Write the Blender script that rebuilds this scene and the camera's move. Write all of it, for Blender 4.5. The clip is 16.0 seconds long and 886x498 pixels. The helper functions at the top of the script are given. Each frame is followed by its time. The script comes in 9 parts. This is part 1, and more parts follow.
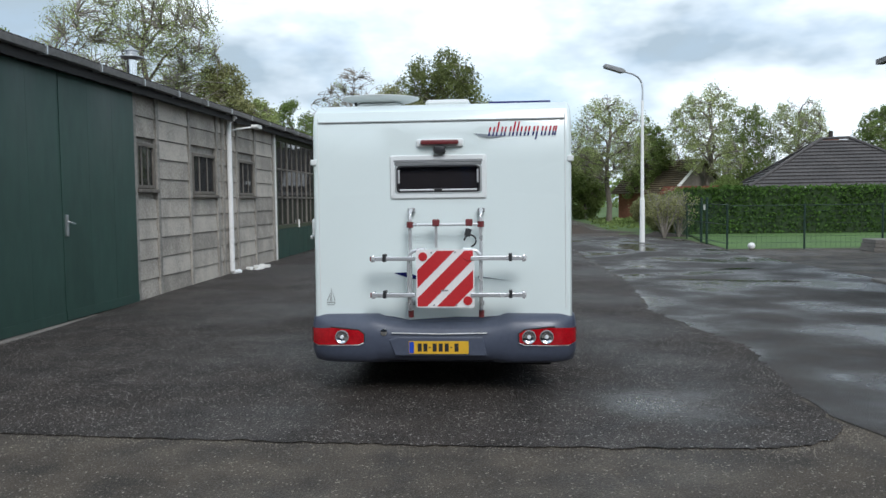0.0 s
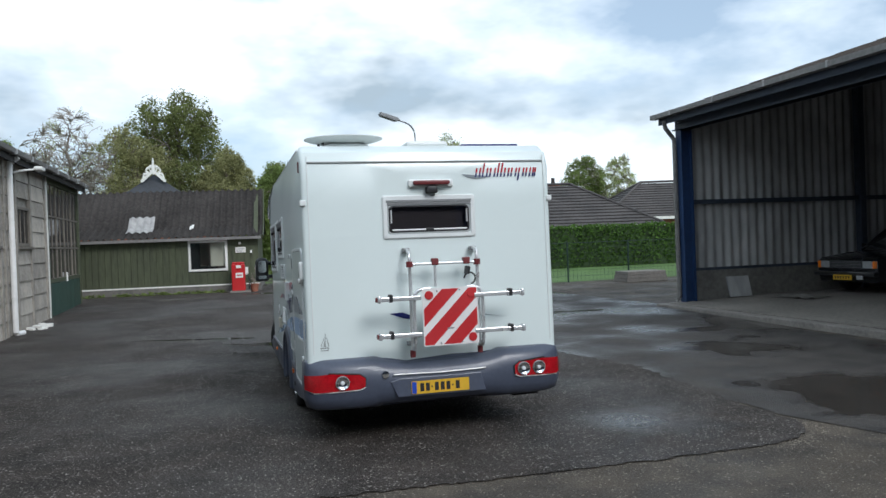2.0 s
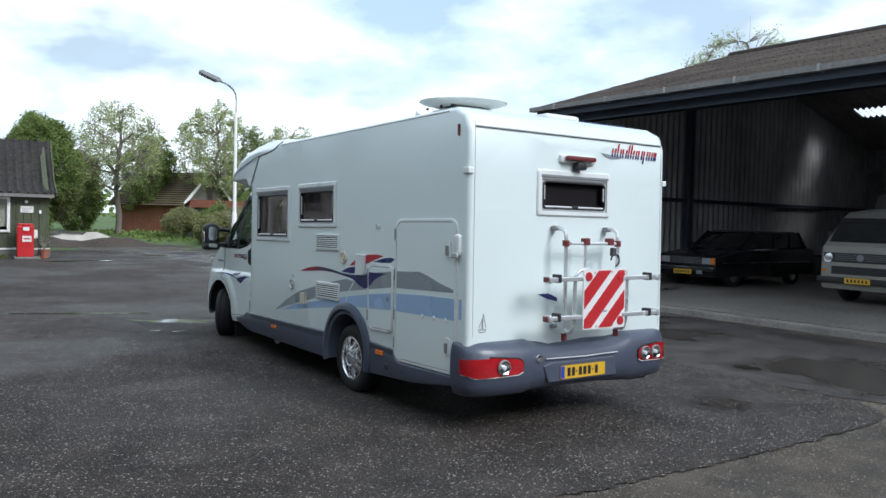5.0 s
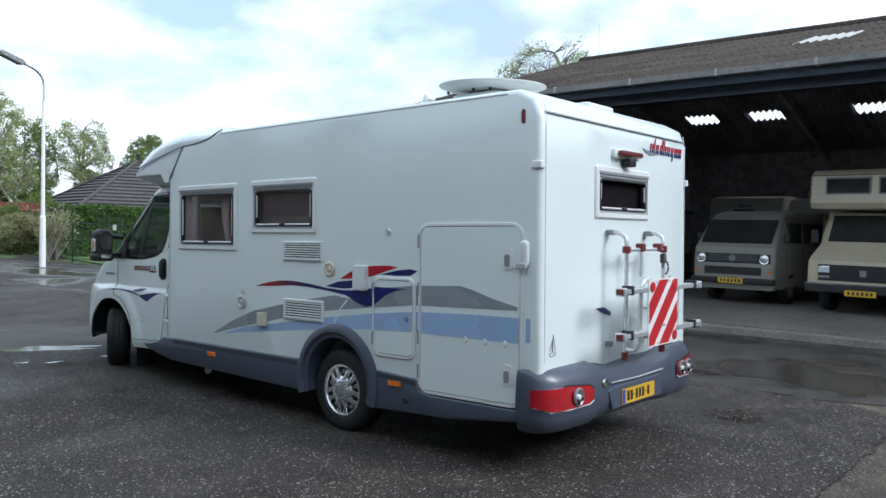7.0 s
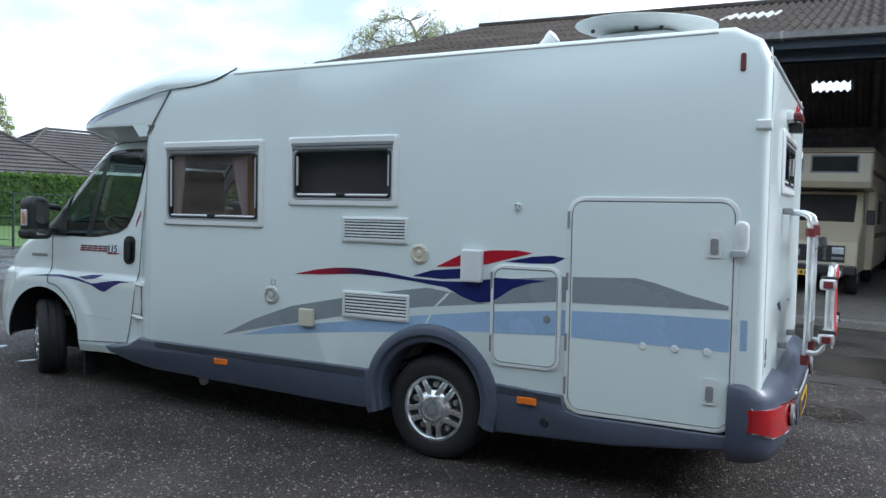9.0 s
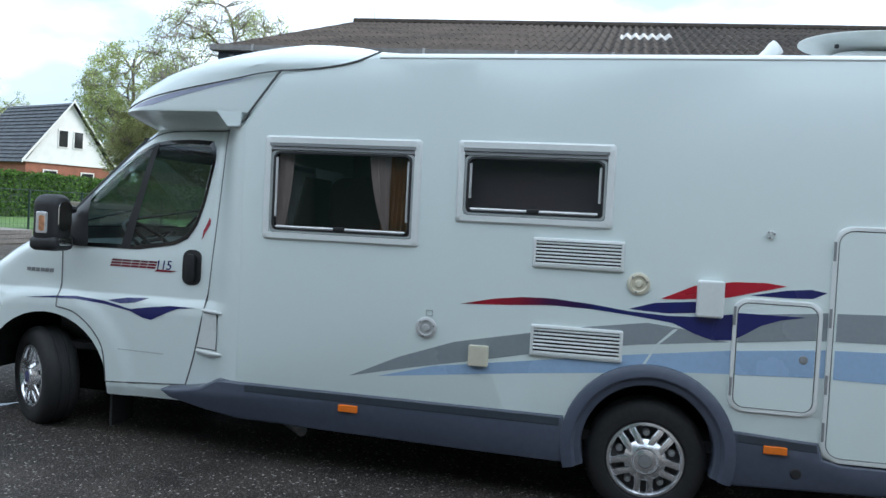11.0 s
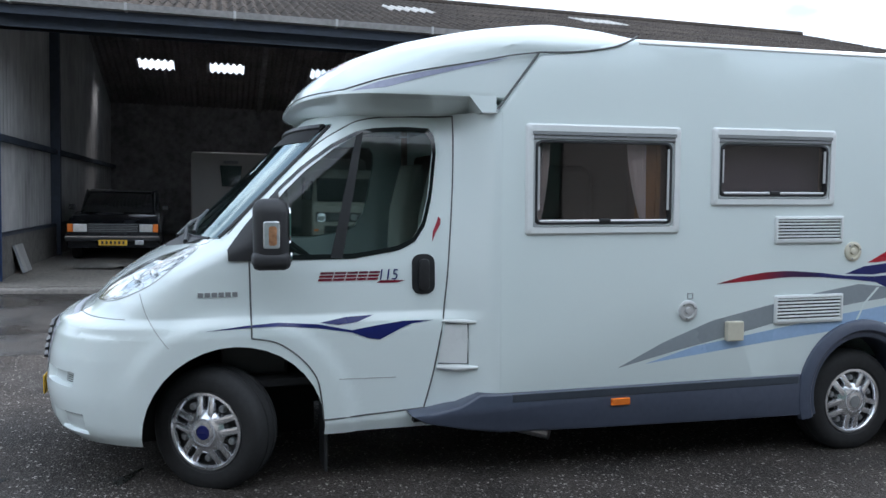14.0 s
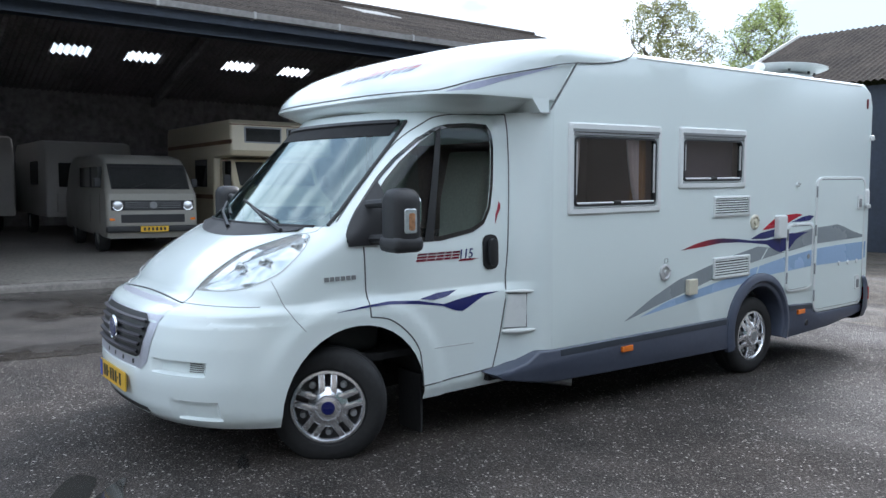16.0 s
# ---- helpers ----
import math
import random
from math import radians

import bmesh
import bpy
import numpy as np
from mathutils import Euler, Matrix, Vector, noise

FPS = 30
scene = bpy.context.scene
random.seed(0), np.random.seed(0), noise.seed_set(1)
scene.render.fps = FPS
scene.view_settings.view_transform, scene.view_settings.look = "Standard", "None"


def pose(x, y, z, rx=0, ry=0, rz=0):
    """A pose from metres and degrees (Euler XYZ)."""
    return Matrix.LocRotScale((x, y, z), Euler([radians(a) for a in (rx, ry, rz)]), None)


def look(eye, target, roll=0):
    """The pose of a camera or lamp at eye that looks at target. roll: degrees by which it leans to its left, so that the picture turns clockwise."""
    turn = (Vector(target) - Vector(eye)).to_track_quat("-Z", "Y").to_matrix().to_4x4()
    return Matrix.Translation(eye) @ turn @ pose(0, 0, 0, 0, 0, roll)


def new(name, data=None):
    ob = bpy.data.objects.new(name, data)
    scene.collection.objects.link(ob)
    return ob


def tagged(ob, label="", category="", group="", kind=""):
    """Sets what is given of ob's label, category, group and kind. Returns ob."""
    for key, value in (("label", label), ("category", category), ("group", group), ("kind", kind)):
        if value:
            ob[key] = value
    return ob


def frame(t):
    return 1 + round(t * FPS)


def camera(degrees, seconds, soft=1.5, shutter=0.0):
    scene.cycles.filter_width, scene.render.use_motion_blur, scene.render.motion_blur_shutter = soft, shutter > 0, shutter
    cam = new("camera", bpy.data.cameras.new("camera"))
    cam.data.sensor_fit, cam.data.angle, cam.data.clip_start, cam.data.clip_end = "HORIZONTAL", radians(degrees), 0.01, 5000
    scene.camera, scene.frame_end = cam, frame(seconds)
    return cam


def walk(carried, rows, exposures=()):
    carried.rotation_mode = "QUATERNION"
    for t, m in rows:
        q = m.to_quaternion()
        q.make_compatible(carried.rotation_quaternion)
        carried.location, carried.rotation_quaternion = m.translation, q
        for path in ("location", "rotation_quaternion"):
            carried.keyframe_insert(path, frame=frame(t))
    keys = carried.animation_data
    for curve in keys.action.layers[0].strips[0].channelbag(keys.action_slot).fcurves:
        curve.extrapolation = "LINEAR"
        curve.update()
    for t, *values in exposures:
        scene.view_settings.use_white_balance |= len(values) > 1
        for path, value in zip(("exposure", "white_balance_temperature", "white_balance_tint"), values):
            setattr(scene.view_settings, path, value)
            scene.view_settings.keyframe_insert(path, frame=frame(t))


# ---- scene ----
cam = camera(57.9, 16.0)
METRES, EYE, TILT, LEAN, TURN = 19.41, 1.725, -1.0, 0.0, 0.0
ROWS = [
    (0.0, 0.0, 0.0, 0.0, -0.03, -2.31, 0.75),
    (0.5, -0.0314, 0.0012, -0.0013, -5.39, -1.79, 0.95),
    (1.0, -0.0631, 0.0018, -0.0006, -9.55, -0.76, 1.42),
    (1.5, -0.094, 0.0066, -0.0001, -15.34, -0.22, 1.89),
    (2.0, -0.1233, 0.0167, 0.0003, -20.21, 0.4, 2.5),
    (2.5, -0.1543, 0.0285, 0.0007, -25.37, 0.39, 2.04),
    (3.0, -0.1797, 0.0452, -0.0001, -29.46, 0.1, 1.74),
    (3.5, -0.2098, 0.0635, -0.0001, -31.55, -0.64, 0.76),
    (10.5, -0.2815, 0.4647, 0.0021, -80.04, -2.62, -2.47),
    (11.0, -0.2818, 0.4979, 0.0032, -82.45, -2.33, -2.93),
    (11.5, -0.2795, 0.5331, 0.0046, -86.92, -0.05, -3.13),
    (12.0, -0.2794, 0.5658, 0.0046, -90.7, 1.26, -3.26),
    (12.5, -0.2724, 0.5991, 0.0037, -95.45, 0.38, -3.27),
    (13.0, -0.2655, 0.6306, 0.0035, -99.92, -1.09, -2.53),
    (13.5, -0.2585, 0.6624, 0.0048, -105.85, -2.82, -1.43),
    (14.0, -0.2487, 0.6889, 0.0055, -110.49, -3.99, -0.23),
    (14.5, -0.2428, 0.7199, 0.0059, -116.21, -4.81, -0.14),
    (15.0, -0.2346, 0.7459, 0.0055, -121.52, -5.15, 0.3),
    (15.5, -0.2261, 0.7758, 0.0067, -125.78, -5.45, 0.38),
    (16.0, -0.2177, 0.802, 0.0073, -131.92, -5.2, 0.26),
]
# beside the rear quarter: eye, target, roll
FLANK = [
    (6.0, (-5.609, 3.533, 1.698), (-4.086, 4.828, 1.628), 1.7),
    (6.5, (-5.700, 4.085, 1.670), (-4.078, 5.254, 1.605), 1.5),
    (7.0, (-5.753, 4.636, 1.672), (-4.124, 5.795, 1.618), 1.2),
    (7.5, (-5.758, 5.232, 1.648), (-4.090, 6.333, 1.572), 1.3),
    (8.0, (-5.706, 5.812, 1.648), (-3.998, 6.847, 1.546), 1.4),
]
walk(cam, sorted([(t, look(eye, aim, lean)) for t, eye, aim, lean in FLANK] + [(t, pose(0, 0, EYE, TILT, LEAN, TURN) @ pose(METRES * x, METRES * y, METRES * z, 90 + pitch, roll, yaw)) for t, x, y, z, yaw, pitch, roll in ROWS], key=lambda row: row[0]), exposures=[(0.0, 0.22, 6050, 11.0), (2.0, 0.20, 6030, 10.5), (3.5, 0.39, 6020, 11.0), (6.0, 0.63, 5850, 11.0), (8.0, 0.72, 5790, 11.0), (10.5, 1.05, 5850, 10.5), (11.5, 0.98, 5830, 10.0), (12.0, 0.88, 5780, 9.5), (12.5, 0.84, 5800, 11.5), (13.0, 0.83, 5800, 13.0), (14.0, 1.14, 5920, 14.0), (15.0, 1.26, 5950, 14.0), (16.0, 1.16, 5920, 14.5)])

# ---- world and sun ----
SUN_EL, SUN_AZ = 38.0, 166.0
world = bpy.data.worlds.new("sky")
scene.world = world
world.use_nodes = True
wn, wl = world.node_tree.nodes, world.node_tree.links
wn.clear()
w_out = wn.new("ShaderNodeOutputWorld")
w_bg = wn.new("ShaderNodeBackground")
w_sky = wn.new("ShaderNodeTexSky")
w_sky.sky_type = "NISHITA"
w_sky.sun_disc = False
w_sky.sun_elevation, w_sky.sun_rotation = radians(SUN_EL), radians(SUN_AZ)
w_tc = wn.new("ShaderNodeTexCoord")
w_map = wn.new("ShaderNodeMapping")
w_map.inputs["Scale"].default_value = (1.0, 1.0, 2.2)
w_big = wn.new("ShaderNodeTexNoise")
w_big.inputs["Scale"].default_value, w_big.inputs["Detail"].default_value, w_big.inputs["Roughness"].default_value = 2.3, 6, 0.55
w_shade = wn.new("ShaderNodeTexNoise")
w_shade.inputs["Scale"].default_value, w_shade.inputs["Detail"].default_value = 3.4, 5
w_cover = wn.new("ShaderNodeValToRGB")
w_cover.color_ramp.elements[0].position, w_cover.color_ramp.elements[1].position = 0.36, 0.54
w_tone = wn.new("ShaderNodeValToRGB")
w_tone.color_ramp.elements[0].position, w_tone.color_ramp.elements[0].color = 0.40, (4.7, 5.7, 6.3, 1)
w_tone.color_ramp.elements[1].position, w_tone.color_ramp.elements[1].color = 0.55, (11.6, 12.4, 12.6, 1)
w_veil = wn.new("ShaderNodeMixRGB")
w_veil.inputs["Fac"].default_value = 0.45
w_veil.inputs["Color2"].default_value = (7.5, 9.2, 10.4, 1)
w_mix = wn.new("ShaderNodeMixRGB")
wl.new(w_tc.outputs["Generated"], w_map.inputs["Vector"])
wl.new(w_map.outputs["Vector"], w_big.inputs["Vector"])
wl.new(w_map.outputs["Vector"], w_shade.inputs["Vector"])
wl.new(w_big.outputs["Fac"], w_cover.inputs["Fac"])
wl.new(w_shade.outputs["Fac"], w_tone.inputs["Fac"])
wl.new(w_sky.outputs["Color"], w_veil.inputs["Color1"])
wl.new(w_veil.outputs["Color"], w_mix.inputs["Color1"])
wl.new(w_tone.outputs["Color"], w_mix.inputs["Color2"])
wl.new(w_cover.outputs["Color"], w_mix.inputs["Fac"])
wl.new(w_mix.outputs["Color"], w_bg.inputs["Color"])
w_bg.inputs["Strength"].default_value = 0.09
wl.new(w_bg.outputs["Background"], w_out.inputs["Surface"])

sun = new("sun", bpy.data.lights.new("sun", "SUN"))
sun.data.energy, sun.data.angle, sun.data.color = 1.5, radians(22), (1.0, 0.97, 0.92)
sun_dir = Vector((math.sin(radians(SUN_AZ)) * math.cos(radians(SUN_EL)), math.cos(radians(SUN_AZ)) * math.cos(radians(SUN_EL)), math.sin(radians(SUN_EL))))
sun.matrix_world = look(sun_dir * 60, (0, 0, 0))


# ---- materials ----
def material(name, color, rough=0.6, metal=0.0, vary=0.15, fine=40.0, coarse=1.5, bump=0.0, tint=None, coat=0.0, spec=0.5, rvary=0.1, stretch=(1, 1, 1), per_object=0.0):
    """A surface with colour and gloss that vary at two scales, and fine relief."""
    m = bpy.data.materials.new(name)
    m.use_nodes = True
    n, l = m.node_tree.nodes, m.node_tree.links
    p = n["Principled BSDF"]
    p.inputs["Metallic"].default_value = metal
    p.inputs["Coat Weight"].default_value = coat
    p.inputs["Coat Roughness"].default_value = 0.06
    p.inputs["Specular IOR Level"].default_value = spec
    tc = n.new("ShaderNodeTexCoord")
    mp = n.new("ShaderNodeMapping")
    mp.inputs["Scale"].default_value = stretch
    l.new(tc.outputs["Object"], mp.inputs["Vector"])
    a, b = n.new("ShaderNodeTexNoise"), n.new("ShaderNodeTexNoise")
    a.inputs["Scale"].default_value, a.inputs["Detail"].default_value = coarse, 5
    b.inputs["Scale"].default_value, b.inputs["Detail"].default_value = fine, 4
    l.new(mp.outputs["Vector"], a.inputs["Vector"])
    l.new(mp.outputs["Vector"], b.inputs["Vector"])
    both = n.new("ShaderNodeMath")
    both.operation = "ADD"
    l.new(a.outputs["Fac"], both.inputs[0])
    l.new(b.outputs["Fac"], both.inputs[1])
    last = both.outputs[0]
    if per_object:
        oi = n.new("ShaderNodeObjectInfo")
        ad = n.new("ShaderNodeMath")
        ad.operation = "MULTIPLY_ADD"
        ad.inputs[1].default_value = per_object
        l.new(oi.outputs["Random"], ad.inputs[0])
        l.new(last, ad.inputs[2])
        sub = n.new("ShaderNodeMath")
        sub.operation = "SUBTRACT"
        sub.inputs[1].default_value = per_object / 2
        l.new(ad.outputs[0], sub.inputs[0])
        last = sub.outputs[0]
    ramp = n.new("ShaderNodeMapRange")
    ramp.inputs["From Min"].default_value, ramp.inputs["From Max"].default_value = 0.7, 1.3
    l.new(last, ramp.inputs["Value"])
    mix = n.new("ShaderNodeMixRGB")
    lo = [c * (1 - vary) for c in color]
    hi = tint or [min(1, c * (1 + vary)) for c in color]
    mix.inputs["Color1"].default_value = (*lo, 1)
    mix.inputs["Color2"].default_value = (*hi, 1)
    l.new(ramp.outputs[0], mix.inputs["Fac"])
    l.new(mix.outputs["Color"], p.inputs["Base Color"])
    rr = n.new("ShaderNodeMapRange")
    rr.inputs["To Min"].default_value, rr.inputs["To Max"].default_value = max(0.02, rough - rvary), min(1, rough + rvary)
    rr.inputs["From Min"].default_value, rr.inputs["From Max"].default_value = 0.3, 0.7
    l.new(a.outputs["Fac"], rr.inputs["Value"])
    l.new(rr.outputs[0], p.inputs["Roughness"])
    if bump:
        bp = n.new("ShaderNodeBump")
        bp.inputs["Strength"].default_value = bump
        bp.inputs["Distance"].default_value = 0.01
        l.new(b.outputs["Fac"], bp.inputs["Height"])
        l.new(bp.outputs["Normal"], p.inputs["Normal"])
    return m


def leaf_material(name, color, vary=0.45):
    """Leaves: diffuse and half translucent, each leaf of its own tone."""
    m = bpy.data.materials.new(name)
    m.use_nodes = True
    n, l = m.node_tree.nodes, m.node_tree.links
    n.remove(n["Principled BSDF"])
    geo, ns, tc = n.new("ShaderNodeNewGeometry"), n.new("ShaderNodeTexNoise"), n.new("ShaderNodeTexCoord")
    ns.inputs["Scale"].default_value = 0.8
    l.new(tc.outputs["Object"], ns.inputs["Vector"])
    ad = n.new("ShaderNodeMath")
    ad.operation = "MULTIPLY_ADD"
    ad.inputs[1].default_value = 0.6
    l.new(geo.outputs["Random Per Island"], ad.inputs[0])
    l.new(ns.outputs["Fac"], ad.inputs[2])
    mr = n.new("ShaderNodeMapRange")
    mr.inputs["From Min"].default_value, mr.inputs["From Max"].default_value = 0.35, 1.2
    l.new(ad.outputs[0], mr.inputs["Value"])
    mix = n.new("ShaderNodeMixRGB")
    mix.inputs["Color1"].default_value = (*[c * (1 - vary) for c in color], 1)
    mix.inputs["Color2"].default_value = (*[c * (1 + vary) for c in color], 1)
    l.new(mr.outputs[0], mix.inputs["Fac"])
    df, tr, ms = n.new("ShaderNodeBsdfDiffuse"), n.new("ShaderNodeBsdfTranslucent"), n.new("ShaderNodeMixShader")
    ms.inputs[0].default_value = 0.45
    l.new(mix.outputs["Color"], df.inputs["Color"])
    l.new(mix.outputs["Color"], tr.inputs["Color"])
    l.new(df.outputs[0], ms.inputs[1])
    l.new(tr.outputs[0], ms.inputs[2])
    l.new(ms.outputs[0], n["Material Output"].inputs["Surface"])
    return m


def glass_material(name, color=(0.6, 0.65, 0.65), rough=0.02, clear=0.5, ior=1.52, gloss=(1, 1, 1)):
    """A tinted pane: clear glass with a mirror gloss that grows towards the edge."""
    m = bpy.data.materials.new(name)
    m.use_nodes = True
    n, l = m.node_tree.nodes, m.node_tree.links
    n.remove(n["Principled BSDF"])
    tr, gl, mx, fr = n.new("ShaderNodeBsdfTransparent"), n.new("ShaderNodeBsdfGlossy"), n.new("ShaderNodeMixShader"), n.new("ShaderNodeLayerWeight")
    tr.inputs["Color"].default_value = (*[c * clear for c in color], 1)
    gl.inputs["Roughness"].default_value = rough
    gl.inputs["Color"].default_value = (*gloss, 1)
    fr.inputs["Blend"].default_value = 0.5
    base = ((ior - 1) / (ior + 1)) ** 2
    pw, sc = n.new("ShaderNodeMath"), n.new("ShaderNodeMath")
    pw.operation, sc.operation = "POWER", "MULTIPLY_ADD"
    pw.inputs[1].default_value = 5.0
    sc.inputs[1].default_value, sc.inputs[2].default_value = 1 - base, base
    l.new(fr.outputs["Facing"], pw.inputs[0])
    l.new(pw.outputs[0], sc.inputs[0])
    l.new(sc.outputs[0], mx.inputs[0])
    l.new(tr.outputs[0], mx.inputs[1])
    l.new(gl.outputs[0], mx.inputs[2])
    l.new(mx.outputs[0], n["Material Output"].inputs["Surface"])
    return m


def asphalt(name, base, chip, chip_amount, wet_lo, wet_hi, wet_scale=0.35, brown=None, spec=0.5, damp=None):
    """Coarse asphalt: dark binder, pale chips, damp and glossy in patches."""
    m = bpy.data.materials.new(name)
    m.use_nodes = True
    n, l = m.node_tree.nodes, m.node_tree.links
    p = n["Principled BSDF"]
    p.inputs["Specular IOR Level"].default_value = spec
    tc = n.new("ShaderNodeTexCoord")
    vor = n.new("ShaderNodeTexVoronoi")
    vor.inputs["Scale"].default_value = 66
    big, mid, fine = (n.new("ShaderNodeTexNoise") for _ in range(3))
    big.inputs["Scale"].default_value, big.inputs["Detail"].default_value = wet_scale, 6
    mid.inputs["Scale"].default_value, mid.inputs["Detail"].default_value = 2.2, 6
    fine.inputs["Scale"].default_value, fine.inputs["Detail"].default_value = 75, 4
    for t in (vor, big, mid, fine):
        l.new(tc.outputs["Object"], t.inputs["Vector"])
    sep = n.new("ShaderNodeSeparateColor")
    l.new(vor.outputs["Color"], sep.inputs["Color"])
    gate = n.new("ShaderNodeMath")
    gate.operation = "GREATER_THAN"
    gate.inputs[1].default_value = 1 - chip_amount
    clus = n.new("ShaderNodeMath")
    clus.operation = "MULTIPLY_ADD"
    clus.inputs[1].default_value = 0.22
    l.new(mid.outputs["Fac"], clus.inputs[0])
    shift = n.new("ShaderNodeMath")
    shift.operation = "SUBTRACT"
    shift.inputs[1].default_value = 0.11
    l.new(sep.outputs[0], clus.inputs[2])
    l.new(clus.outputs[0], shift.inputs[0])
    l.new(shift.outputs[0], gate.inputs[0])
    vor2 = n.new("ShaderNodeTexVoronoi")
    vor2.inputs["Scale"].default_value = 150
    l.new(tc.outputs["Object"], vor2.inputs["Vector"])
    sep2 = n.new("ShaderNodeSeparateColor")
    l.new(vor2.outputs["Color"], sep2.inputs["Color"])
    speck = n.new("ShaderNodeMath")
    speck.operation = "GREATER_THAN"
    speck.inputs[1].default_value = 1 - 1.3 * chip_amount
    l.new(sep2.outputs[0], speck.inputs[0])
    core = n.new("ShaderNodeMath")
    core.operation = "LESS_THAN"
    size = n.new("ShaderNodeMath")
    size.operation = "MULTIPLY_ADD"
    size.inputs[1].default_value, size.inputs[2].default_value = 0.36, 0.24
    l.new(sep.outputs[2], size.inputs[0])
    l.new(size.outputs[0], core.inputs[1])
    l.new(vor.outputs["Distance"], core.inputs[0])
    chips = n.new("ShaderNodeMath")
    chips.operation = "MULTIPLY"
    l.new(gate.outputs[0], chips.inputs[0])
    l.new(core.outputs[0], chips.inputs[1])
    dim = n.new("ShaderNodeMath")
    dim.operation = "MULTIPLY_ADD"
    dim.inputs[1].default_value, dim.inputs[2].default_value = 0.7, 0.3
    l.new(sep.outputs[1], dim.inputs[0])
    lit = n.new("ShaderNodeMath")
    lit.operation = "MULTIPLY"
    l.new(chips.outputs[0], lit.inputs[0])
    l.new(dim.outputs[0], lit.inputs[1])
    faint = n.new("ShaderNodeMath")
    faint.operation = "MULTIPLY"
    faint.inputs[1].default_value = 0.22
    l.new(speck.outputs[0], faint.inputs[0])
    fade = n.new("ShaderNodeMath")
    fade.operation = "MAXIMUM"
    l.new(lit.outputs[0], fade.inputs[0])
    l.new(faint.outputs[0], fade.inputs[1])
    tone = n.new("ShaderNodeMixRGB")
    tone.inputs["Color1"].default_value = (*[c * 0.7 for c in base], 1)
    tone.inputs["Color2"].default_value = (*(brown or [c * 1.35 for c in base]), 1)
    tr = n.new("ShaderNodeMapRange")
    tr.inputs["From Min"].default_value, tr.inputs["From Max"].default_value = 0.35, 0.65
    l.new(mid.outputs["Fac"], tr.inputs["Value"])
    l.new(tr.outputs[0], tone.inputs["Fac"])
    grain = n.new("ShaderNodeMixRGB")
    grain.blend_type = "MULTIPLY"
    grain.inputs["Fac"].default_value = 0.6
    gr = n.new("ShaderNodeMapRange")
    gr.inputs["From Min"].default_value, gr.inputs["From Max"].default_value = 0.3, 0.7
    gr.inputs["To Min"].default_value, gr.inputs["To Max"].default_value = 0.25, 1.75
    l.new(fine.outputs["Fac"], gr.inputs["Value"])
    l.new(tone.outputs["Color"], grain.inputs["Color1"])
    l.new(gr.outputs[0], grain.inputs["Color2"])
    col = n.new("ShaderNodeMixRGB")
    col.inputs["Color2"].default_value = (*chip, 1)
    l.new(fade.outputs[0], col.inputs["Fac"])
    l.new(grain.outputs["Color"], col.inputs["Color1"])
    l.new(col.outputs["Color"], p.inputs["Base Color"])
    wet = n.new("ShaderNodeMapRange")
    wet.inputs["From Min"].default_value, wet.inputs["From Max"].default_value = 0.40, 0.60
    wet.inputs["To Min"].default_value, wet.inputs["To Max"].default_value = wet_lo, wet_hi
    l.new(big.outputs["Fac"], wet.inputs["Value"])
    gloss = wet.outputs[0]
    if damp:
        away = n.new("ShaderNodeVectorMath")
        away.operation = "DISTANCE"
        away.inputs[1].default_value = damp[:3]
        l.new(tc.outputs["Object"], away.inputs[0])
        wander = n.new("ShaderNodeMath")
        wander.operation = "MULTIPLY_ADD"
        wander.inputs[1].default_value = 1.1
        l.new(mid.outputs["Fac"], wander.inputs[0])
        l.new(away.outputs["Value"], wander.inputs[2])
        soak = n.new("ShaderNodeMapRange")
        soak.inputs["From Min"].default_value, soak.inputs["From Max"].default_value = damp[3], damp[3] + 0.75
        soak.inputs["To Min"].default_value, soak.inputs["To Max"].default_value = 0.30, 1.0
        l.new(wander.outputs[0], soak.inputs["Value"])
        both = n.new("ShaderNodeMath")
        both.operation = "MULTIPLY"
        l.new(gloss, both.inputs[0])
        l.new(soak.outputs[0], both.inputs[1])
        gloss = both.outputs[0]
    l.new(gloss, p.inputs["Roughness"])
    hsum = n.new("ShaderNodeMath")
    hsum.operation = "MULTIPLY_ADD"
    hsum.inputs[1].default_value = -0.8
    l.new(vor.outputs["Distance"], hsum.inputs[0])
    l.new(fine.outputs["Fac"], hsum.inputs[2])
    bp = n.new("ShaderNodeBump")
    bp.inputs["Distance"].default_value = 0.012
    flat = n.new("ShaderNodeMapRange")
    flat.inputs["From Min"].default_value, flat.inputs["From Max"].default_value = 0.15, 0.5
    flat.inputs["To Min"].default_value, flat.inputs["To Max"].default_value = 0.12, 0.9
    l.new(gloss, flat.inputs["Value"])
    l.new(flat.outputs[0], bp.inputs["Strength"])
    l.new(hsum.outputs[0], bp.inputs["Height"])
    l.new(bp.outputs["Normal"], p.inputs["Normal"])
    return m


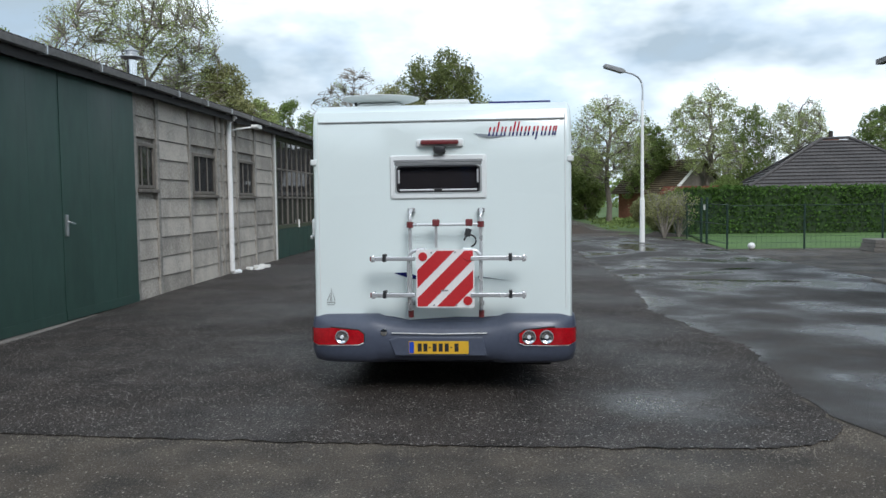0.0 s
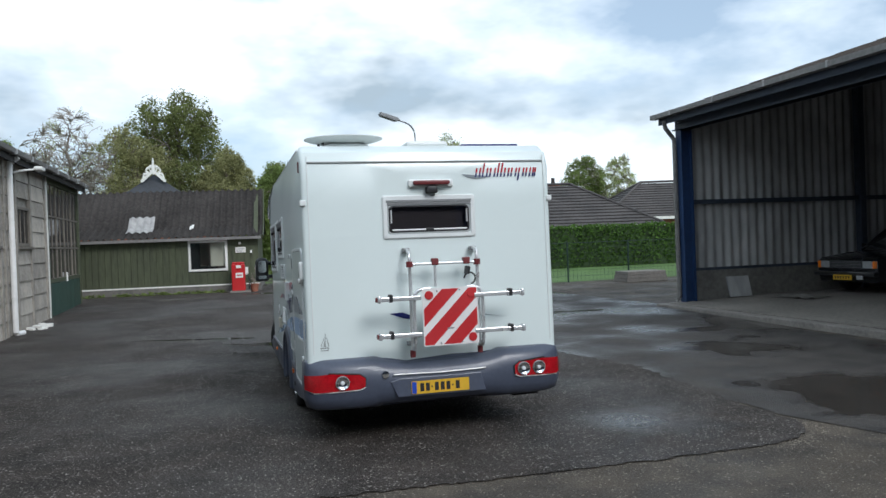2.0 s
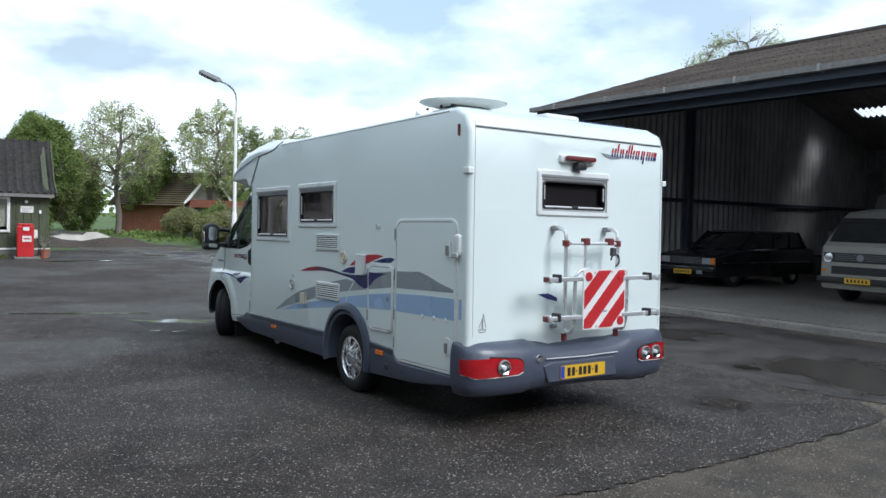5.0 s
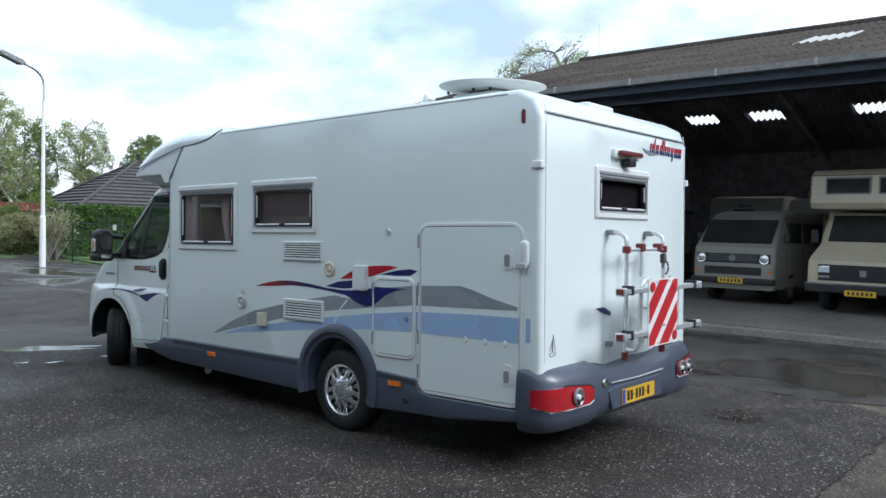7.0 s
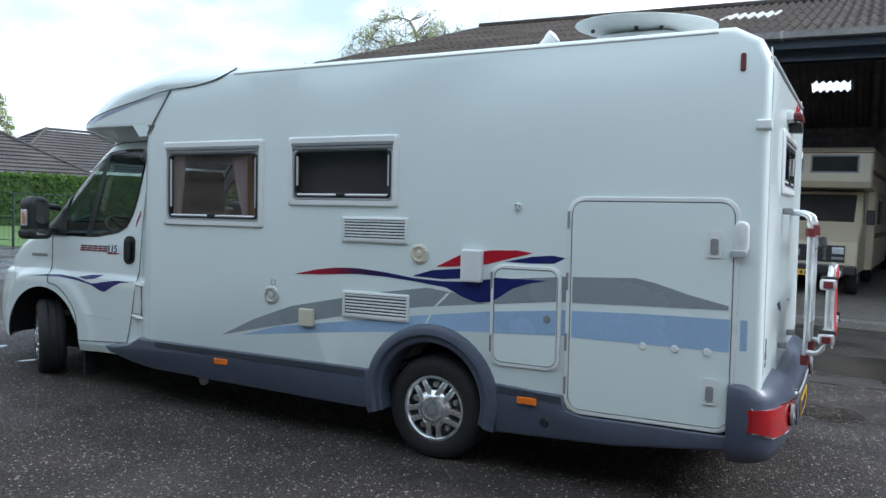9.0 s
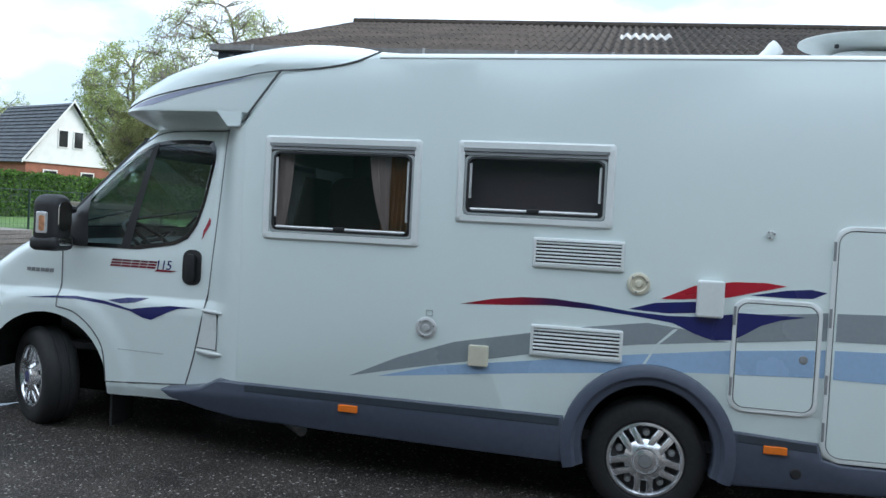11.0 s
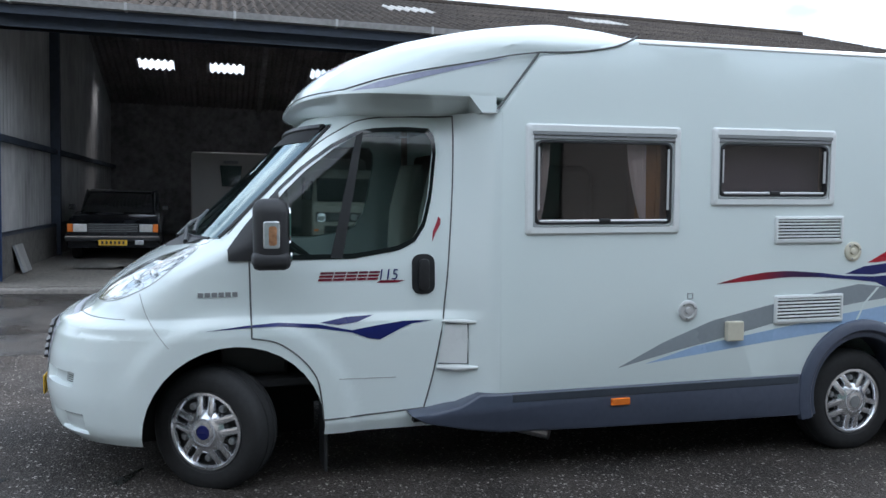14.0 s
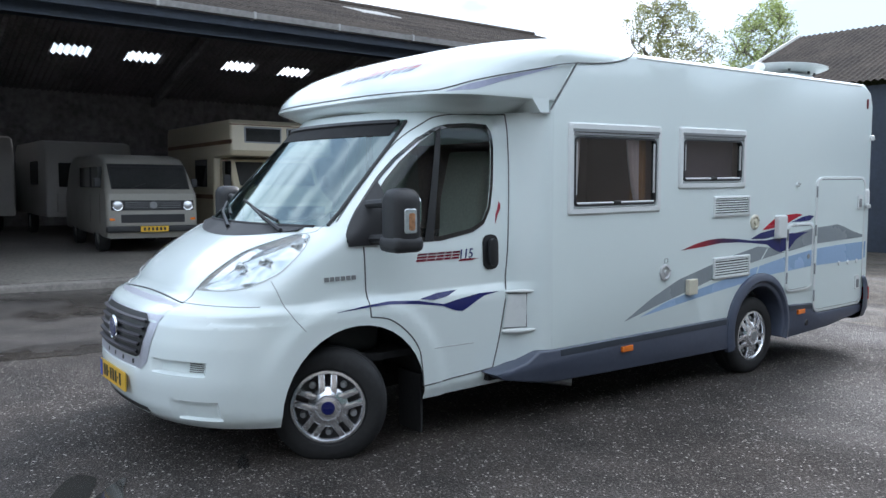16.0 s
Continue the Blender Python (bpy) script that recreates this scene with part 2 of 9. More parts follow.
M = {
    "asphalt_new": asphalt("asphalt_new", (0.034, 0.027, 0.023), (0.44, 0.41, 0.37), 0.115, 0.54, 0.90, spec=0.31, damp=(1.88, 6.62, 0.0, 0.65)),
    "asphalt_old": asphalt("asphalt_old", (0.064, 0.055, 0.046), (0.36, 0.32, 0.27), 0.10, 0.54, 0.88, 0.5, (0.098, 0.080, 0.061), 0.32),
    "asphalt_wet": asphalt("asphalt_wet", (0.046, 0.040, 0.035), (0.15, 0.14, 0.13), 0.03, 0.10, 0.85, 0.55),
    "concrete_floor": material("concrete_floor", (0.19, 0.172, 0.152), 0.8, vary=0.35, fine=18, coarse=0.7, bump=0.3),
    "grit": material("grit", (0.20, 0.175, 0.145), 0.9, vary=0.5, fine=8, coarse=3.0),
    "kerb": material("kerb", (0.22, 0.20, 0.18), 0.85, vary=0.3, fine=25, bump=0.4),
    "water": material("water", (0.040, 0.038, 0.035), 0.07, vary=0.25, fine=30, rvary=0.05, spec=0.6),
    "soil": material("soil", (0.055, 0.042, 0.032), 0.95, vary=0.5, fine=14, coarse=1.2, bump=0.9),
    "sand": material("sand", (0.42, 0.38, 0.33), 0.95, vary=0.25, fine=20, bump=0.6),
    "field": material("field", (0.075, 0.125, 0.030), 0.95, vary=0.4, fine=6, coarse=0.2, bump=0.8),
    "lawn": material("lawn", (0.085, 0.155, 0.040), 0.9, vary=0.35, fine=30, coarse=0.8, bump=0.8),
    "concrete_panel": material("concrete_panel", (0.40, 0.36, 0.31), 0.9, vary=0.34, fine=34, coarse=2.2, bump=0.12, per_object=0.4, stretch=(1.0, 1, 0.8)),
    "concrete_post": material("concrete_post", (0.31, 0.285, 0.25), 0.9, vary=0.3, fine=14, coarse=1.2, bump=0.4),
    "green_paint": material("green_paint", (0.030, 0.070, 0.054), 0.5, vary=0.18, fine=8, coarse=0.8, stretch=(1, 1, 0.3)),
    "green_wood": material("green_wood", (0.070, 0.080, 0.045), 0.75, vary=0.28, fine=16, coarse=2.0, bump=0.2, stretch=(1, 1, 0.2), per_object=0.2),
    "fascia_wood": material("fascia_wood", (0.035, 0.032, 0.030), 0.8, vary=0.3, fine=14, coarse=1.5, stretch=(0.2, 1, 1)),
    "old_wood": material("old_wood", (0.17, 0.15, 0.125), 0.85, vary=0.4, fine=30, bump=0.4, stretch=(1, 1, 0.2)),
    "fibre_roof": material("fibre_roof", (0.064, 0.053, 0.045), 0.95, spec=0.12, vary=0.5, fine=12, coarse=0.9, bump=0.5),
    "fibre_under": material("fibre_under", (0.22, 0.205, 0.20), 0.95, spec=0.1, vary=0.3, fine=10, coarse=0.8),
    "dark_roof": material("dark_roof", (0.050, 0.045, 0.042), 0.95, spec=0.15, vary=0.45, fine=10, coarse=0.8, bump=0.4),
    "tile_roof": material("tile_roof", (0.075, 0.068, 0.066), 0.8, vary=0.4, fine=8, coarse=0.6, bump=0.4, per_object=0.2),
    "red_tile": material("red_tile", (0.20, 0.075, 0.045), 0.85, vary=0.35, fine=9, coarse=1.0, bump=0.4),
    "thatch": material("thatch", (0.12, 0.092, 0.055), 0.95, vary=0.4, fine=12, coarse=1.0, bump=0.5),
    "slate": material("slate", (0.030, 0.034, 0.042), 0.5, vary=0.3, fine=10),
    "gutter": material("gutter", (0.20, 0.19, 0.18), 0.6, vary=0.25, fine=12),
    "zinc": material("zinc", (0.55, 0.56, 0.57), 0.35, metal=0.9, vary=0.15),
    "blue_steel": material("blue_steel", (0.020, 0.050, 0.130), 0.5, vary=0.2, fine=10, coarse=1.0),
    "dark_steel": material("dark_steel", (0.035, 0.045, 0.065), 0.6, vary=0.25, fine=9),
    "sheet": material("sheet", (0.361, 0.353, 0.344), 0.65, vary=0.28, fine=6, coarse=0.8, stretch=(1, 1, 0.3)),
    "block_wall": material("block_wall", (0.16, 0.15, 0.135), 0.9, vary=0.3, fine=10, bump=0.4),
    "shed_dark": material("shed_dark", (0.27, 0.255, 0.25), 0.9, vary=0.35, fine=6),
    "white_pvc": material("white_pvc", (0.86, 0.85, 0.83), 0.45, vary=0.06, fine=15),
    "white_paint": material("white_paint", (0.78, 0.77, 0.73), 0.55, vary=0.08, fine=18),
    "brick": material("brick", (0.30, 0.12, 0.075), 0.9, vary=0.3, fine=12, bump=0.4),
    "bark": material("bark", (0.16, 0.135, 0.11), 0.95, vary=0.4, fine=25, bump=0.8, stretch=(1, 1, 0.3)),
    "twig": material("twig", (0.27, 0.24, 0.205), 0.95, vary=0.3, fine=20),
    "leaf_dark": leaf_material("leaf_dark", (0.19, 0.215, 0.085)),
    "leaf_mid": leaf_material("leaf_mid", (0.205, 0.265, 0.090)),
    "leaf_pale": leaf_material("leaf_pale", (0.37, 0.42, 0.18)),
    "leaf_olive": leaf_material("leaf_olive", (0.31, 0.31, 0.15)),
    "hedge_leaf": leaf_material("hedge_leaf", (0.095, 0.170, 0.042)),
    # leaf green darkened to paint the shade between the hedge leaves
    "hedge_shade": material("hedge_shade", (0.025, 0.050, 0.012), 0.9, vary=0.5, fine=8),
    "fence_green": material("fence_green", (0.012, 0.035, 0.024), 0.5, vary=0.2),
    "red_paint": material("red_paint", (0.52, 0.020, 0.022), 0.35, vary=0.15, coat=0.3),
    "black_rubber": material("black_rubber", (0.018, 0.018, 0.019), 0.75, vary=0.25, fine=40, bump=0.15),
    # near-black that carries deep shade in the colour itself
    "shade_black": material("shade_black", (0.010, 0.010, 0.011), 0.9, vary=0.2),
    "pane_dark": material("pane_dark", (0.035, 0.036, 0.036), 0.05, vary=0.3, coarse=2.0, rvary=0.03),
    # motorhome
    "van_white": material("van_white", (0.745, 0.82, 0.805), 0.28, vary=0.004, fine=9, coarse=0.8, coat=0.4, rvary=0.0),
    "cab_white": material("cab_white", (0.755, 0.825, 0.815), 0.22, vary=0.004, fine=9, coarse=0.8, coat=0.7, rvary=0.0),
    "dish_grey": material("dish_grey", (0.60, 0.61, 0.60), 0.45, vary=0.06, fine=14),
    "van_trim": material("van_trim", (0.74, 0.76, 0.75), 0.35, vary=0.03),
    "skirt_grey": material("skirt_grey", (0.070, 0.082, 0.118), 0.38, vary=0.10, fine=30, coarse=1.2, coat=0.15),
    # darker skirt tone for the shadow painted along the skirt tops
    "skirt_shade": material("skirt_shade", (0.045, 0.055, 0.072), 0.45, vary=0.12),
    "decal_violet": material("decal_violet", (0.36, 0.38, 0.50), 0.3, vary=0.08),
    "seam_dark": material("seam_dark", (0.10, 0.105, 0.105), 0.6, vary=0.1),
    "seam_grey": material("seam_grey", (0.42, 0.44, 0.44), 0.5, vary=0.08),
    "plastic_black": material("plastic_black", (0.020, 0.020, 0.022), 0.5, vary=0.15, fine=60),
    "gloss_black": material("gloss_black", (0.008, 0.008, 0.009), 0.12, vary=0.1, coat=0.5),
    "plastic_grey": material("plastic_grey", (0.25, 0.255, 0.26), 0.5, vary=0.1),
    "cream_plastic": material("cream_plastic", (0.66, 0.62, 0.50), 0.45, vary=0.05),
    "alu": material("alu", (0.74, 0.75, 0.76), 0.28, metal=0.6, vary=0.08),
    "chrome": material("chrome", (0.80, 0.81, 0.82), 0.10, metal=1.0, vary=0.05, rvary=0.04),
    "wheel_silver": material("wheel_silver", (0.86, 0.87, 0.90), 0.20, metal=0.85, vary=0.06),
    "silver_violet": material("silver_violet", (0.50, 0.51, 0.57), 0.35, metal=0.4, vary=0.06),
    "plastic_slat": material("plastic_slat", (0.06, 0.058, 0.068), 0.4, vary=0.1),
    "badge_navy": material("badge_navy", (0.03, 0.05, 0.16), 0.2, vary=0.1, coat=0.8),
    "lamp_silver": material("lamp_silver", (0.88, 0.90, 0.93), 0.12, metal=0.95, vary=0.12, fine=20, coarse=9),
    "hatch_acrylic": leaf_material("hatch_acrylic", (0.78, 0.78, 0.76), 0.05),
    "lamp_glass": material("lamp_glass", (0.75, 0.78, 0.80), 0.06, vary=0.05, coat=1.0),
    "decal_maroon": material("decal_maroon", (0.13, 0.02, 0.04), 0.3, vary=0.08),
    "sticker_red": material("sticker_red", (0.34, 0.03, 0.05), 0.4, vary=0.15),
    "stay_alu": material("stay_alu", (0.62, 0.62, 0.62), 0.4, metal=0.3, vary=0.06),
    "decal_navy": material("decal_navy", (0.015, 0.020, 0.130), 0.3, vary=0.06),
    "decal_red": material("decal_red", (0.46, 0.012, 0.030), 0.3, vary=0.06),
    "decal_dark_red": material("decal_dark_red", (0.20, 0.012, 0.030), 0.3, vary=0.06),
    "decal_grey": material("decal_grey", (0.27, 0.30, 0.32), 0.3, vary=0.05),
    "decal_blue": material("decal_blue", (0.34, 0.48, 0.68), 0.3, vary=0.05),
    "light_red": material("light_red", (0.40, 0.004, 0.010), 0.10, vary=0.3, fine=60, coarse=9, coat=1.0),
    "light_clear": material("light_clear", (0.72, 0.74, 0.76), 0.08, metal=0.6, vary=0.15, coarse=14, coat=1.0),
    "indicator_amber": material("indicator_amber", (0.62, 0.30, 0.16), 0.15, metal=0.4, vary=0.3, coarse=20, coat=0.8),
    "light_orange": material("light_orange", (0.85, 0.20, 0.015), 0.2, vary=0.1, coat=0.8),
    "stripe_white": material("stripe_white", (0.80, 0.78, 0.77), 0.4, vary=0.04),
    "stripe_red": material("stripe_red", (0.50, 0.025, 0.030), 0.4, vary=0.06),
    "clip_red": material("clip_red", (0.15, 0.022, 0.024), 0.45, vary=0.1),
    "plate_yellow": material("plate_yellow", (0.72, 0.43, 0.03), 0.4, vary=0.05),
    "plate_blue": material("plate_blue", (0.02, 0.07, 0.45), 0.4, vary=0.05),
    "curtain_cream": material("curtain_cream", (0.82, 0.79, 0.74), 0.9, vary=0.08),
    "curtain_gold": material("curtain_gold", (0.46, 0.28, 0.12), 0.9, vary=0.15),
    "seat_fabric": material("seat_fabric", (0.26, 0.20, 0.18), 0.95, vary=0.2, fine=60),
    "seat_pale": material("seat_pale", (0.34, 0.32, 0.28), 0.95, vary=0.15, fine=60),
    "blind_grey": material("blind_grey", (0.155, 0.150, 0.165), 0.9, vary=0.06),
    "inside_brown": material("inside_brown", (0.36, 0.27, 0.23), 0.8, vary=0.2),
    # parked in the shed
    "car_black": material("car_black", (0.012, 0.013, 0.017), 0.25, vary=0.15, coat=0.5),
    "van_cream": material("van_cream", (0.30, 0.285, 0.25), 0.4, vary=0.06, coat=0.2),
    "camper_cream": material("camper_cream", (0.58, 0.51, 0.37), 0.4, vary=0.06, coat=0.2),
    "caravan_white": material("caravan_white", (0.46, 0.44, 0.41), 0.5, vary=0.06),
    "brown_stripe": material("brown_stripe", (0.16, 0.075, 0.035), 0.5, vary=0.1),
}


def fade_material(name, stops, rough=0.3):
    """A printed stripe whose ink runs along the coachwork (x) from one colour into the next."""
    m = bpy.data.materials.new(name)
    m.use_nodes = True
    n, l = m.node_tree.nodes, m.node_tree.links
    tc, sep, mr, ramp = n.new("ShaderNodeTexCoord"), n.new("ShaderNodeSeparateXYZ"), n.new("ShaderNodeMapRange"), n.new("ShaderNodeValToRGB")
    l.new(tc.outputs["Object"], sep.inputs[0])
    l.new(sep.outputs[0], mr.inputs[0])
    mr.inputs[1].default_value, mr.inputs[2].default_value = stops[0][0], stops[-1][0]
    l.new(mr.outputs[0], ramp.inputs[0])
    e = ramp.color_ramp.elements
    e[0].color, e[1].color = (*stops[0][1], 1), (*stops[-1][1], 1)
    for x, c in stops[1:-1]:
        k = e.new((x - stops[0][0]) / (stops[-1][0] - stops[0][0]))
        k.color = (*c, 1)
    p = n["Principled BSDF"]
    p.inputs["Roughness"].default_value = rough
    l.new(ramp.outputs[0], p.inputs["Base Color"])
    return m


GLASS = glass_material("tinted_glass", (0.62, 0.70, 0.67), 0.02, 0.9)
SCREEN = glass_material("windscreen_glass", (0.60, 0.76, 0.76), 0.02, 0.8, 2.6, (0.82, 0.98, 1.0))
GLASS_DARK = glass_material("smoked_acrylic", (0.80, 0.76, 0.77), 0.03, 0.95, 1.6)
GLASS_CLEAR = glass_material("clear_glass", (0.95, 0.97, 0.97), 0.02, 0.9)
SKYLIGHT = glass_material("skylight_sheet", (1, 1, 1), 0.3, 1.0, 1.15)


# ---- building helpers ----
def finish(name, bm, mat, parent=None, label="", smooth=0.0):
    me = bpy.data.meshes.new(name)
    bm.normal_update()
    bm.to_mesh(me)
    bm.free()
    me.materials.append(M[mat] if isinstance(mat, str) else mat)
    if smooth:
        me.shade_smooth()
        me.set_sharp_from_angle(angle=radians(smooth))
    ob = new(name, me)
    if parent is not None:
        ob.parent = parent
    if label:
        ob["label"] = label
    return ob


def part(name, bm, mat, parent, label="", smooth=0.0):
    return finish(name, bm, mat, parent, label, smooth)


def root(name, m, label, category, group="", kind=""):
    ob = new(name)
    ob.matrix_world = m
    return tagged(ob, label, category, group, kind)


def box(bm, x0, x1, y0, y1, z0, z1, bevel=0.0, m=None):
    ret = bmesh.ops.create_cube(bm, size=1.0)
    vs = ret["verts"]
    for v in vs:
        v.co = Vector((x0 + (v.co.x + 0.5) * (x1 - x0), y0 + (v.co.y + 0.5) * (y1 - y0), z0 + (v.co.z + 0.5) * (z1 - z0)))
    if bevel:
        es = list({e for v in vs for e in v.link_edges})
        r = bmesh.ops.bevel(bm, geom=es, offset=bevel, segments=2, profile=0.5, affect="EDGES")
        vs = list({v for f in r["faces"] for v in f.verts} | {v for v in vs if v.is_valid})
    if m is not None:
        bmesh.ops.transform(bm, matrix=m, verts=[v for v in vs if v.is_valid])
    return bm


def boxes(*specs, bevel=0.0):
    bm = bmesh.new()
    for s in specs:
        box(bm, *s, bevel=bevel)
    return bm


def prism(poly, lo, hi, axis="y", bevel=0.0, segs=2, bm=None):
    """A flat outline of pairs, pushed from lo to hi along an axis: pairs are (x, z) for y, (y, z) for x, (x, y) for z."""
    bm = bm or bmesh.new()

    def at(p, h):
        return {"y": (p[0], h, p[1]), "x": (h, p[0], p[1]), "z": (p[0], p[1], h)}[axis]
    a = [bm.verts.new(at(p, lo)) for p in poly]
    b = [bm.verts.new(at(p, hi)) for p in poly]
    fs = [bm.faces.new(a), bm.faces.new(b[::-1])]
    k = len(poly)
    for i in range(k):
        fs.append(bm.faces.new((a[i], b[i], b[(i + 1) % k], a[(i + 1) % k])))
    bmesh.ops.recalc_face_normals(bm, faces=fs)
    if bevel:
        es = list(set(list(fs[0].edges) + list(fs[1].edges)))
        bmesh.ops.bevel(bm, geom=es, offset=bevel, segments=segs, profile=0.5, affect="EDGES", clamp_overlap=True)
    return bm


def tube(bm, pts, r, seg=8, closed=False):
    """A round bar along points; r is one radius or one for each point."""
    pts = [Vector(p) for p in pts]
    n = len(pts)
    rs = r if isinstance(r, (list, tuple)) else [r] * n
    rings = []
    up = Vector((0, 0, 1))
    for i, p in enumerate(pts):
        if closed:
            d = pts[(i + 1) % n] - pts[i - 1]
        else:
            d = pts[min(i + 1, n - 1)] - pts[max(i - 1, 0)]
        d.normalize()
        s = d.cross(up if abs(d.z) < 0.95 else Vector((0, 1, 0))).normalized()
        t = s.cross(d)
        rings.append([bm.verts.new(p + (s * math.cos(2 * math.pi * k / seg) + t * math.sin(2 * math.pi * k / seg)) * rs[i]) for k in range(seg)])
    last = n if closed else n - 1
    for i in range(last):
        a, b = rings[i], rings[(i + 1) % n]
        for k in range(seg):
            bm.faces.new((a[k], a[(k + 1) % seg], b[(k + 1) % seg], b[k]))
    if not closed:
        bm.faces.new(rings[0][::-1])
        bm.faces.new(rings[-1])
    return bm


def lathe(bm, profile, seg=32, m=None):
    """Turns (radius, height) pairs round the z axis."""
    rings, made = [], []
    for r, h in profile:
        if r < 1e-5:
            rings.append([bm.verts.new((0, 0, h))])
        else:
            rings.append([bm.verts.new((r * math.cos(2 * math.pi * k / seg), r * math.sin(2 * math.pi * k / seg), h)) for k in range(seg)])
        made += rings[-1]
    for a, b in zip(rings, rings[1:]):
        for k in range(seg):
            j = (k + 1) % seg
            if len(a) == 1 and len(b) == 1:
                continue
            if len(a) == 1:
                bm.faces.new((a[0], b[k], b[j]))
            elif len(b) == 1:
                bm.faces.new((a[k], a[j], b[0]))
            else:
                bm.faces.new((a[k], a[j], b[j], b[k]))
    if m is not None:
        bmesh.ops.transform(bm, matrix=m, verts=made)
    return bm


def ring_frame(x0, x1, z0, z1, width, y0, y1, radius=0.03, seg=5):
    """A rounded rectangular frame in the x-z plane from y0 to y1."""
    def loop(ax0, ax1, az0, az1, rad):
        out = []
        for cx, cz, a0 in ((ax1 - rad, az1 - rad, 0), (ax0 + rad, az1 - rad, 90), (ax0 + rad, az0 + rad, 180), (ax1 - rad, az0 + rad, 270)):
            for k in range(seg + 1):
                a = radians(a0 + 90 * k / seg)
                out.append((cx + rad * math.cos(a), cz + rad * math.sin(a)))
        return out
    bm = bmesh.new()
    o = loop(x0, x1, z0, z1, radius)
    i = loop(x0 + width, x1 - width, z0 + width, z1 - width, max(0.004, radius - width * 0.6))
    b = 0.25 * min(width, abs(y1 - y0))
    layers = [[bm.verts.new((x, y0, z)) for x, z in o],
              [bm.verts.new((x, y1 - math.copysign(b, y1 - y0), z)) for x, z in o],
              [bm.verts.new((x + (b if x < (x0 + x1) / 2 else -b), y1, z + (b if z < (z0 + z1) / 2 else -b))) for x, z in o],
              [bm.verts.new((x, y1, z)) for x, z in i],
              [bm.verts.new((x, y0, z)) for x, z in i]]
    n = len(o)
    for a, c in zip(layers, layers[1:] + layers[:1]):
        for k in range(n):
            j = (k + 1) % n
            bm.faces.new((a[k], a[j], c[j], c[k]))
    bmesh.ops.recalc_face_normals(bm, faces=bm.faces[:])
    return bm


def rounded(x0, x1, z0, z1, r, seg=5):
    out = []
    for cx, cz, a0 in ((x1 - r, z1 - r, 0), (x0 + r, z1 - r, 90), (x0 + r, z0 + r, 180), (x1 - r, z0 + r, 270)):
        for k in range(seg + 1):
            a = radians(a0 + 90 * k / seg)
            out.append((cx + r * math.cos(a), cz + r * math.sin(a)))
    return out


def smooth_line(pts, steps=6):
    """A Catmull-Rom line through points of any dimension."""
    pts = [tuple(p) for p in pts]
    ext = [pts[0]] + pts + [pts[-1]]
    out = []
    for i in range(1, len(ext) - 2):
        p0, p1, p2, p3 = ext[i - 1:i + 3]
        for k in range(steps):
            t = k / steps
            out.append(tuple(0.5 * (2 * b + (c - a) * t + (2 * a - 5 * b + 4 * c - d) * t * t + (3 * b - a - 3 * c + d) * t ** 3) for a, b, c, d in zip(p0, p1, p2, p3)))
    out.append(pts[-1])
    return out


def lerp(table, x):
    """Straight-line look-up in (x, value) pairs."""
    if x <= table[0][0]:
        return table[0][1]
    for (a, va), (b, vb) in zip(table, table[1:]):
        if x <= b:
            return va + (vb - va) * (x - a) / (b - a)
    return table[-1][1]


def ground_z(y):
    """The yard is level near by and rises gently to the far end."""
    return 0.0 if y < 11 else (0.0105 * (y - 11) if y < 45 else 0.357)


def sheet(name, outline, lift, mat, label="", category=""):
    bm = bmesh.new()
    bm.faces.new([bm.verts.new((x, y, 0)) for x, y in outline])
    for yb in (11, 45):
        bmesh.ops.bisect_plane(bm, geom=bm.verts[:] + bm.edges[:] + bm.faces[:], plane_co=(0, yb, 0), plane_no=(0, 1, 0))
    for v in bm.verts:
        v.co.z = ground_z(v.co.y) + lift
    bmesh.ops.recalc_face_normals(bm, faces=bm.faces[:])
    if bm.faces[:] and bm.faces[:][0].normal.z < 0:
        bmesh.ops.reverse_faces(bm, faces=bm.faces[:])
    bmesh.ops.triangulate(bm, faces=bm.faces[:])
    return tagged(finish(name, bm, mat), label, category, kind="structure")


def ragged(pts, amp, seed, step=0.25):
    """A line through points with a crumbled, uneven run."""
    rnd = random.Random(seed)
    out = []
    for (ax, ay), (bx, by) in zip(pts, pts[1:]):
        n = max(1, int(math.hypot(bx - ax, by - ay) / step))
        for k in range(n):
            t = k / n
            out.append((ax + (bx - ax) * t + rnd.uniform(-amp, amp), ay + (by - ay) * t + rnd.uniform(-amp, amp)))
    out.append(pts[-1])
    return out


def blob(cx, cy, rx, ry, seed, turn=0.0, n=40, rough=0.25):
    rnd = random.Random(seed)
    ph = [rnd.uniform(0, 6.28) for _ in range(5)]
    out = []
    for k in range(n):
        a = 2 * math.pi * k / n
        r = 1 + rough * (math.sin(2 * a + ph[0]) * 0.5 + math.sin(3 * a + ph[1]) * 0.4 + math.sin(5 * a + ph[2]) * 0.35 + math.sin(9 * a + ph[3]) * 0.2)
        x, y = rx * r * math.cos(a), ry * r * math.sin(a)
        out.append((cx + x * math.cos(turn) - y * math.sin(turn), cy + x * math.sin(turn) + y * math.cos(turn)))
    return out


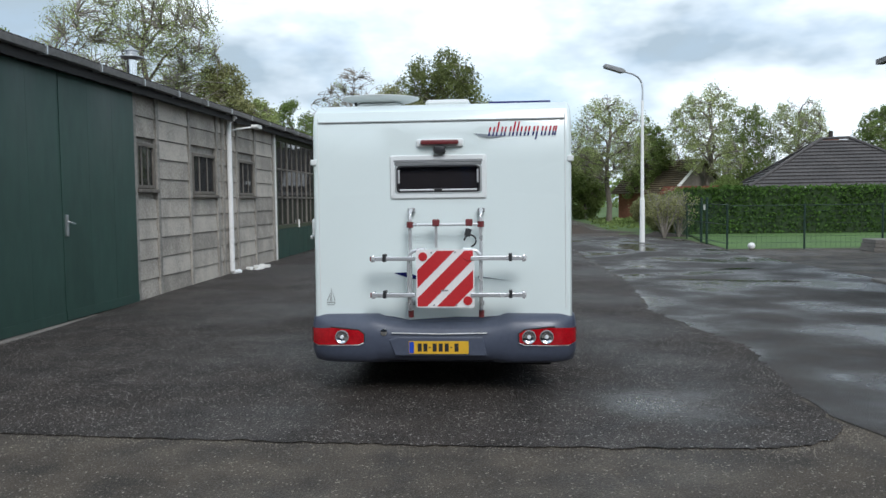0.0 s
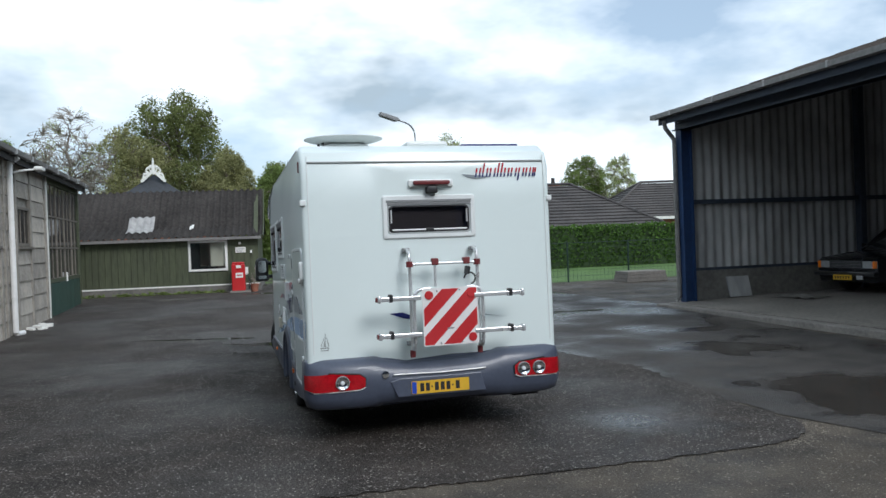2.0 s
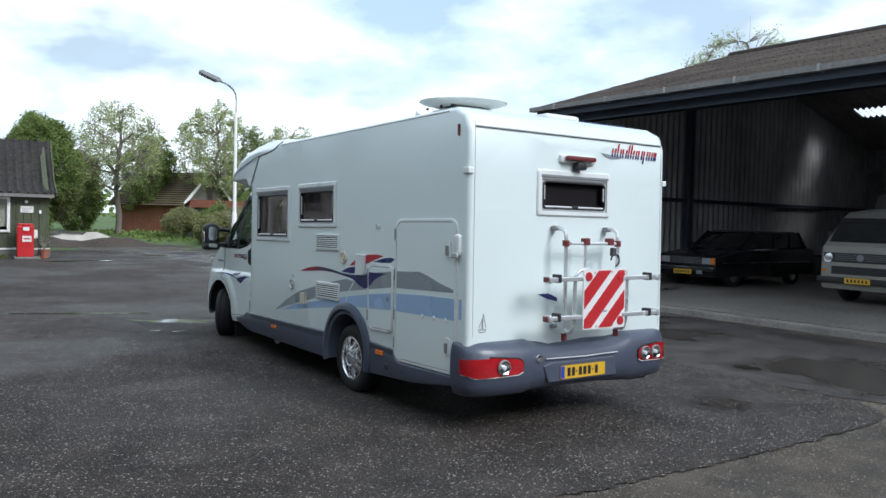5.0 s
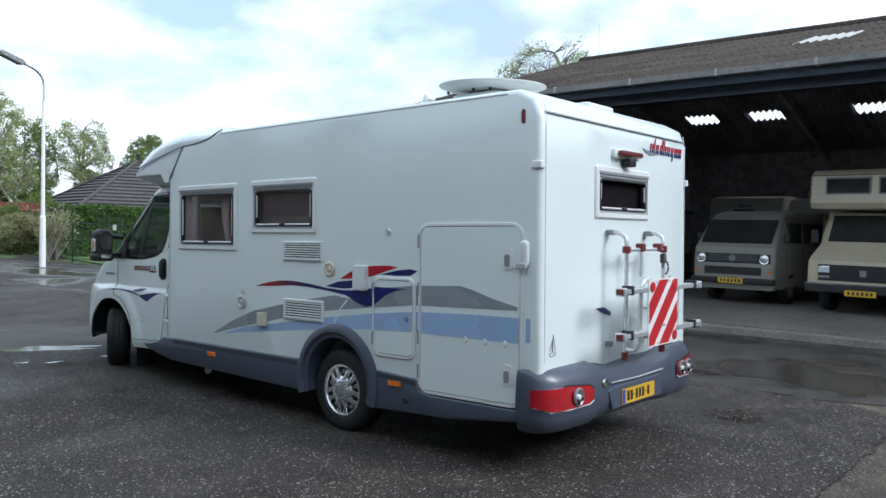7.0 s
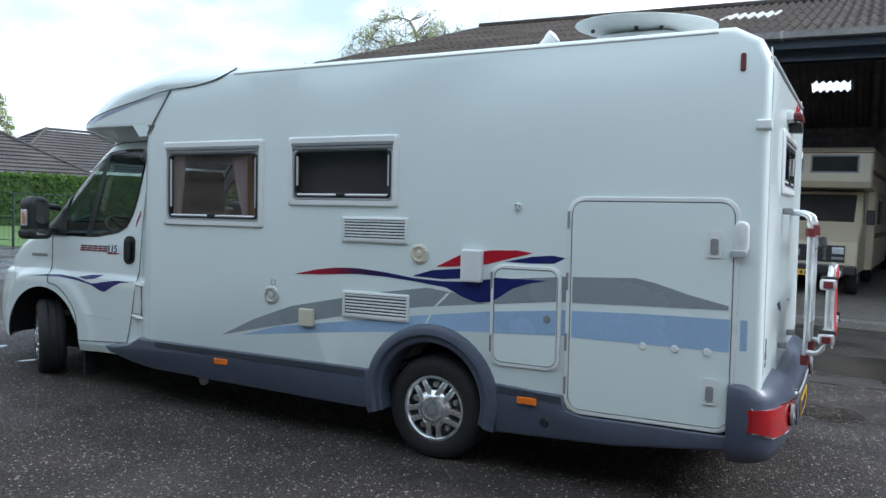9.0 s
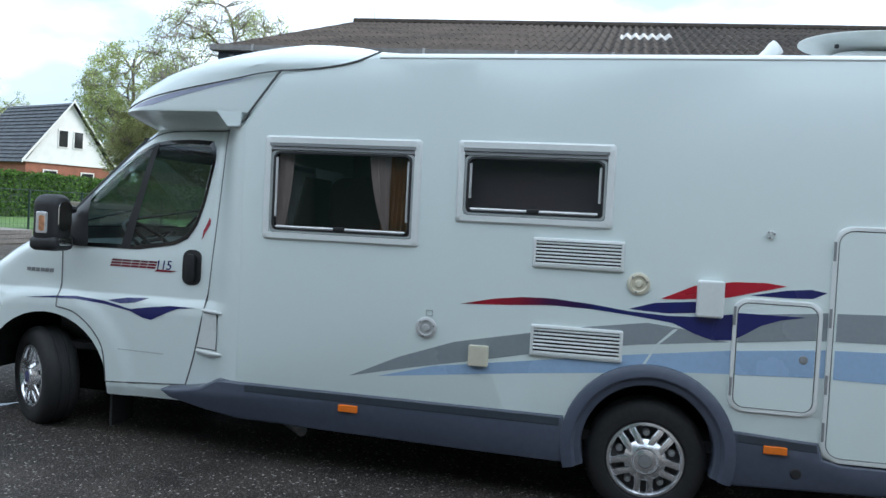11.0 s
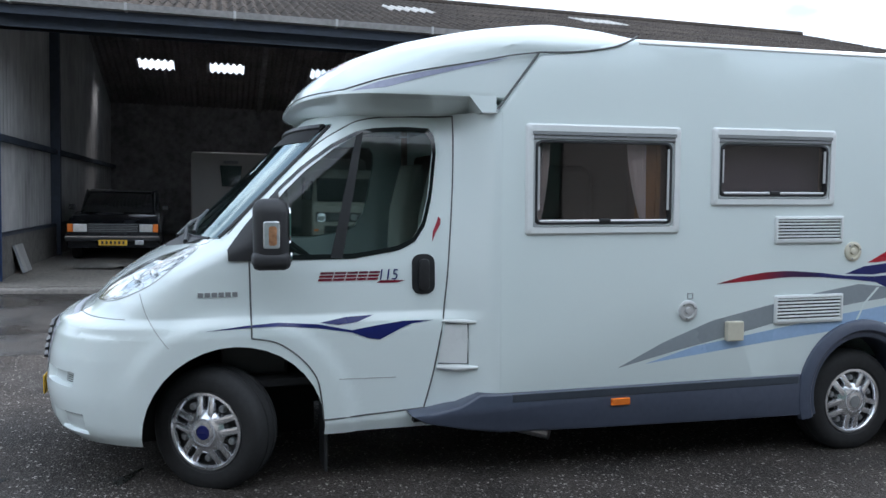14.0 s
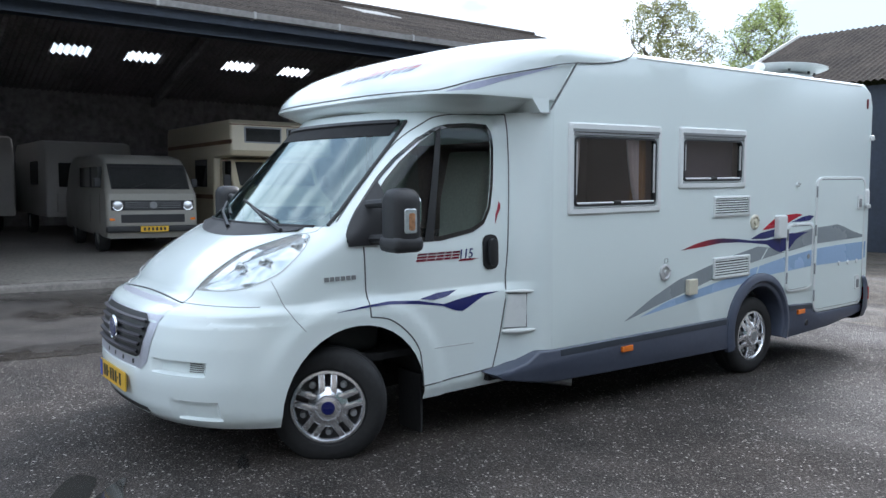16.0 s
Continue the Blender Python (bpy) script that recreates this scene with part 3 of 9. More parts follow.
def text_part(name, words, size, mat, parent, m, label="", shear=0.0, width=None, depth=0.002):
    """Raised lettering in the built-in font; the letters lie in the x-y plane of m, centred."""
    cu = bpy.data.curves.new(name, "FONT")
    cu.body, cu.size, cu.extrude, cu.shear = words, size, depth, shear
    cu.align_x, cu.align_y = "CENTER", "CENTER"
    tmp = bpy.data.objects.new(name, cu)
    scene.collection.objects.link(tmp)
    bpy.context.view_layer.update()
    me = bpy.data.meshes.new_from_object(tmp)
    bpy.data.objects.remove(tmp)
    bpy.data.curves.remove(cu)
    if width:
        xs = [v.co.x for v in me.vertices]
        k = width / (max(xs) - min(xs))
        me.transform(Matrix.Diagonal((k, 1, 1, 1)))
    me.transform(m)
    me.materials.clear()
    me.materials.append(M[mat] if isinstance(mat, str) else mat)
    ob = new(name, me)
    ob.parent = parent
    if label:
        ob["label"] = label
    return ob


# ---- ground ----
ground = bmesh.new()
for ya, yb in ((-400, 11), (11, 45), (45, 900)):
    ground.faces.new([ground.verts.new((x, y, ground_z(y) - 0.03)) for x, y in ((-700, ya), (700, ya), (700, yb), (-700, yb))])
bmesh.ops.remove_doubles(ground, verts=ground.verts[:], dist=0.001)
tagged(finish("ground", ground, "field"), "flat green grass field round the yard", "ground", kind="structure")
NEAR_EDGE = [(-5.7, 6.2), (-3.3, 6.03), (-2.49, 5.91), (-0.77, 5.67), (0.84, 5.50), (2.24, 5.42), (2.6, 5.50), (2.9, 5.74), (3.0, 6.0)]
RIGHT_EDGE = [(3.0, 6.0), (3.08, 7.0), (3.55, 9.3), (3.40, 10.2), (3.2, 12.5), (3.76, 16.3), (3.9, 22.0), (4.3, 29.0), (4.6, 34.0)]
sheet("pavement", [(-6.2, -12), (7.0, -12), (8.2, 2), (9.4, 17), (9.0, 25), (9.3, 31), (7.6, 33.5), (9.5, 60), (6.0, 60), (4.2, 38), (3.4, 33.5), (-6.5, 33.5), (-6.2, 10)], 0.0, "asphalt_old", "worn brown-grey asphalt yard with loose grit", "yard paving")
sheet("pavement", [(8.6, 16.2), (26.0, 14.4), (60.0, 11.0), (60.0, 21.7), (8.9, 25.2)], 0.003, "asphalt_old", "worn grey asphalt strip before the lawn", "yard paving")
new_edge = ragged(NEAR_EDGE, 0.030, 3, 0.045) + ragged(RIGHT_EDGE, 0.05, 4, 0.10)[1:]
rnd = random.Random(61)
bm = bmesh.new()
for k in range(3400):
    if k < 1300:
        f = rnd.random() * (len(NEAR_EDGE) - 1)
        i = min(int(f), len(NEAR_EDGE) - 2)
        x = NEAR_EDGE[i][0] + (NEAR_EDGE[i + 1][0] - NEAR_EDGE[i][0]) * (f - i) + rnd.gauss(0, 0.08)
        y = NEAR_EDGE[i][1] + (NEAR_EDGE[i + 1][1] - NEAR_EDGE[i][1]) * (f - i) - abs(rnd.gauss(0, 0.10))
    else:
        x, y = rnd.uniform(-4.6, 5.0), rnd.uniform(2.2, 5.3)
    s = rnd.uniform(0.003, 0.009)
    v = [bm.verts.new((x + s * math.cos(a) * rnd.uniform(0.7, 1.3), y + s * math.sin(a) * rnd.uniform(0.7, 1.3), -0.001)) for a in (0.0, 1.5, 3.1, 4.7)]
    top = bm.verts.new((x + rnd.uniform(-0.3, 0.3) * s, y + rnd.uniform(-0.3, 0.3) * s, s * rnd.uniform(0.6, 1.1)))
    for i in range(4):
        bm.faces.new((v[i], v[(i + 1) % 4], top))
tagged(finish("grit", bm, "grit"), "loose pale grit on the worn asphalt", "gravel", kind="stuff")
sheet("road", new_edge + [(-4.3, 34.0), (-5.0, 26.0)], 0.010, "asphalt_new", "dark coarse asphalt with pale stone chips, damp", "asphalt")
right_area = ragged([(3.03, 6.2), (3.40, 10.2), (3.2, 12.5), (3.8, 16.3), (4.0, 22.0), (4.7, 33.0)], 0.05, 5)
sheet("pavement", right_area + [(7.4, 33.0), (9.0, 30.0), (8.7, 24.8), (8.9, 16.0), (7.0, 6.0), (5.6, -3.0), (3.4, 4.6)], 0.007, "asphalt_wet", "grey rain-wet asphalt with shallow puddles", "yard paving")
for k, (x, y, rx, ry, tn) in enumerate(((-0.52, 14.50, 0.70, 0.17, -0.62), (-1.45, 15.92, 0.85, 0.13, -0.42), (-0.22, 13.46, 0.12, 0.03, -0.6), (-0.90, 13.52, 0.10, 0.035, -0.3), (-1.15, 13.72, 0.09, 0.03, -0.5), (6.1, 16.2, 1.0, 0.16, -0.25), (6.9, 18.7, 0.6, 0.14, 0.2), (4.3, 17.6, 0.35, 0.10, 0.0), (1.6, 28.0, 0.9, 0.25, 0.0), (-1.4, 27.4, 0.8, 0.2, 0.1))):
    sheet("water", blob(x, y, rx, ry, 20 + k, tn, 56, 0.5), 0.014 if x < 3.3 else 0.011, "water", "shallow rain puddle on the asphalt", "puddle")



def mound(name, cx, cy, rx, ry, h, mat, label, category, seed):
    bm = bmesh.new()
    n = 28
    rows = []
    for i in range(9):
        r = i / 8
        row = []
        for k in range(n):
            a = 2 * math.pi * k / n
            x, y = cx + rx * r * math.cos(a), cy + ry * r * math.sin(a)
            z = h * (1 - r) ** 1.2 * (0.7 + 0.6 * noise.noise(Vector((x * 0.9 + seed, y * 0.9, 0)))) + 0.12 * (1 - r) * noise.noise(Vector((x * 3, y * 3, seed)))
            row.append(bm.verts.new((x, y, ground_z(cy) - 0.02 + max(0, z))))
        rows.append(row)
    for a, b in zip(rows, rows[1:]):
        for k in range(n):
            bm.faces.new((a[k], a[(k + 1) % n], b[(k + 1) % n], b[k]))
    bmesh.ops.remove_doubles(bm, verts=bm.verts[:], dist=0.0005)
    bmesh.ops.recalc_face_normals(bm, faces=bm.faces[:])
    return tagged(finish(name, bm, mat, smooth=60), label, category, kind="stuff")


mound("soil_bank", 5.6, 36.5, 3.4, 0.8, 0.55, "soil", "low bank of dark bare soil beside the yard", "soil", 2)
mound("soil_bank", 8.6, 33.2, 1.9, 0.7, 0.25, "soil", "dark bare soil round the shrub", "soil", 5)
mound("sand_heap", 5.2, 40.0, 2.4, 0.9, 0.85, "sand", "heap of pale sand and rubble", "sand heap", 7)
mound("soil_bank", 4.0, 39.5, 2.2, 0.8, 0.4, "soil", "low heap of brown earth on the verge", "soil", 9)


# ---- shed ----
SHED = Matrix.Translation((9.2, 16.03, 0)) @ Matrix.Rotation(radians(-95), 4, "Z")
# local x runs south along the open front, y runs into the shed, z up
U1, FLOOR, LEVEL, NORTH = 20.5, 0.13, 0.23, 0.38
RIDGE_V, RIDGE_Z, EAVE_Z, BACK_V, BACK_Z = 7.0, 6.70, 4.42, 14.4, 4.48


def floor_z(v):
    """The concrete rises a little behind the kerb, then lies level."""
    return FLOOR + (LEVEL - FLOOR) * max(0.0, min(1.0, (v + 0.42) / 2.6))


def shed_wall(name, bm, mat, label, category):
    ob = finish(name, bm, mat)
    ob.matrix_world = SHED
    return tagged(ob, label, category, kind="structure")


def roof_z(v):
    return EAVE_Z + (RIDGE_Z - EAVE_Z) * (v + 0.45) / (RIDGE_V + 0.45) if v <= RIDGE_V else RIDGE_Z + (BACK_Z - RIDGE_Z) * (v - RIDGE_V) / (BACK_V - RIDGE_V)


def wavy(u0, u1, line, pitch, amp, thick, bm=None, per=8):
    """Corrugated sheeting: waves along u, following (v, z) pairs."""
    bm = bm or bmesh.new()
    n = max(2, int((u1 - u0) / pitch * per))
    cols = []
    for i in range(n + 1):
        u = u0 + (u1 - u0) * i / n
        h = amp * math.cos(2 * math.pi * u / pitch)
        cols.append(([bm.verts.new((u, v, z + h)) for v, z in line], [bm.verts.new((u, v, z + h - thick)) for v, z in line]))
    for (a, al), (b, bl) in zip(cols, cols[1:]):
        for k in range(len(line) - 1):
            bm.faces.new((a[k], b[k], b[k + 1], a[k + 1]))
            bm.faces.new((al[k], al[k + 1], bl[k + 1], bl[k]))
        bm.faces.new((a[0], al[0], bl[0], b[0]))
        bm.faces.new((a[-1], b[-1], bl[-1], al[-1]))
    return bm


def shed_roof(bm):
    """Fibre-cement sheets: weathered dark above, paler and dry below."""
    ob = shed_wall("roof", bm, "fibre_roof", "weathered grey-brown corrugated fibre-cement shed roof", "roof")
    ob.data.materials.append(M["fibre_under"])
    for face in ob.data.polygons:
        if face.normal.z < -0.2:
            face.material_index = 1


shed_wall("floor", prism([(-0.42, -0.2), (BACK_V, -0.2), (BACK_V, LEVEL), (2.18, LEVEL), (-0.42, FLOOR)], NORTH - 0.1, U1, "x"), "concrete_floor", "dusty grey concrete floor of the open shed", "floor")
shed_wall("kerb", boxes((NORTH - 0.2, U1, -0.66, -0.425, -0.2, FLOOR - 0.015), bevel=0.02), "kerb", "worn concrete kerb along the shed front", "kerb")
# roof courses, front and back, with skylight openings in the back slope
SKY_U = [2.05, 4.05, 7.05, 9.05, 12.05, 14.0, 17.05, 19.0]
for k in range(6):
    v0 = -0.45 + k * (RIDGE_V + 0.45) / 6
    v1 = v0 + (RIDGE_V + 0.45) / 6 + 0.12
    lift = 0.012
    bm = bmesh.new()
    holes = {3: [(7.3, 8.36)], 4: [(12.46, 13.7)]}.get(k, [])
    edges = [NORTH - 0.3]
    for a, b in holes:
        edges += [a, b]
    edges.append(U1 + 0.2)
    for a, b in zip(edges[::2], edges[1::2]):
        wavy(a, b, [(v0, roof_z(v0) + lift), (min(v1, RIDGE_V), roof_z(min(v1, RIDGE_V)))], 0.177, 0.034, 0.012, bm)
    shed_roof(bm)
    for a, b in holes:
        shed_wall("roof_light", wavy(a, b, [(v0, roof_z(v0) + lift), (v1, roof_z(v1))], 0.177, 0.034, 0.004), "caravan_white", "pale translucent corrugated roof light", "skylight")
bm = bmesh.new()
wavy(NORTH - 0.3, U1 + 0.2, [(RIDGE_V, RIDGE_Z), (11.2, roof_z(11.2))], 0.177, 0.034, 0.012, bm, 6)
wavy(NORTH - 0.3, U1 + 0.2, [(11.8, roof_z(11.8)), (BACK_V + 0.4, roof_z(BACK_V + 0.4))], 0.177, 0.034, 0.012, bm, 6)
edges = [NORTH - 0.3]
for u in SKY_U:
    edges += [u - 0.5, u + 0.5]
edges.append(U1 + 0.2)
for a, b in zip(edges[::2], edges[1::2]):
    wavy(a, b, [(11.2, roof_z(11.2)), (11.8, roof_z(11.8))], 0.177, 0.034, 0.012, bm, 6)
shed_roof(bm)
for u in SKY_U:
    shed_wall("roof_light", wavy(u - 0.5, u + 0.5, [(11.2, roof_z(11.2)), (11.8, roof_z(11.8))], 0.177, 0.034, 0.003), SKYLIGHT, "bright translucent corrugated roof light", "skylight")
bm = bmesh.new()
tube(bm, [(NORTH - 0.3, RIDGE_V, RIDGE_Z + 0.02), (U1 + 0.2, RIDGE_V, RIDGE_Z + 0.02)], 0.10, 10)
shed_wall("roof_ridge", bm, "fibre_roof", "grey fibre-cement ridge capping", "roof ridge")
# gutter, fascia and eave beam
gut = prism([(-0.58, 4.34), (-0.58, 4.44), (-0.565, 4.44), (-0.56, 4.355), (-0.45, 4.355), (-0.445, 4.44), (-0.43, 4.44), (-0.43, 4.34)], NORTH - 0.35, U1 + 0.2, "x")
shed_wall("gutter", gut, "gutter", "grey gutter along the shed eave", "gutter")
bm = bmesh.new()
for k in range(13):
    u = NORTH + 0.5 + k * 1.6
    box(bm, u - 0.02, u + 0.02, -0.59, -0.42, 4.33, 4.45)
shed_wall("gutter_bracket", bm, "sheet", "pale gutter brackets", "bracket")
shed_wall("eave_beam", boxes((NORTH - 0.05, U1, -0.12, 0.06, 4.05, 4.30), (NORTH - 0.05, U1, -0.20, 0.12, 4.05, 4.07), (NORTH - 0.05, U1, -0.20, 0.12, 4.28, 4.30)), "dark_steel", "dark blue steel beam over the shed opening", "beam")
shed_wall("fascia", boxes((NORTH - 0.25, U1, -0.42, -0.40, 4.20, 4.40)), "dark_steel", "dark fascia board under the gutter", "fascia")
# columns of the front, only at the two ends, and the brace under the eave
for u in (NORTH, U1 - 0.2):
    shed_wall("column", boxes((u - 0.02, u + 0.20, -0.13, -0.10, FLOOR - 0.1, 4.05), (u - 0.02, u + 0.20, 0.12, 0.15, FLOOR - 0.1, 4.05), (u + 0.07, u + 0.10, -0.10, 0.12, FLOOR - 0.1, 4.05)), "blue_steel", "blue painted steel corner column of the shed", "column")
bm = bmesh.new()
tube(bm, [(NORTH + 0.02, -0.45, 4.28), (NORTH + 0.02, -0.40, 4.10), (NORTH + 0.02, -0.20, 3.86), (NORTH + 0.02, -0.19, 3.70)], 0.05, 10)
tube(bm, [(NORTH + 0.02, -0.19, 3.72), (NORTH + 0.02, -0.19, 0.25), (NORTH, -0.24, 0.14)], 0.052, 10)
shed_wall("downpipe", bm, "gutter", "grey rain pipe on the shed corner", "downpipe")
# gable end by the yard: block plinth, girts, upright sheeting
shed_wall("wall_north", boxes((NORTH - 0.02, NORTH + 0.16, 0.16, BACK_V, -0.2, 0.84)), "block_wall", "low dark block wall inside the shed", "wall")
bm = bmesh.new()
n = int((BACK_V - 0.16) / 0.076 * 3)
cols = []
for i in range(n + 1):
    v = 0.16 + (BACK_V - 0.16) * i / n
    off = NORTH + 0.05 + 0.020 * math.cos(2 * math.pi * v / 0.23)
    top = roof_z(v) - 0.06
    cols.append([bm.verts.new((off, v, 0.84)), bm.verts.new((off, v, top)), bm.verts.new((off - 0.09, v, top)), bm.verts.new((off - 0.09, v, 0.84))])
for a, b in zip(cols, cols[1:]):
    bm.faces.new((a[0], b[0], b[1], a[1]))
    bm.faces.new((a[3], a[2], b[2], b[3]))
shed_wall("wall_north", bm, "sheet", "pale grey corrugated sheeting of the shed end", "wall")
shed_wall("trim", boxes((NORTH + 0.08, NORTH + 0.20, 0.16, BACK_V, 2.36, 2.46), (NORTH + 0.08, NORTH + 0.16, 0.16, BACK_V, 0.84, 0.90)), "dark_steel", "dark steel girts on the sheeting", "girt")
shed_wall("wall_east", boxes((NORTH - 0.1, U1, BACK_V, BACK_V + 0.2, -0.2, BACK_Z)), "shed_dark", "dark rear wall of the shed", "wall")
shed_wall("wall_south", prism([(-0.1, -0.2), (BACK_V, -0.2), (BACK_V, BACK_Z - 0.05), (RIDGE_V, RIDGE_Z - 0.08), (-0.1, EAVE_Z)], U1, U1 + 0.15, "x"), "shed_dark", "dark end wall of the shed", "wall")
for u in (5.1, 10.2, 15.3):
    shed_wall("rafter", prism([(0.0, EAVE_Z - 0.35), (RIDGE_V, RIDGE_Z - 0.35), (BACK_V, BACK_Z - 0.35), (BACK_V, BACK_Z - 0.1), (RIDGE_V, RIDGE_Z - 0.1), (0.0, EAVE_Z - 0.10)], u - 0.06, u + 0.06, "x"), "shed_dark", "dark steel rafter under the shed roof", "rafter")
shed_wall("column", boxes((NORTH + 0.06, NORTH + 0.24, 4.70, 4.86, LEVEL, 5.6)), "dark_steel", "dark steel wall column", "column")
bm = bmesh.new()
tube(bm, [(NORTH + 0.2, RIDGE_V + 0.2, RIDGE_Z), (NORTH + 0.2, RIDGE_V + 0.2, RIDGE_Z + 1.1)], 0.012, 6)
mast = finish("antenna_mast", bm, "zinc")
mast.matrix_world = SHED
tagged(mast, "thin metal antenna rod on the shed ridge", "antenna")


# ---- workshop with concrete panels ----
WORK = Matrix.Translation((-5.13, 19.08, 0)) @ Matrix.Rotation(radians(85.64), 4, "Z")


def base_z(s):
    return ground_z(19.08 + s) - 0.03


def work(name, bm, mat, label, category, parent=None):
    ob = finish(name, bm, mat, parent)
    if parent is None:
        ob.matrix_world = WORK
        return tagged(ob, label, category, kind="structure")
    return ob


wall_w = work("wall_west", boxes((-24, -9.75, 0.0, 0.2, -0.2, 3.8), (-4.85, 3.95, 0.045, 0.2, -0.2, 3.8), (9.0, 9.2, 0.0, 0.2, -0.2, 3.8), (-9.75, -4.85, 0.1, 0.2, -0.2, 3.9)), "concrete_post", "weathered grey concrete workshop wall", "wall")
work("wall_end", boxes((9.0, 9.2, 0.2, 9, -0.2, 4.0)), "concrete_post", "grey concrete end wall of the workshop", "wall")
POSTS = [-4.78, -3.83, -2.25, -0.65, -0.28, 0.72, 2.16, 3.84]
WINS = [(-4.70, -3.92, 2.05, 2.89), (-2.10, -0.75, 1.97, 2.86), (0.86, 2.08, 1.97, 2.86)]
for s in POSTS:
    work("post", boxes((s - 0.06, s + 0.06, -0.05, 0.044, base_z(s), 3.78), bevel=0.008), "concrete_post", "", "", wall_w)
for a, b in zip(POSTS, POSTS[1:]):
    wins = [w for w in WINS if w[0] >= a - 0.1 and w[1] <= b + 0.1]
    z, h = base_z(a), 0.372
    while z < 3.6:
        z1 = min(z + h, 3.78)
        if not any(z1 > w[2] + 0.02 and z < w[3] - 0.02 for w in wins):
            work("panel", prism([(0.002, z1 - 0.003), (-0.024, z + 0.026), (-0.026, z + 0.012), (-0.018, z + 0.006), (0.044, z + 0.006), (0.044, z1 - 0.003)], a + 0.066, b - 0.066, "x"), "concrete_panel", "", "", wall_w)
        z = z1
    for x0, x1, z0, z1 in wins:
        win = work("window_1", ring_frame(x0, x1, z0, z1, 0.07, 0.04, -0.03, 0.01, 1), "old_wood", "old wooden workshop window with thin mullions", "window")
        nm = 3
        for k in range(1, nm):
            xm = x0 + (x1 - x0) * k / nm
            work("mullion", boxes((xm - 0.022, xm + 0.022, -0.004, 0.012, z0 + 0.05, z1 - 0.05)), "old_wood", "", "", win)
        work("pane", boxes((x0 + 0.06, x1 - 0.06, 0.008, 0.030, z0 + 0.06, z1 - 0.06)), "pane_dark", "", "", win)
        work("window_sill", boxes((x0 - 0.05, x1 + 0.05, -0.08, 0.04, z0 - 0.07, z0 - 0.004), bevel=0.01), "old_wood", "", "", win)
# big green sliding doors
for k, (x0, x1) in enumerate(((-7.23, -4.86), (-9.68, -7.26))):
    door = work("door_1", boxes((x0, x1, -0.07, -0.01, base_z(x0) + 0.06, 3.72), bevel=0.006), "green_paint", "large dark green boarded workshop door, closed", "door")
    for j in range(1, 3):
        xs = x0 + (x1 - x0) * j / 3
        work("batten", boxes((xs - 0.002, xs + 0.002, -0.0715, -0.069, base_z(x0) + 0.1, 3.68)), "green_paint", "", "", door)
    work("bottom_rail", boxes((x0, x1, -0.078, -0.071, base_z(x0) + 0.06, base_z(x0) + 0.20)), "green_paint", "", "", door)
    if k == 0:
        bm = boxes((x0 + 0.02, x0 + 0.08, -0.11, -0.071, 1.30, 1.62), bevel=0.008)
        tube(bm, [(x0 + 0.05, -0.09, 1.52), (x0 + 0.05, -0.16, 1.50), (x0 + 0.16, -0.16, 1.48)], 0.012, 8)
        work("door_handle", bm, "zinc", "", "", door)
        work("cover_strip", boxes((x0 - 0.03, x0 + 0.03, -0.079, -0.071, 0.2, 3.7)), "green_paint", "", "", door)
work("threshold", boxes((-9.7, -4.86, -0.18, 0.0, -0.2, 0.018), bevel=0.01), "kerb", "worn concrete door threshold", "threshold")
# glazed green door at the far end
door = work("door_2", boxes((4.05, 4.17, -0.05, 0.05, base_z(4), 3.75), (8.88, 9.0, -0.05, 0.05, base_z(9), 3.75), (4.05, 9.0, -0.05, 0.05, 3.62, 3.76), (4.17, 8.88, -0.03, 0.03, 1.02, 1.12)), "green_wood", "green glazed workshop doors, closed", "door")
for k in range(4):
    x0 = 4.20 + k * 1.17
    work("door_panel", boxes((x0, x0 + 1.14, -0.03, 0.03, base_z(x0) + 0.05, 1.01), bevel=0.006), "green_paint", "", "", door)
    for j in range(3):
        z0 = 1.14 + j * 0.83
        work("pane", boxes((x0 + 0.03, x0 + 0.55, 0.0, 0.008, z0, z0 + 0.78)), "pane_dark", "", "", door)
        work("pane", boxes((x0 + 0.60, x0 + 1.11, 0.0, 0.008, z0, z0 + 0.78)), "pane_dark", "", "", door)
    work("mullion", boxes((x0 - 0.03, x0 + 0.03, -0.03, 0.03, 1.12, 3.62), (x0 + 0.555, x0 + 0.595, -0.02, 0.02, 1.12, 3.62)), "old_wood", "", "", door)
work("glazing_bar", boxes((4.17, 8.88, -0.02, 0.02, 1.925, 1.965), (4.17, 8.88, -0.02, 0.02, 2.755, 2.795)), "old_wood", "", "", door)
work("door_handle", boxes((6.52, 6.56, -0.07, -0.031, 1.0, 1.25)), "white_pvc", "", "", door)
work("trim", boxes((3.93, 4.04, -0.06, 0.0, base_z(4), 3.76)), "white_paint", "pale painted door jamb", "jamb")
# eave, gutter and roof
work("fascia", boxes((-24, 9.3, -0.22, -0.20, 3.70, 3.86), (-24, 9.3, -0.20, 0.2, 3.80, 3.83)), "fascia_wood", "dark timber fascia under the workshop eave", "fascia")
work("gutter", prism([(-0.34, 3.84), (-0.36, 3.93), (-0.345, 3.93), (-0.33, 3.855), (-0.25, 3.855), (-0.235, 3.93), (-0.22, 3.93), (-0.23, 3.84)], -24, 9.35, "x"), "gutter", "dark grey gutter along the workshop", "gutter")
bm = wavy(-24, 9.35, [(-0.30, 3.95), (3.0, 5.0), (6.5, 6.1)], 0.177, 0.022, 0.012, None, 5)
work("roof", bm, "dark_roof", "dark corrugated workshop roof", "roof")
bm = bmesh.new()
for k in range(22):
    box(bm, -23 + k * 1.5, -22.97 + k * 1.5, -0.37, -0.21, 3.82, 3.94)
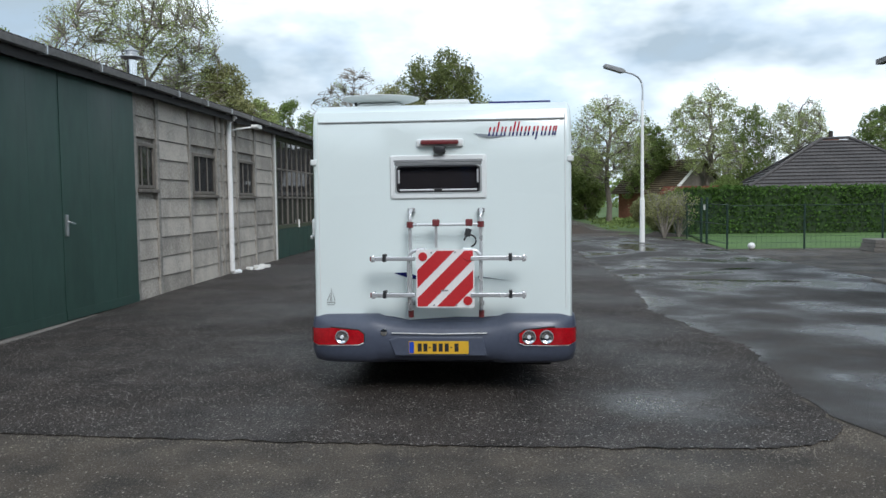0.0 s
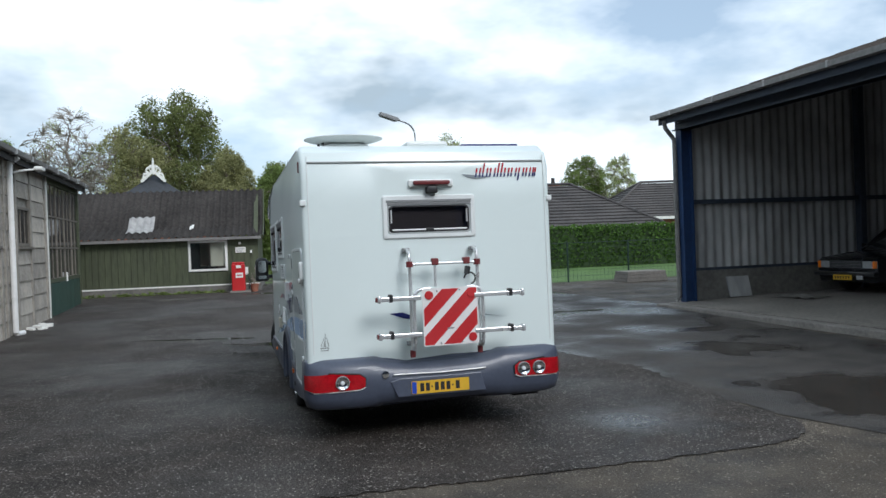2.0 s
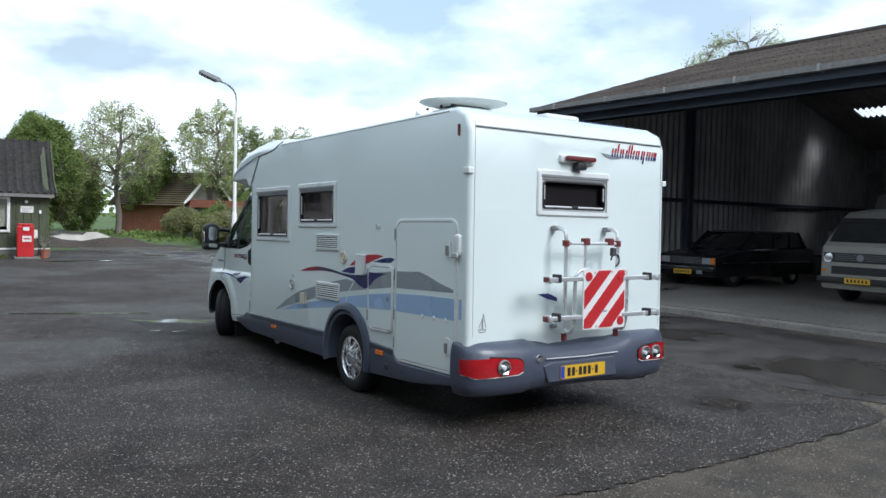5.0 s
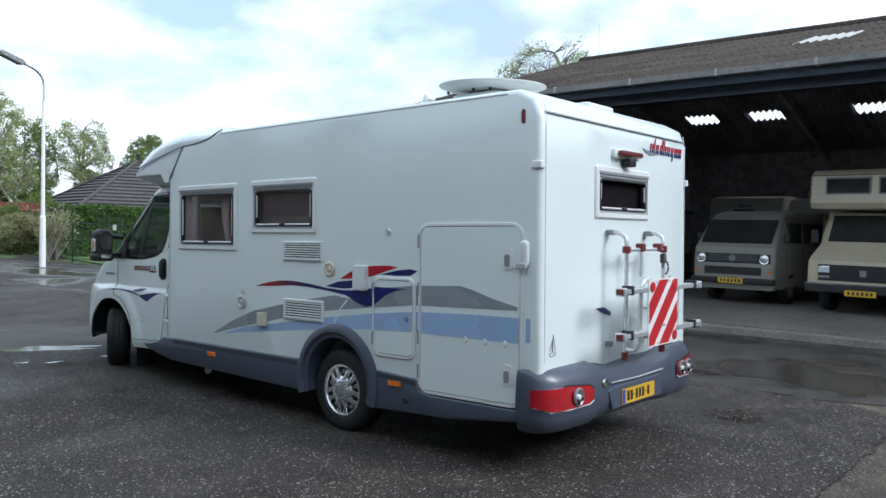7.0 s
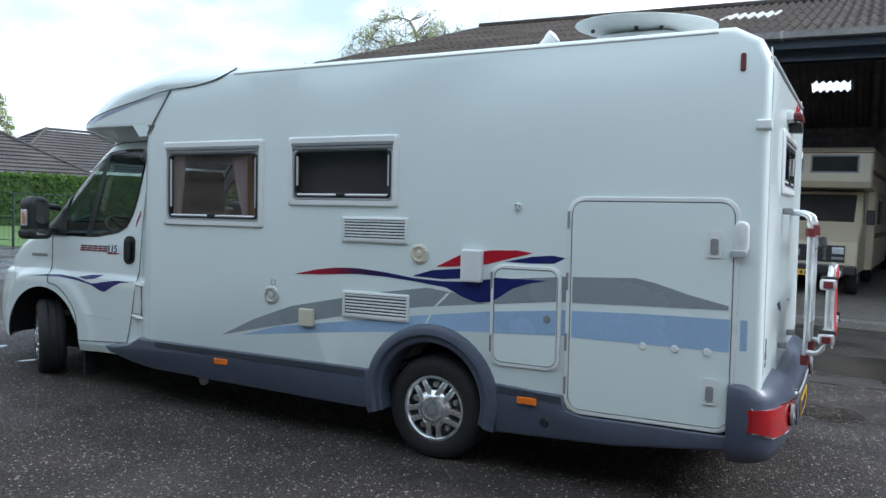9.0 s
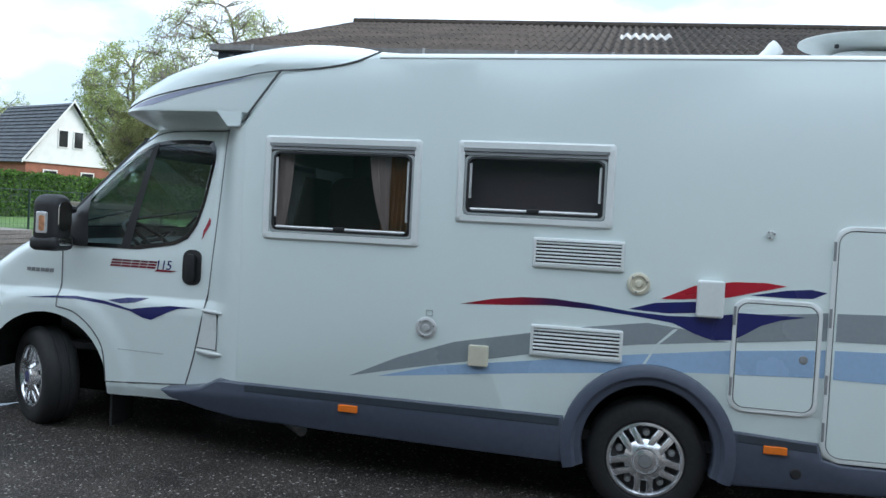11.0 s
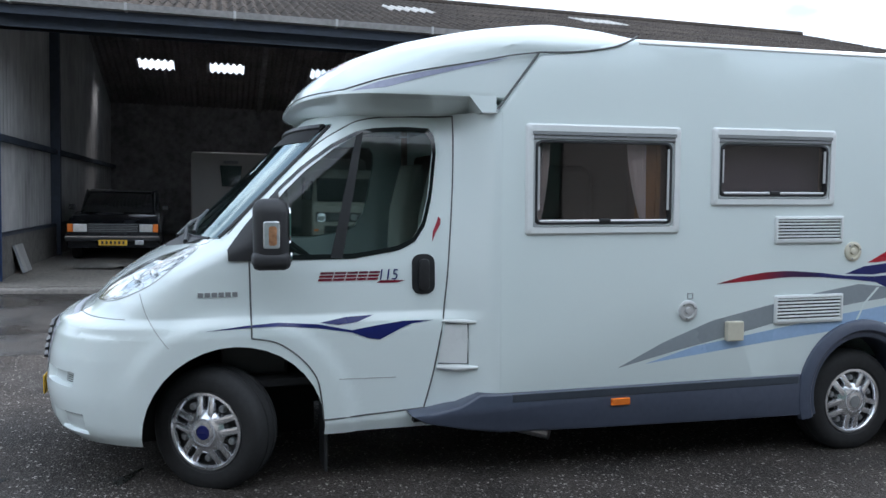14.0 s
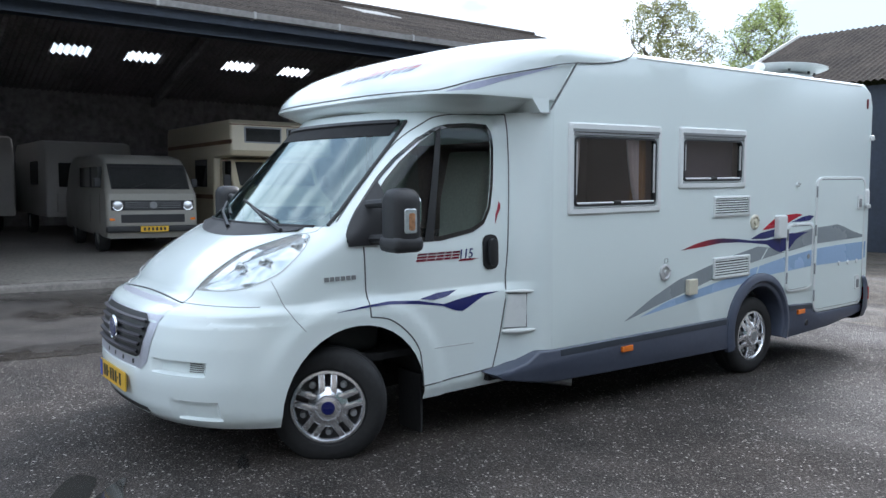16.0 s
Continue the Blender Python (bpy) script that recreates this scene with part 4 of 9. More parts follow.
work("gutter_bracket", bm, "zinc", "small metal gutter brackets", "bracket")
bm = bmesh.new()
tube(bm, [(0.0, -0.28, 3.82), (0.0, -0.12, 3.70), (0.0, -0.10, 3.5), (0.0, -0.10, 0.16), (0.02, -0.11, 0.13), (0.30, -0.18, 0.12)], 0.058, 12)
for z in (0.9, 2.1, 3.2):
    tube(bm, [(0.0, -0.10, z - 0.02), (0.0, -0.10, z + 0.02)], 0.066, 12)
work("downpipe", bm, "white_pvc", "white plastic rain pipe down the panel wall", "downpipe")
lampw = root("wall_lamp", WORK, "white bracket lamp under the workshop eave", "lamp")
bm = bmesh.new()
tube(bm, [(0.25, -0.02, 3.50), (0.35, -0.20, 3.56), (0.75, -0.50, 3.64)], 0.022, 8)
part("arm", bm, "white_paint", lampw)
part("lamp_head", prism(rounded(0.62, 1.02, 3.60, 3.69, 0.04), -0.60, -0.44, "y", 0.01), "white_paint", lampw)
flue = root("chimney_flue", WORK @ Matrix.Translation((-3.1, 0.75, 0)), "shiny steel flue with a rain cowl on the workshop roof", "chimney")
part("pipe", lathe(bmesh.new(), [(0.095, 3.9), (0.095, 4.66), (0.08, 4.66)], 20), "chrome", flue, smooth=40)
part("cowl", lathe(bmesh.new(), [(0.10, 4.62), (0.22, 4.67), (0.22, 4.69), (0.11, 4.72), (0.11, 4.78), (0.15, 4.80), (0.02, 4.88), (0.0, 4.88)], 20), "zinc", flue, smooth=40)
rnd = random.Random(5)
bm = bmesh.new()
for k in range(16):
    x, y, r = 1.0 + rnd.uniform(0, 1.0), -0.25 + rnd.uniform(-0.2, 0.15), rnd.uniform(0.04, 0.10)
    box(bm, -r, r, -r * 0.7, r * 0.7, -r * 0.4, r * 0.4, 0.01, Matrix.Translation((x, y, base_z(x) + 0.03 + r * 0.4)) @ Matrix.Rotation(rnd.uniform(0, 3), 4, "Z"))
rub = finish("rubble", bm, "white_paint")
rub.matrix_world = WORK
tagged(rub, "small heap of pale rubble at the wall foot", "rubble", kind="stuff")


# ---- green boarded barn ----
BARN = Matrix.Translation((-0.2, 30.1, 0)) @ Matrix.Rotation(radians(-9.2), 4, "Z")
barn = root("barn", BARN, "low green boarded barn with a dark corrugated roof", "barn")
part("plinth", boxes((-14, 1.62, -0.05, 5.4, 0.0, 0.46)), "block_wall", barn, "pale rendered plinth")
part("wall", boxes((-14, -0.83, 0.0, 0.15, 0.46, 2.2), (0.47, 1.58, 0.0, 0.15, 0.46, 2.2), (-0.83, 0.47, 0.0, 0.15, 0.46, 1.0), (-0.83, 0.47, 0.0, 0.15, 2.05, 2.2), (1.43, 1.58, 0.15, 5.2, 0.46, 2.2)), "green_wood", barn, "green boarded wall")
for k in range(58):
    x = 1.50 - 0.215 * k
    if x < -11:
        break
    if -0.98 < x < 0.60:
        part("plank", boxes((x - 0.195, x - 0.006, -0.028, -0.002, 0.50, 0.93)), "green_wood", barn)
        continue
    part("plank", boxes((x - 0.195, x - 0.006, -0.028, -0.002, 0.50, 2.14)), "green_wood", barn)
part("rail", boxes((-14, 1.6, -0.07, -0.03, 0.45, 0.50)), "white_paint", barn, "pale sill board along the plinth")
roofpart = part("roof", wavy(-14, 1.75, [(-0.30, 2.20), (0.75, 2.56), (2.3, 4.02)], 0.24, 0.048, 0.012, None, 6), "dark_roof", barn, "dark mossy corrugated roof")
part("roof_slope", wavy(-14, 1.75, [(2.3, 4.02), (4.7, 2.3)], 0.24, 0.03, 0.012, None, 4), "dark_roof", barn)
part("roof_patch", wavy(-3.0, -2.1, [(0.3, 2.45), (0.75, 2.60), (1.2, 3.02)], 0.24, 0.03, 0.008, None, 6), "sheet", barn, "pale replaced roof sheet")
part("roof_patch", wavy(-0.85, -0.7, [(0.55, 2.53), (0.8, 2.66)], 0.24, 0.03, 0.02, None, 6), "white_paint", barn)
part("fascia", boxes((-14, 1.7, -0.33, -0.29, 2.08, 2.18)), "gutter", barn)
part("gable", prism([(0.0, 2.2), (2.3, 3.95), (4.7, 2.2)], 1.43, 1.58, "x"), "green_wood", barn)
part("barge_board", prism([(-0.3, 2.12), (0.75, 2.46), (2.3, 3.92), (2.3, 4.06), (0.75, 2.62), (-0.3, 2.24)], 1.76, 1.80, "x"), "green_wood", barn)
bwin = part("window", ring_frame(-0.86, 0.50, 0.97, 2.08, 0.085, 0.05, -0.06, 0.01, 1), "white_paint", barn, "white painted window frame")
part("pane", boxes((-0.78, 0.42, 0.02, 0.028, 1.05, 2.0)), GLASS_CLEAR, bwin)
part("room_back", boxes((-0.80, 0.44, 0.9, 0.95, 0.9, 2.1)), "inside_brown", barn)
part("blind", boxes((-0.10, 0.43, 0.09, 0.10, 1.15, 2.0)), "cream_plastic", barn, "cream paper behind the window")
part("curtain", boxes((-0.78, -0.46, 0.10, 0.13, 1.02, 2.03)), "shade_black", barn)
part("goods", boxes((-0.5, 0.1, 0.30, 0.45, 1.03, 1.16), (-0.2, -0.05, 0.2, 0.3, 1.03, 1.25), bevel=0.03), "shade_black", barn)
part("sign", boxes((0.78, 1.14, -0.05, -0.03, 1.60, 1.80), bevel=0.004), "white_paint", barn, "small white sign with unreadable lines")
for k in range(3):
    part("sign_line", boxes((0.82, 1.10 - 0.05 * k, -0.055, -0.051, 1.73 - 0.05 * k, 1.745 - 0.05 * k)), "plastic_grey", barn)
part("wall_light", boxes((0.90, 0.98, -0.12, -0.03, 1.90, 1.98), bevel=0.01), "white_pvc", barn)
part("socket_box", boxes((1.30, 1.36, -0.08, -0.03, 1.58, 1.68)), "white_pvc", barn)
pump = root("fuel_pump", BARN @ Matrix.Translation((0.93, -0.55, 0.2)), "red old fuel pump with a white label by the barn", "fuel pump")
part("base", boxes((-0.34, 0.36, -0.30, 0.30, 0.0, 0.06), bevel=0.01), "kerb", pump)
part("cabinet", boxes((-0.27, 0.19, -0.20, 0.20, 0.06, 1.00), bevel=0.03), "red_paint", pump)
part("head", boxes((-0.25, 0.17, -0.18, 0.18, 1.0, 1.07), bevel=0.02), "red_paint", pump)
part("display", boxes((-0.11, 0.06, -0.212, -0.201, 0.86, 0.96)), "white_paint", pump)
part("label_plate", boxes((-0.13, 0.12, -0.212, -0.201, 0.52, 0.70)), "white_paint", pump)
part("label_line", boxes((-0.09, 0.08, -0.217, -0.213, 0.59, 0.63)), "stripe_red", pump)
part("side_box", boxes((0.195, 0.29, -0.12, 0.12, 0.62, 0.88), bevel=0.01), "white_paint", pump)
bm = bmesh.new()
tube(bm, smooth_line([(0.24, -0.1, 0.70), (0.33, -0.14, 0.40), (0.30, -0.14, 0.12), (0.38, -0.12, 0.30), (0.30, -0.08, 0.55)]), 0.016, 8)
part("hose", bm, "black_rubber", pump)
pot = root("flower_pot", BARN @ Matrix.Translation((1.42, -0.45, 0.2)), "terracotta flower pot with a dry plant", "flower pot")
part("pot", lathe(bmesh.new(), [(0.0, 0.0), (0.11, 0.0), (0.15, 0.24), (0.16, 0.24), (0.16, 0.28), (0.13, 0.28), (0.12, 0.22), (0.0, 0.22)], 20), "brick", pot, smooth=40)
bm = bmesh.new()
rnd = random.Random(8)
for k in range(14):
    tube(bm, [(0, 0, 0.22), (rnd.uniform(-0.1, 0.1), rnd.uniform(-0.1, 0.1), 0.45), (rnd.uniform(-0.2, 0.2), rnd.uniform(-0.2, 0.2), rnd.uniform(0.45, 0.7))], 0.006, 5)
part("stems", bm, "twig", pot)
# farmhouse roof with its carved white finial
farm = root("farmhouse", Matrix.Translation((-2.0, 52.0, 0)) @ Matrix.Rotation(radians(-4), 4, "Z"), "farmhouse with a dark slate hip roof and carved white finial", "house")
bm = bmesh.new()
base = [bm.verts.new(p) for p in ((-4.5, 0, 3.4), (4.5, 0, 3.4), (4.5, 12, 3.4), (-4.5, 12, 3.4))]
apex = [bm.verts.new((0, 2.2, 6.65)), bm.verts.new((0, 11, 6.65))]
for q in ((base[0], base[1], apex[0]), (base[1], base[2], apex[1], apex[0]), (base[2], base[3], apex[1]), (base[3], base[0], apex[0], apex[1]), base[::-1]):
    bm.faces.new(q)
part("roof", bm, "slate", farm)
part("wall", boxes((-4.2, 4.2, 0.4, 11.6, 0.2, 3.4)), "brick", farm)
bm = prism([(-0.75, 6.25), (0.0, 6.95), (0.75, 6.25), (0.75, 6.12), (0.62, 6.12), (0.0, 6.72), (-0.62, 6.12), (-0.75, 6.12)], 1.55, 1.72, "y")
for sx in (-1, 1):
    tube(bm, smooth_line([(sx * 0.60, 1.63, 6.35), (sx * 0.52, 1.63, 6.62), (sx * 0.30, 1.63, 6.66), (sx * 0.42, 1.63, 6.85), (sx * 0.25, 1.63, 7.05), (sx * 0.06, 1.63, 7.15)]), 0.07, 8)
    tube(bm, smooth_line([(sx * 0.10, 1.63, 6.75), (sx * 0.22, 1.63, 6.95), (sx * 0.05, 1.63, 7.10)]), 0.05, 8)
lathe(bm, [(0.09, 6.6), (0.11, 7.1), (0.06, 7.2), (0.07, 7.45), (0.02, 7.62), (0.0, 7.62)], 10, Matrix.Translation((0, 1.63, 0)))
part("finial", bm, "white_paint", farm, "white carved wooden roof ornament", smooth=40)


# ---- street lamp, fence, lawn, hedge ----
lamp = root("street_lamp", Matrix.Translation((7.25, 29.1, ground_z(29.1))) @ Matrix.Rotation(radians(8), 4, "Z") @ Matrix.Diagonal((0.96, 0.96, 0.965, 1)), "tall pale street lamp with a curved arm, unlit", "street lamp")
bm = bmesh.new()
tube(bm, [(0, 0, -0.05), (0, 0, 1.6), (0, 0, 1.65), (0, 0, 5.3)], [0.10, 0.09, 0.065, 0.05], 14)
part("pole", bm, "white_pvc", lamp)
bm = bmesh.new()
tube(bm, smooth_line([(0, 0, 5.28), (0.0, 0, 5.80), (-0.10, 0, 6.08), (-0.36, 0, 6.26), (-0.72, 0, 6.36)]), 0.034, 10)
part("arm", bm, "zinc", lamp)
part("lamp_head", prism([(-1.50, 6.56), (-1.46, 6.63), (-0.78, 6.46), (-0.68, 6.38), (-0.70, 6.32), (-0.85, 6.30), (-1.48, 6.48)], -0.13, 0.13, "y", 0.03), "plastic_grey", lamp)
sheet("pavement", [(8.9, 25.1), (60, 21.5), (62, 31.0), (10.6, 34.6), (9.4, 29.0)], 0.012, "lawn", "mown green lawn behind the wire fence", "lawn")
ball = root("ball", Matrix.Translation((9.55, 24.75, ground_z(24.75) + 0.12)), "white plastic ball lying by the fence", "ball")
bm = bmesh.new()
bmesh.ops.create_uvsphere(bm, u_segments=20, v_segments=12, radius=0.11)
part("shell", bm, "white_pvc", ball, smooth=60)
bm = bmesh.new()
tube(bm, [(0.111 * math.cos(2 * math.pi * k / 20), 0.111 * math.sin(2 * math.pi * k / 20), 0) for k in range(20)], 0.004, 5, True)
part("seam", bm, "plastic_grey", ball)
FENCE = Matrix.Translation((8.9, 25.05, 0)) @ Matrix.Rotation(radians(-4), 4, "Z")
fence = root("fence", FENCE, "dark green wire mesh fence with steel posts", "fence")
for k in range(20):
    bm = bmesh.new()
    tube(bm, [(k * 2.35, 0, ground_z(25) - 0.1), (k * 2.35, 0, ground_z(25) + 1.40)], 0.032, 8)
    part("post", bm, "fence_green", fence)
bm = bmesh.new()
for h in (1.36, 1.18, 1.0, 0.8, 0.6, 0.4, 0.2):
    tube(bm, [(0, 0, ground_z(25) + h), (44.7, 0, ground_z(25) + h)], 0.012 if h > 1.3 else 0.004, 5)
part("line_wire", bm, "fence_green", fence)
bm = bmesh.new()
for k in range(300):
    tube(bm, [(k * 0.15, 0, ground_z(25) + 0.04), (k * 0.15, 0, ground_z(25) + 1.36)], 0.003, 3)
tagged(part("mesh_wire", bm, "fence_green", fence), kind="stuff")
gate = root("gate", Matrix.Translation((8.95, 25.1, 0)) @ Matrix.Rotation(radians(84), 4, "Z"), "dark green metal garden gate and side fence", "gate")
for s in (3.0, 3.9, 6.5, 9.0):
    bm = bmesh.new()
    tube(bm, [(s, 0, ground_z(28) - 0.1), (s, 0, ground_z(28) + (1.62 if s < 4 else 1.4))], 0.045 if s < 4 else 0.03, 8)
    part("post", bm, "fence_green", gate)
bm = bmesh.new()
for h in (0.15, 0.75, 1.38):
    tube(bm, [(0, 0, ground_z(27) + h), (9.0, 0, ground_z(27) + h)], 0.012, 6)
for k in range(45):
    tube(bm, [(0.2 * k, 0, ground_z(27) + 0.1), (0.2 * k, 0, ground_z(27) + 1.38)], 0.004, 4)
part("bars", bm, "fence_green", gate)
part("sign", boxes((3.35, 3.55, -0.02, 0.0, 1.35, 1.55)), "white_paint", gate)


def leaf_quads(bm, rnd, centre, size, count, spread, flat=1.0):
    """Small four-sided leaves scattered round a centre."""
    cx, cy, cz = centre
    for _ in range(count):
        while True:
            a, b, c = rnd.uniform(-1, 1), rnd.uniform(-1, 1), rnd.uniform(-1, 1)
            if a * a + b * b + c * c < 1:
                break
        p = Vector((cx + a * spread, cy + b * spread, cz + c * spread * flat))
        d = Vector((rnd.gauss(0, 1), rnd.gauss(0, 1), rnd.gauss(0, 0.7))).normalized()
        e = d.cross(Vector((rnd.gauss(0, 1), rnd.gauss(0, 1), rnd.gauss(0, 1)))).normalized()
        s = size * rnd.uniform(0.6, 1.3)
        q = [p + d * s, p + e * s * 0.55, p - d * s, p - e * s * 0.55]
        bm.faces.new([bm.verts.new(v) for v in q])


def hedge(name, x0, x1, m, depth, top, seed, label):
    """A clipped hedge: a core in darkened leaf colour for the shade inside, and a skin of leaves."""
    hd = root(name, m, label, "hedge")
    rnd = random.Random(seed)
    bm = bmesh.new()
    n = int((x1 - x0) / 0.5)
    rows = []
    for i in range(n + 1):
        x = x0 + (x1 - x0) * i / n
        w = lambda k: 0.06 * noise.noise(Vector((x * 0.8, k * 3.1, seed)))
        rows.append([bm.verts.new((x, 0.06 + w(1), 0.0)), bm.verts.new((x, 0.08 + w(2), top * 0.5)), bm.verts.new((x, 0.10 + w(3), top - 0.08 + w(4))), bm.verts.new((x, depth - 0.1, top - 0.08 + w(5))), bm.verts.new((x, depth - 0.06, 0))])
    for a, b in zip(rows, rows[1:]):
        for k in range(4):
            bm.faces.new((a[k], b[k], b[k + 1], a[k + 1]))
    bm.faces.new(rows[0][::-1])
    bm.faces.new(rows[-1])
    part("core", bm, "hedge_shade", hd)
    bm = bmesh.new()
    for _ in range(int((x1 - x0) * 420)):
        x = rnd.uniform(x0, x1)
        face = rnd.random()
        if face < 0.72:
            c = (x, rnd.gauss(0.03, 0.05) + 0.05 * noise.noise(Vector((x, 0, seed))), rnd.uniform(0.03, top))
        else:
            c = (x, rnd.uniform(0, depth), top - 0.06 + rnd.gauss(0, 0.05) + 0.06 * noise.noise(Vector((x * 0.7, 3, seed))))
        leaf_quads(bm, rnd, c, 0.085, 1, 0.05)
    tagged(part("leaves", bm, "hedge_leaf", hd), kind="stuff")
    return hd


HEDGE = Matrix.Translation((10.4, 34.0, ground_z(34))) @ Matrix.Rotation(radians(-4), 4, "Z")
hedge("hedge", 0.0, 36.0, HEDGE, 1.0, 1.98, 3, "long clipped green hedge behind the lawn")
hedge("hedge", 37.0, 46.0, HEDGE, 1.2, 2.15, 4, "dark clipped hedge at the lawn's end")


# ---- trees ----
def leaf_mesh(points, spread, size, seed):
    """Single four-sided leaves scattered round many points, as one bmesh."""
    rng = np.random.default_rng(seed)
    n = len(points)
    p = np.asarray(points) + rng.normal(0, 0.5, (n, 3)) * spread
    d = rng.normal(0, 1, (n, 3)) * (1, 1, 0.7)
    d /= np.linalg.norm(d, axis=1)[:, None]
    e = np.cross(d, rng.normal(0, 1, (n, 3)))
    e /= np.linalg.norm(e, axis=1)[:, None] + 1e-9
    k = size * rng.uniform(0.55, 1.25, (n, 1))
    quad = np.stack([p + d * k, p + e * k * 0.55, p - d * k, p - e * k * 0.55], 1).reshape(-1, 3)
    me = bpy.data.meshes.new("leaf_mesh")
    me.from_pydata(quad.tolist(), [], np.arange(4 * n).reshape(-1, 4).tolist())
    bm = bmesh.new()
    bm.from_mesh(me)
    bpy.data.meshes.remove(me)
    return bm


def tree(name, x, y, height, crown, seed, leaf, density, label, bare=0.0, trunk=0.16, lean=0.0, low=0.22, leaf_size=0.15):
    """Tapered trunk, limbs, branches and fine twigs that fill a lumpy crown; each leaf is its own face."""
    rng = np.random.default_rng(seed)
    t = root(name, Matrix.Translation((x, y, ground_z(y) - 0.05)), label, "tree", group="trees round the yard")
    wood, fine = bmesh.new(), bmesh.new()
    zc, hz = height * (1 + low) / 2, height * (1 - low) / 2
    lumps = [(rng.normal(0, 0.50, 3), rng.uniform(0.36, 0.60)) for _ in range(15)] + [(np.zeros(3), 0.55)]

    def scatter(n, inner):
        """Points of the crown; inner 0 fills it, 1 keeps to its skin."""
        out = []
        while len(out) < n:
            q = rng.uniform(-1.08, 1.08, 3)
            r = math.sqrt(float(q @ q))
            if r > 1.08 or r < inner * rng.uniform(0.3, 1.0):
                continue
            if min(float(np.linalg.norm(q - c)) / k for c, k in lumps) > 1:
                continue
            squeeze = 1.0 - 0.35 * max(0.0, q[2]) ** 2
            out.append((q[0] * crown * squeeze + lean * q[2] * hz, q[1] * crown * squeeze, zc + q[2] * hz))
        return np.array(out)

    nodes = []

    def run(bm, a, b, r0, r1, seg, steps, wob):
        a, b = Vector(a), Vector(b)
        pts = [a]
        long = (b - a).length
        for k in range(1, steps):
            f = k / steps
            pts.append(a.lerp(b, f) + Vector(rng.normal(0, wob * long, 3).tolist()) + Vector((0, 0, 0.10 * long * math.sin(math.pi * f))))
        pts.append(b)
        tube(bm, pts, [r0 + (r1 - r0) * k / steps for k in range(steps + 1)], seg)
        return pts

    top = zc + 0.55 * hz
    stem = run(wood, (0, 0, -0.1), (lean * hz * 0.6, 0, top), trunk, trunk * 0.28, 9, 7, 0.018)
    starts = [p for p in stem[2:]]
    limbs = []
    for q in scatter(11, 0.35):
        a = min(starts, key=lambda p: (p - Vector(q)).length + 2.2 * max(0.0, p.z - q[2] + 0.1 * height))
        limbs += run(wood, a, q, trunk * 0.36, trunk * 0.12, 6, 4, 0.05)[1:]
    near = np.array([tuple(p) for p in limbs + starts[2:]])
    boughs = []
    for q in scatter(70, 0.55):
        d = np.linalg.norm(near - q, axis=1) + 1.2 * np.maximum(0, near[:, 2] - q[2])
        boughs += run(wood, near[int(d.argmin())], q, trunk * 0.13, trunk * 0.05, 4, 3, 0.06)[1:]
    near = np.array([tuple(p) for p in boughs + limbs])
    ends = scatter(int(700 + 700 * bare), 0.5)
    for q in ends:
        d = np.linalg.norm(near - q, axis=1) + 0.8 * np.maximum(0, near[:, 2] - q[2])
        run(fine, near[int(d.argmin())], q, 0.030 if bare > 0.95 else 0.018, 0.018 if bare > 0.95 else 0.009, 3, 2, 0.07)
    part("trunk", wood, "bark", t, smooth=50)
    tagged(part("twig", fine, "twig" if bare > 0.4 else "bark", t), kind="stuff")
    tufts = [q for q in ends if noise.noise(Vector((q[0] * 0.9, q[1] * 0.9, q[2] * 0.9 + seed))) < 1.3 * density - 0.45]
    if density >= 0.65:
        tufts = tufts + scatter(int(900 * density), 0.25).tolist()
    count = int(14 + 20 * density)
    if tufts:
        pts = np.repeat(np.array([tuple(q) for q in tufts]), count, axis=0)
        tagged(part("crown", leaf_mesh(pts, 0.10 + 0.055 * crown, leaf_size * 0.52, seed), leaf, t), kind="stuff")
    return t


tree("tall_tree", -15.5, 42.3, 14.8, 4.8, 1, "leaf_pale", 0.5, "tall brown-olive tree with fine twigs, coming into leaf", 2.2, 0.24, low=0.15, leaf_size=0.10)
tree("leafy_tree", -21.8, 37.0, 11.6, 2.6, 2, "leaf_mid", 0.8, "green leafy tree behind the workshop", 0, 0.2)
tree("leafy_tree", -17.0, 37.0, 8.3, 2.0, 29, "leaf_dark", 0.8, "low green tree behind the workshop", 0, 0.15)
tree("budding_tree", -12.2, 45.0, 9.0, 3.0, 3, "leaf_olive", 0.75, "olive budding tree behind the workshop", 0.3, 0.15, low=0.1)
tree("budding_tree", -10.8, 47.0, 7.4, 1.9, 31, "leaf_pale", 0.55, "pale budding tree behind the workshop", 0.5, 0.15)
tree("willow", -11.0, 60.0, 8.8, 3.0, 4, "leaf_mid", 0.95, "round green willow behind the workshop", 0, 0.25, low=0.1)
tree("bare_tree", -8.6, 79.0, 14.6, 4.6, 5, "leaf_pale", 0.0, "grey bare tree with fine twigs", 2.4, 0.28)
tree("bare_tree", -4.6, 82.0, 14.4, 3.8, 51, "leaf_pale", 0.0, "grey bare tree with fine twigs", 2.2, 0.28)
tree("leafy_tree", 0.2, 66.5, 13.8, 5.0, 6, "leaf_dark", 1.0, "large dense dark green tree", 0, 0.35, leaf_size=0.19, low=0.12)
tree("budding_tree", 3.4, 62.0, 8.6, 2.8, 7, "leaf_olive", 1.0, "broad olive-brown budding tree", 0, 0.2, low=0.05, leaf_size=0.15)
tree("budding_tree", -3.0, 62.0, 10.4, 4.4, 8, "leaf_olive", 0.95, "broad olive-brown budding tree", 0, 0.3, low=0.08, leaf_size=0.17)
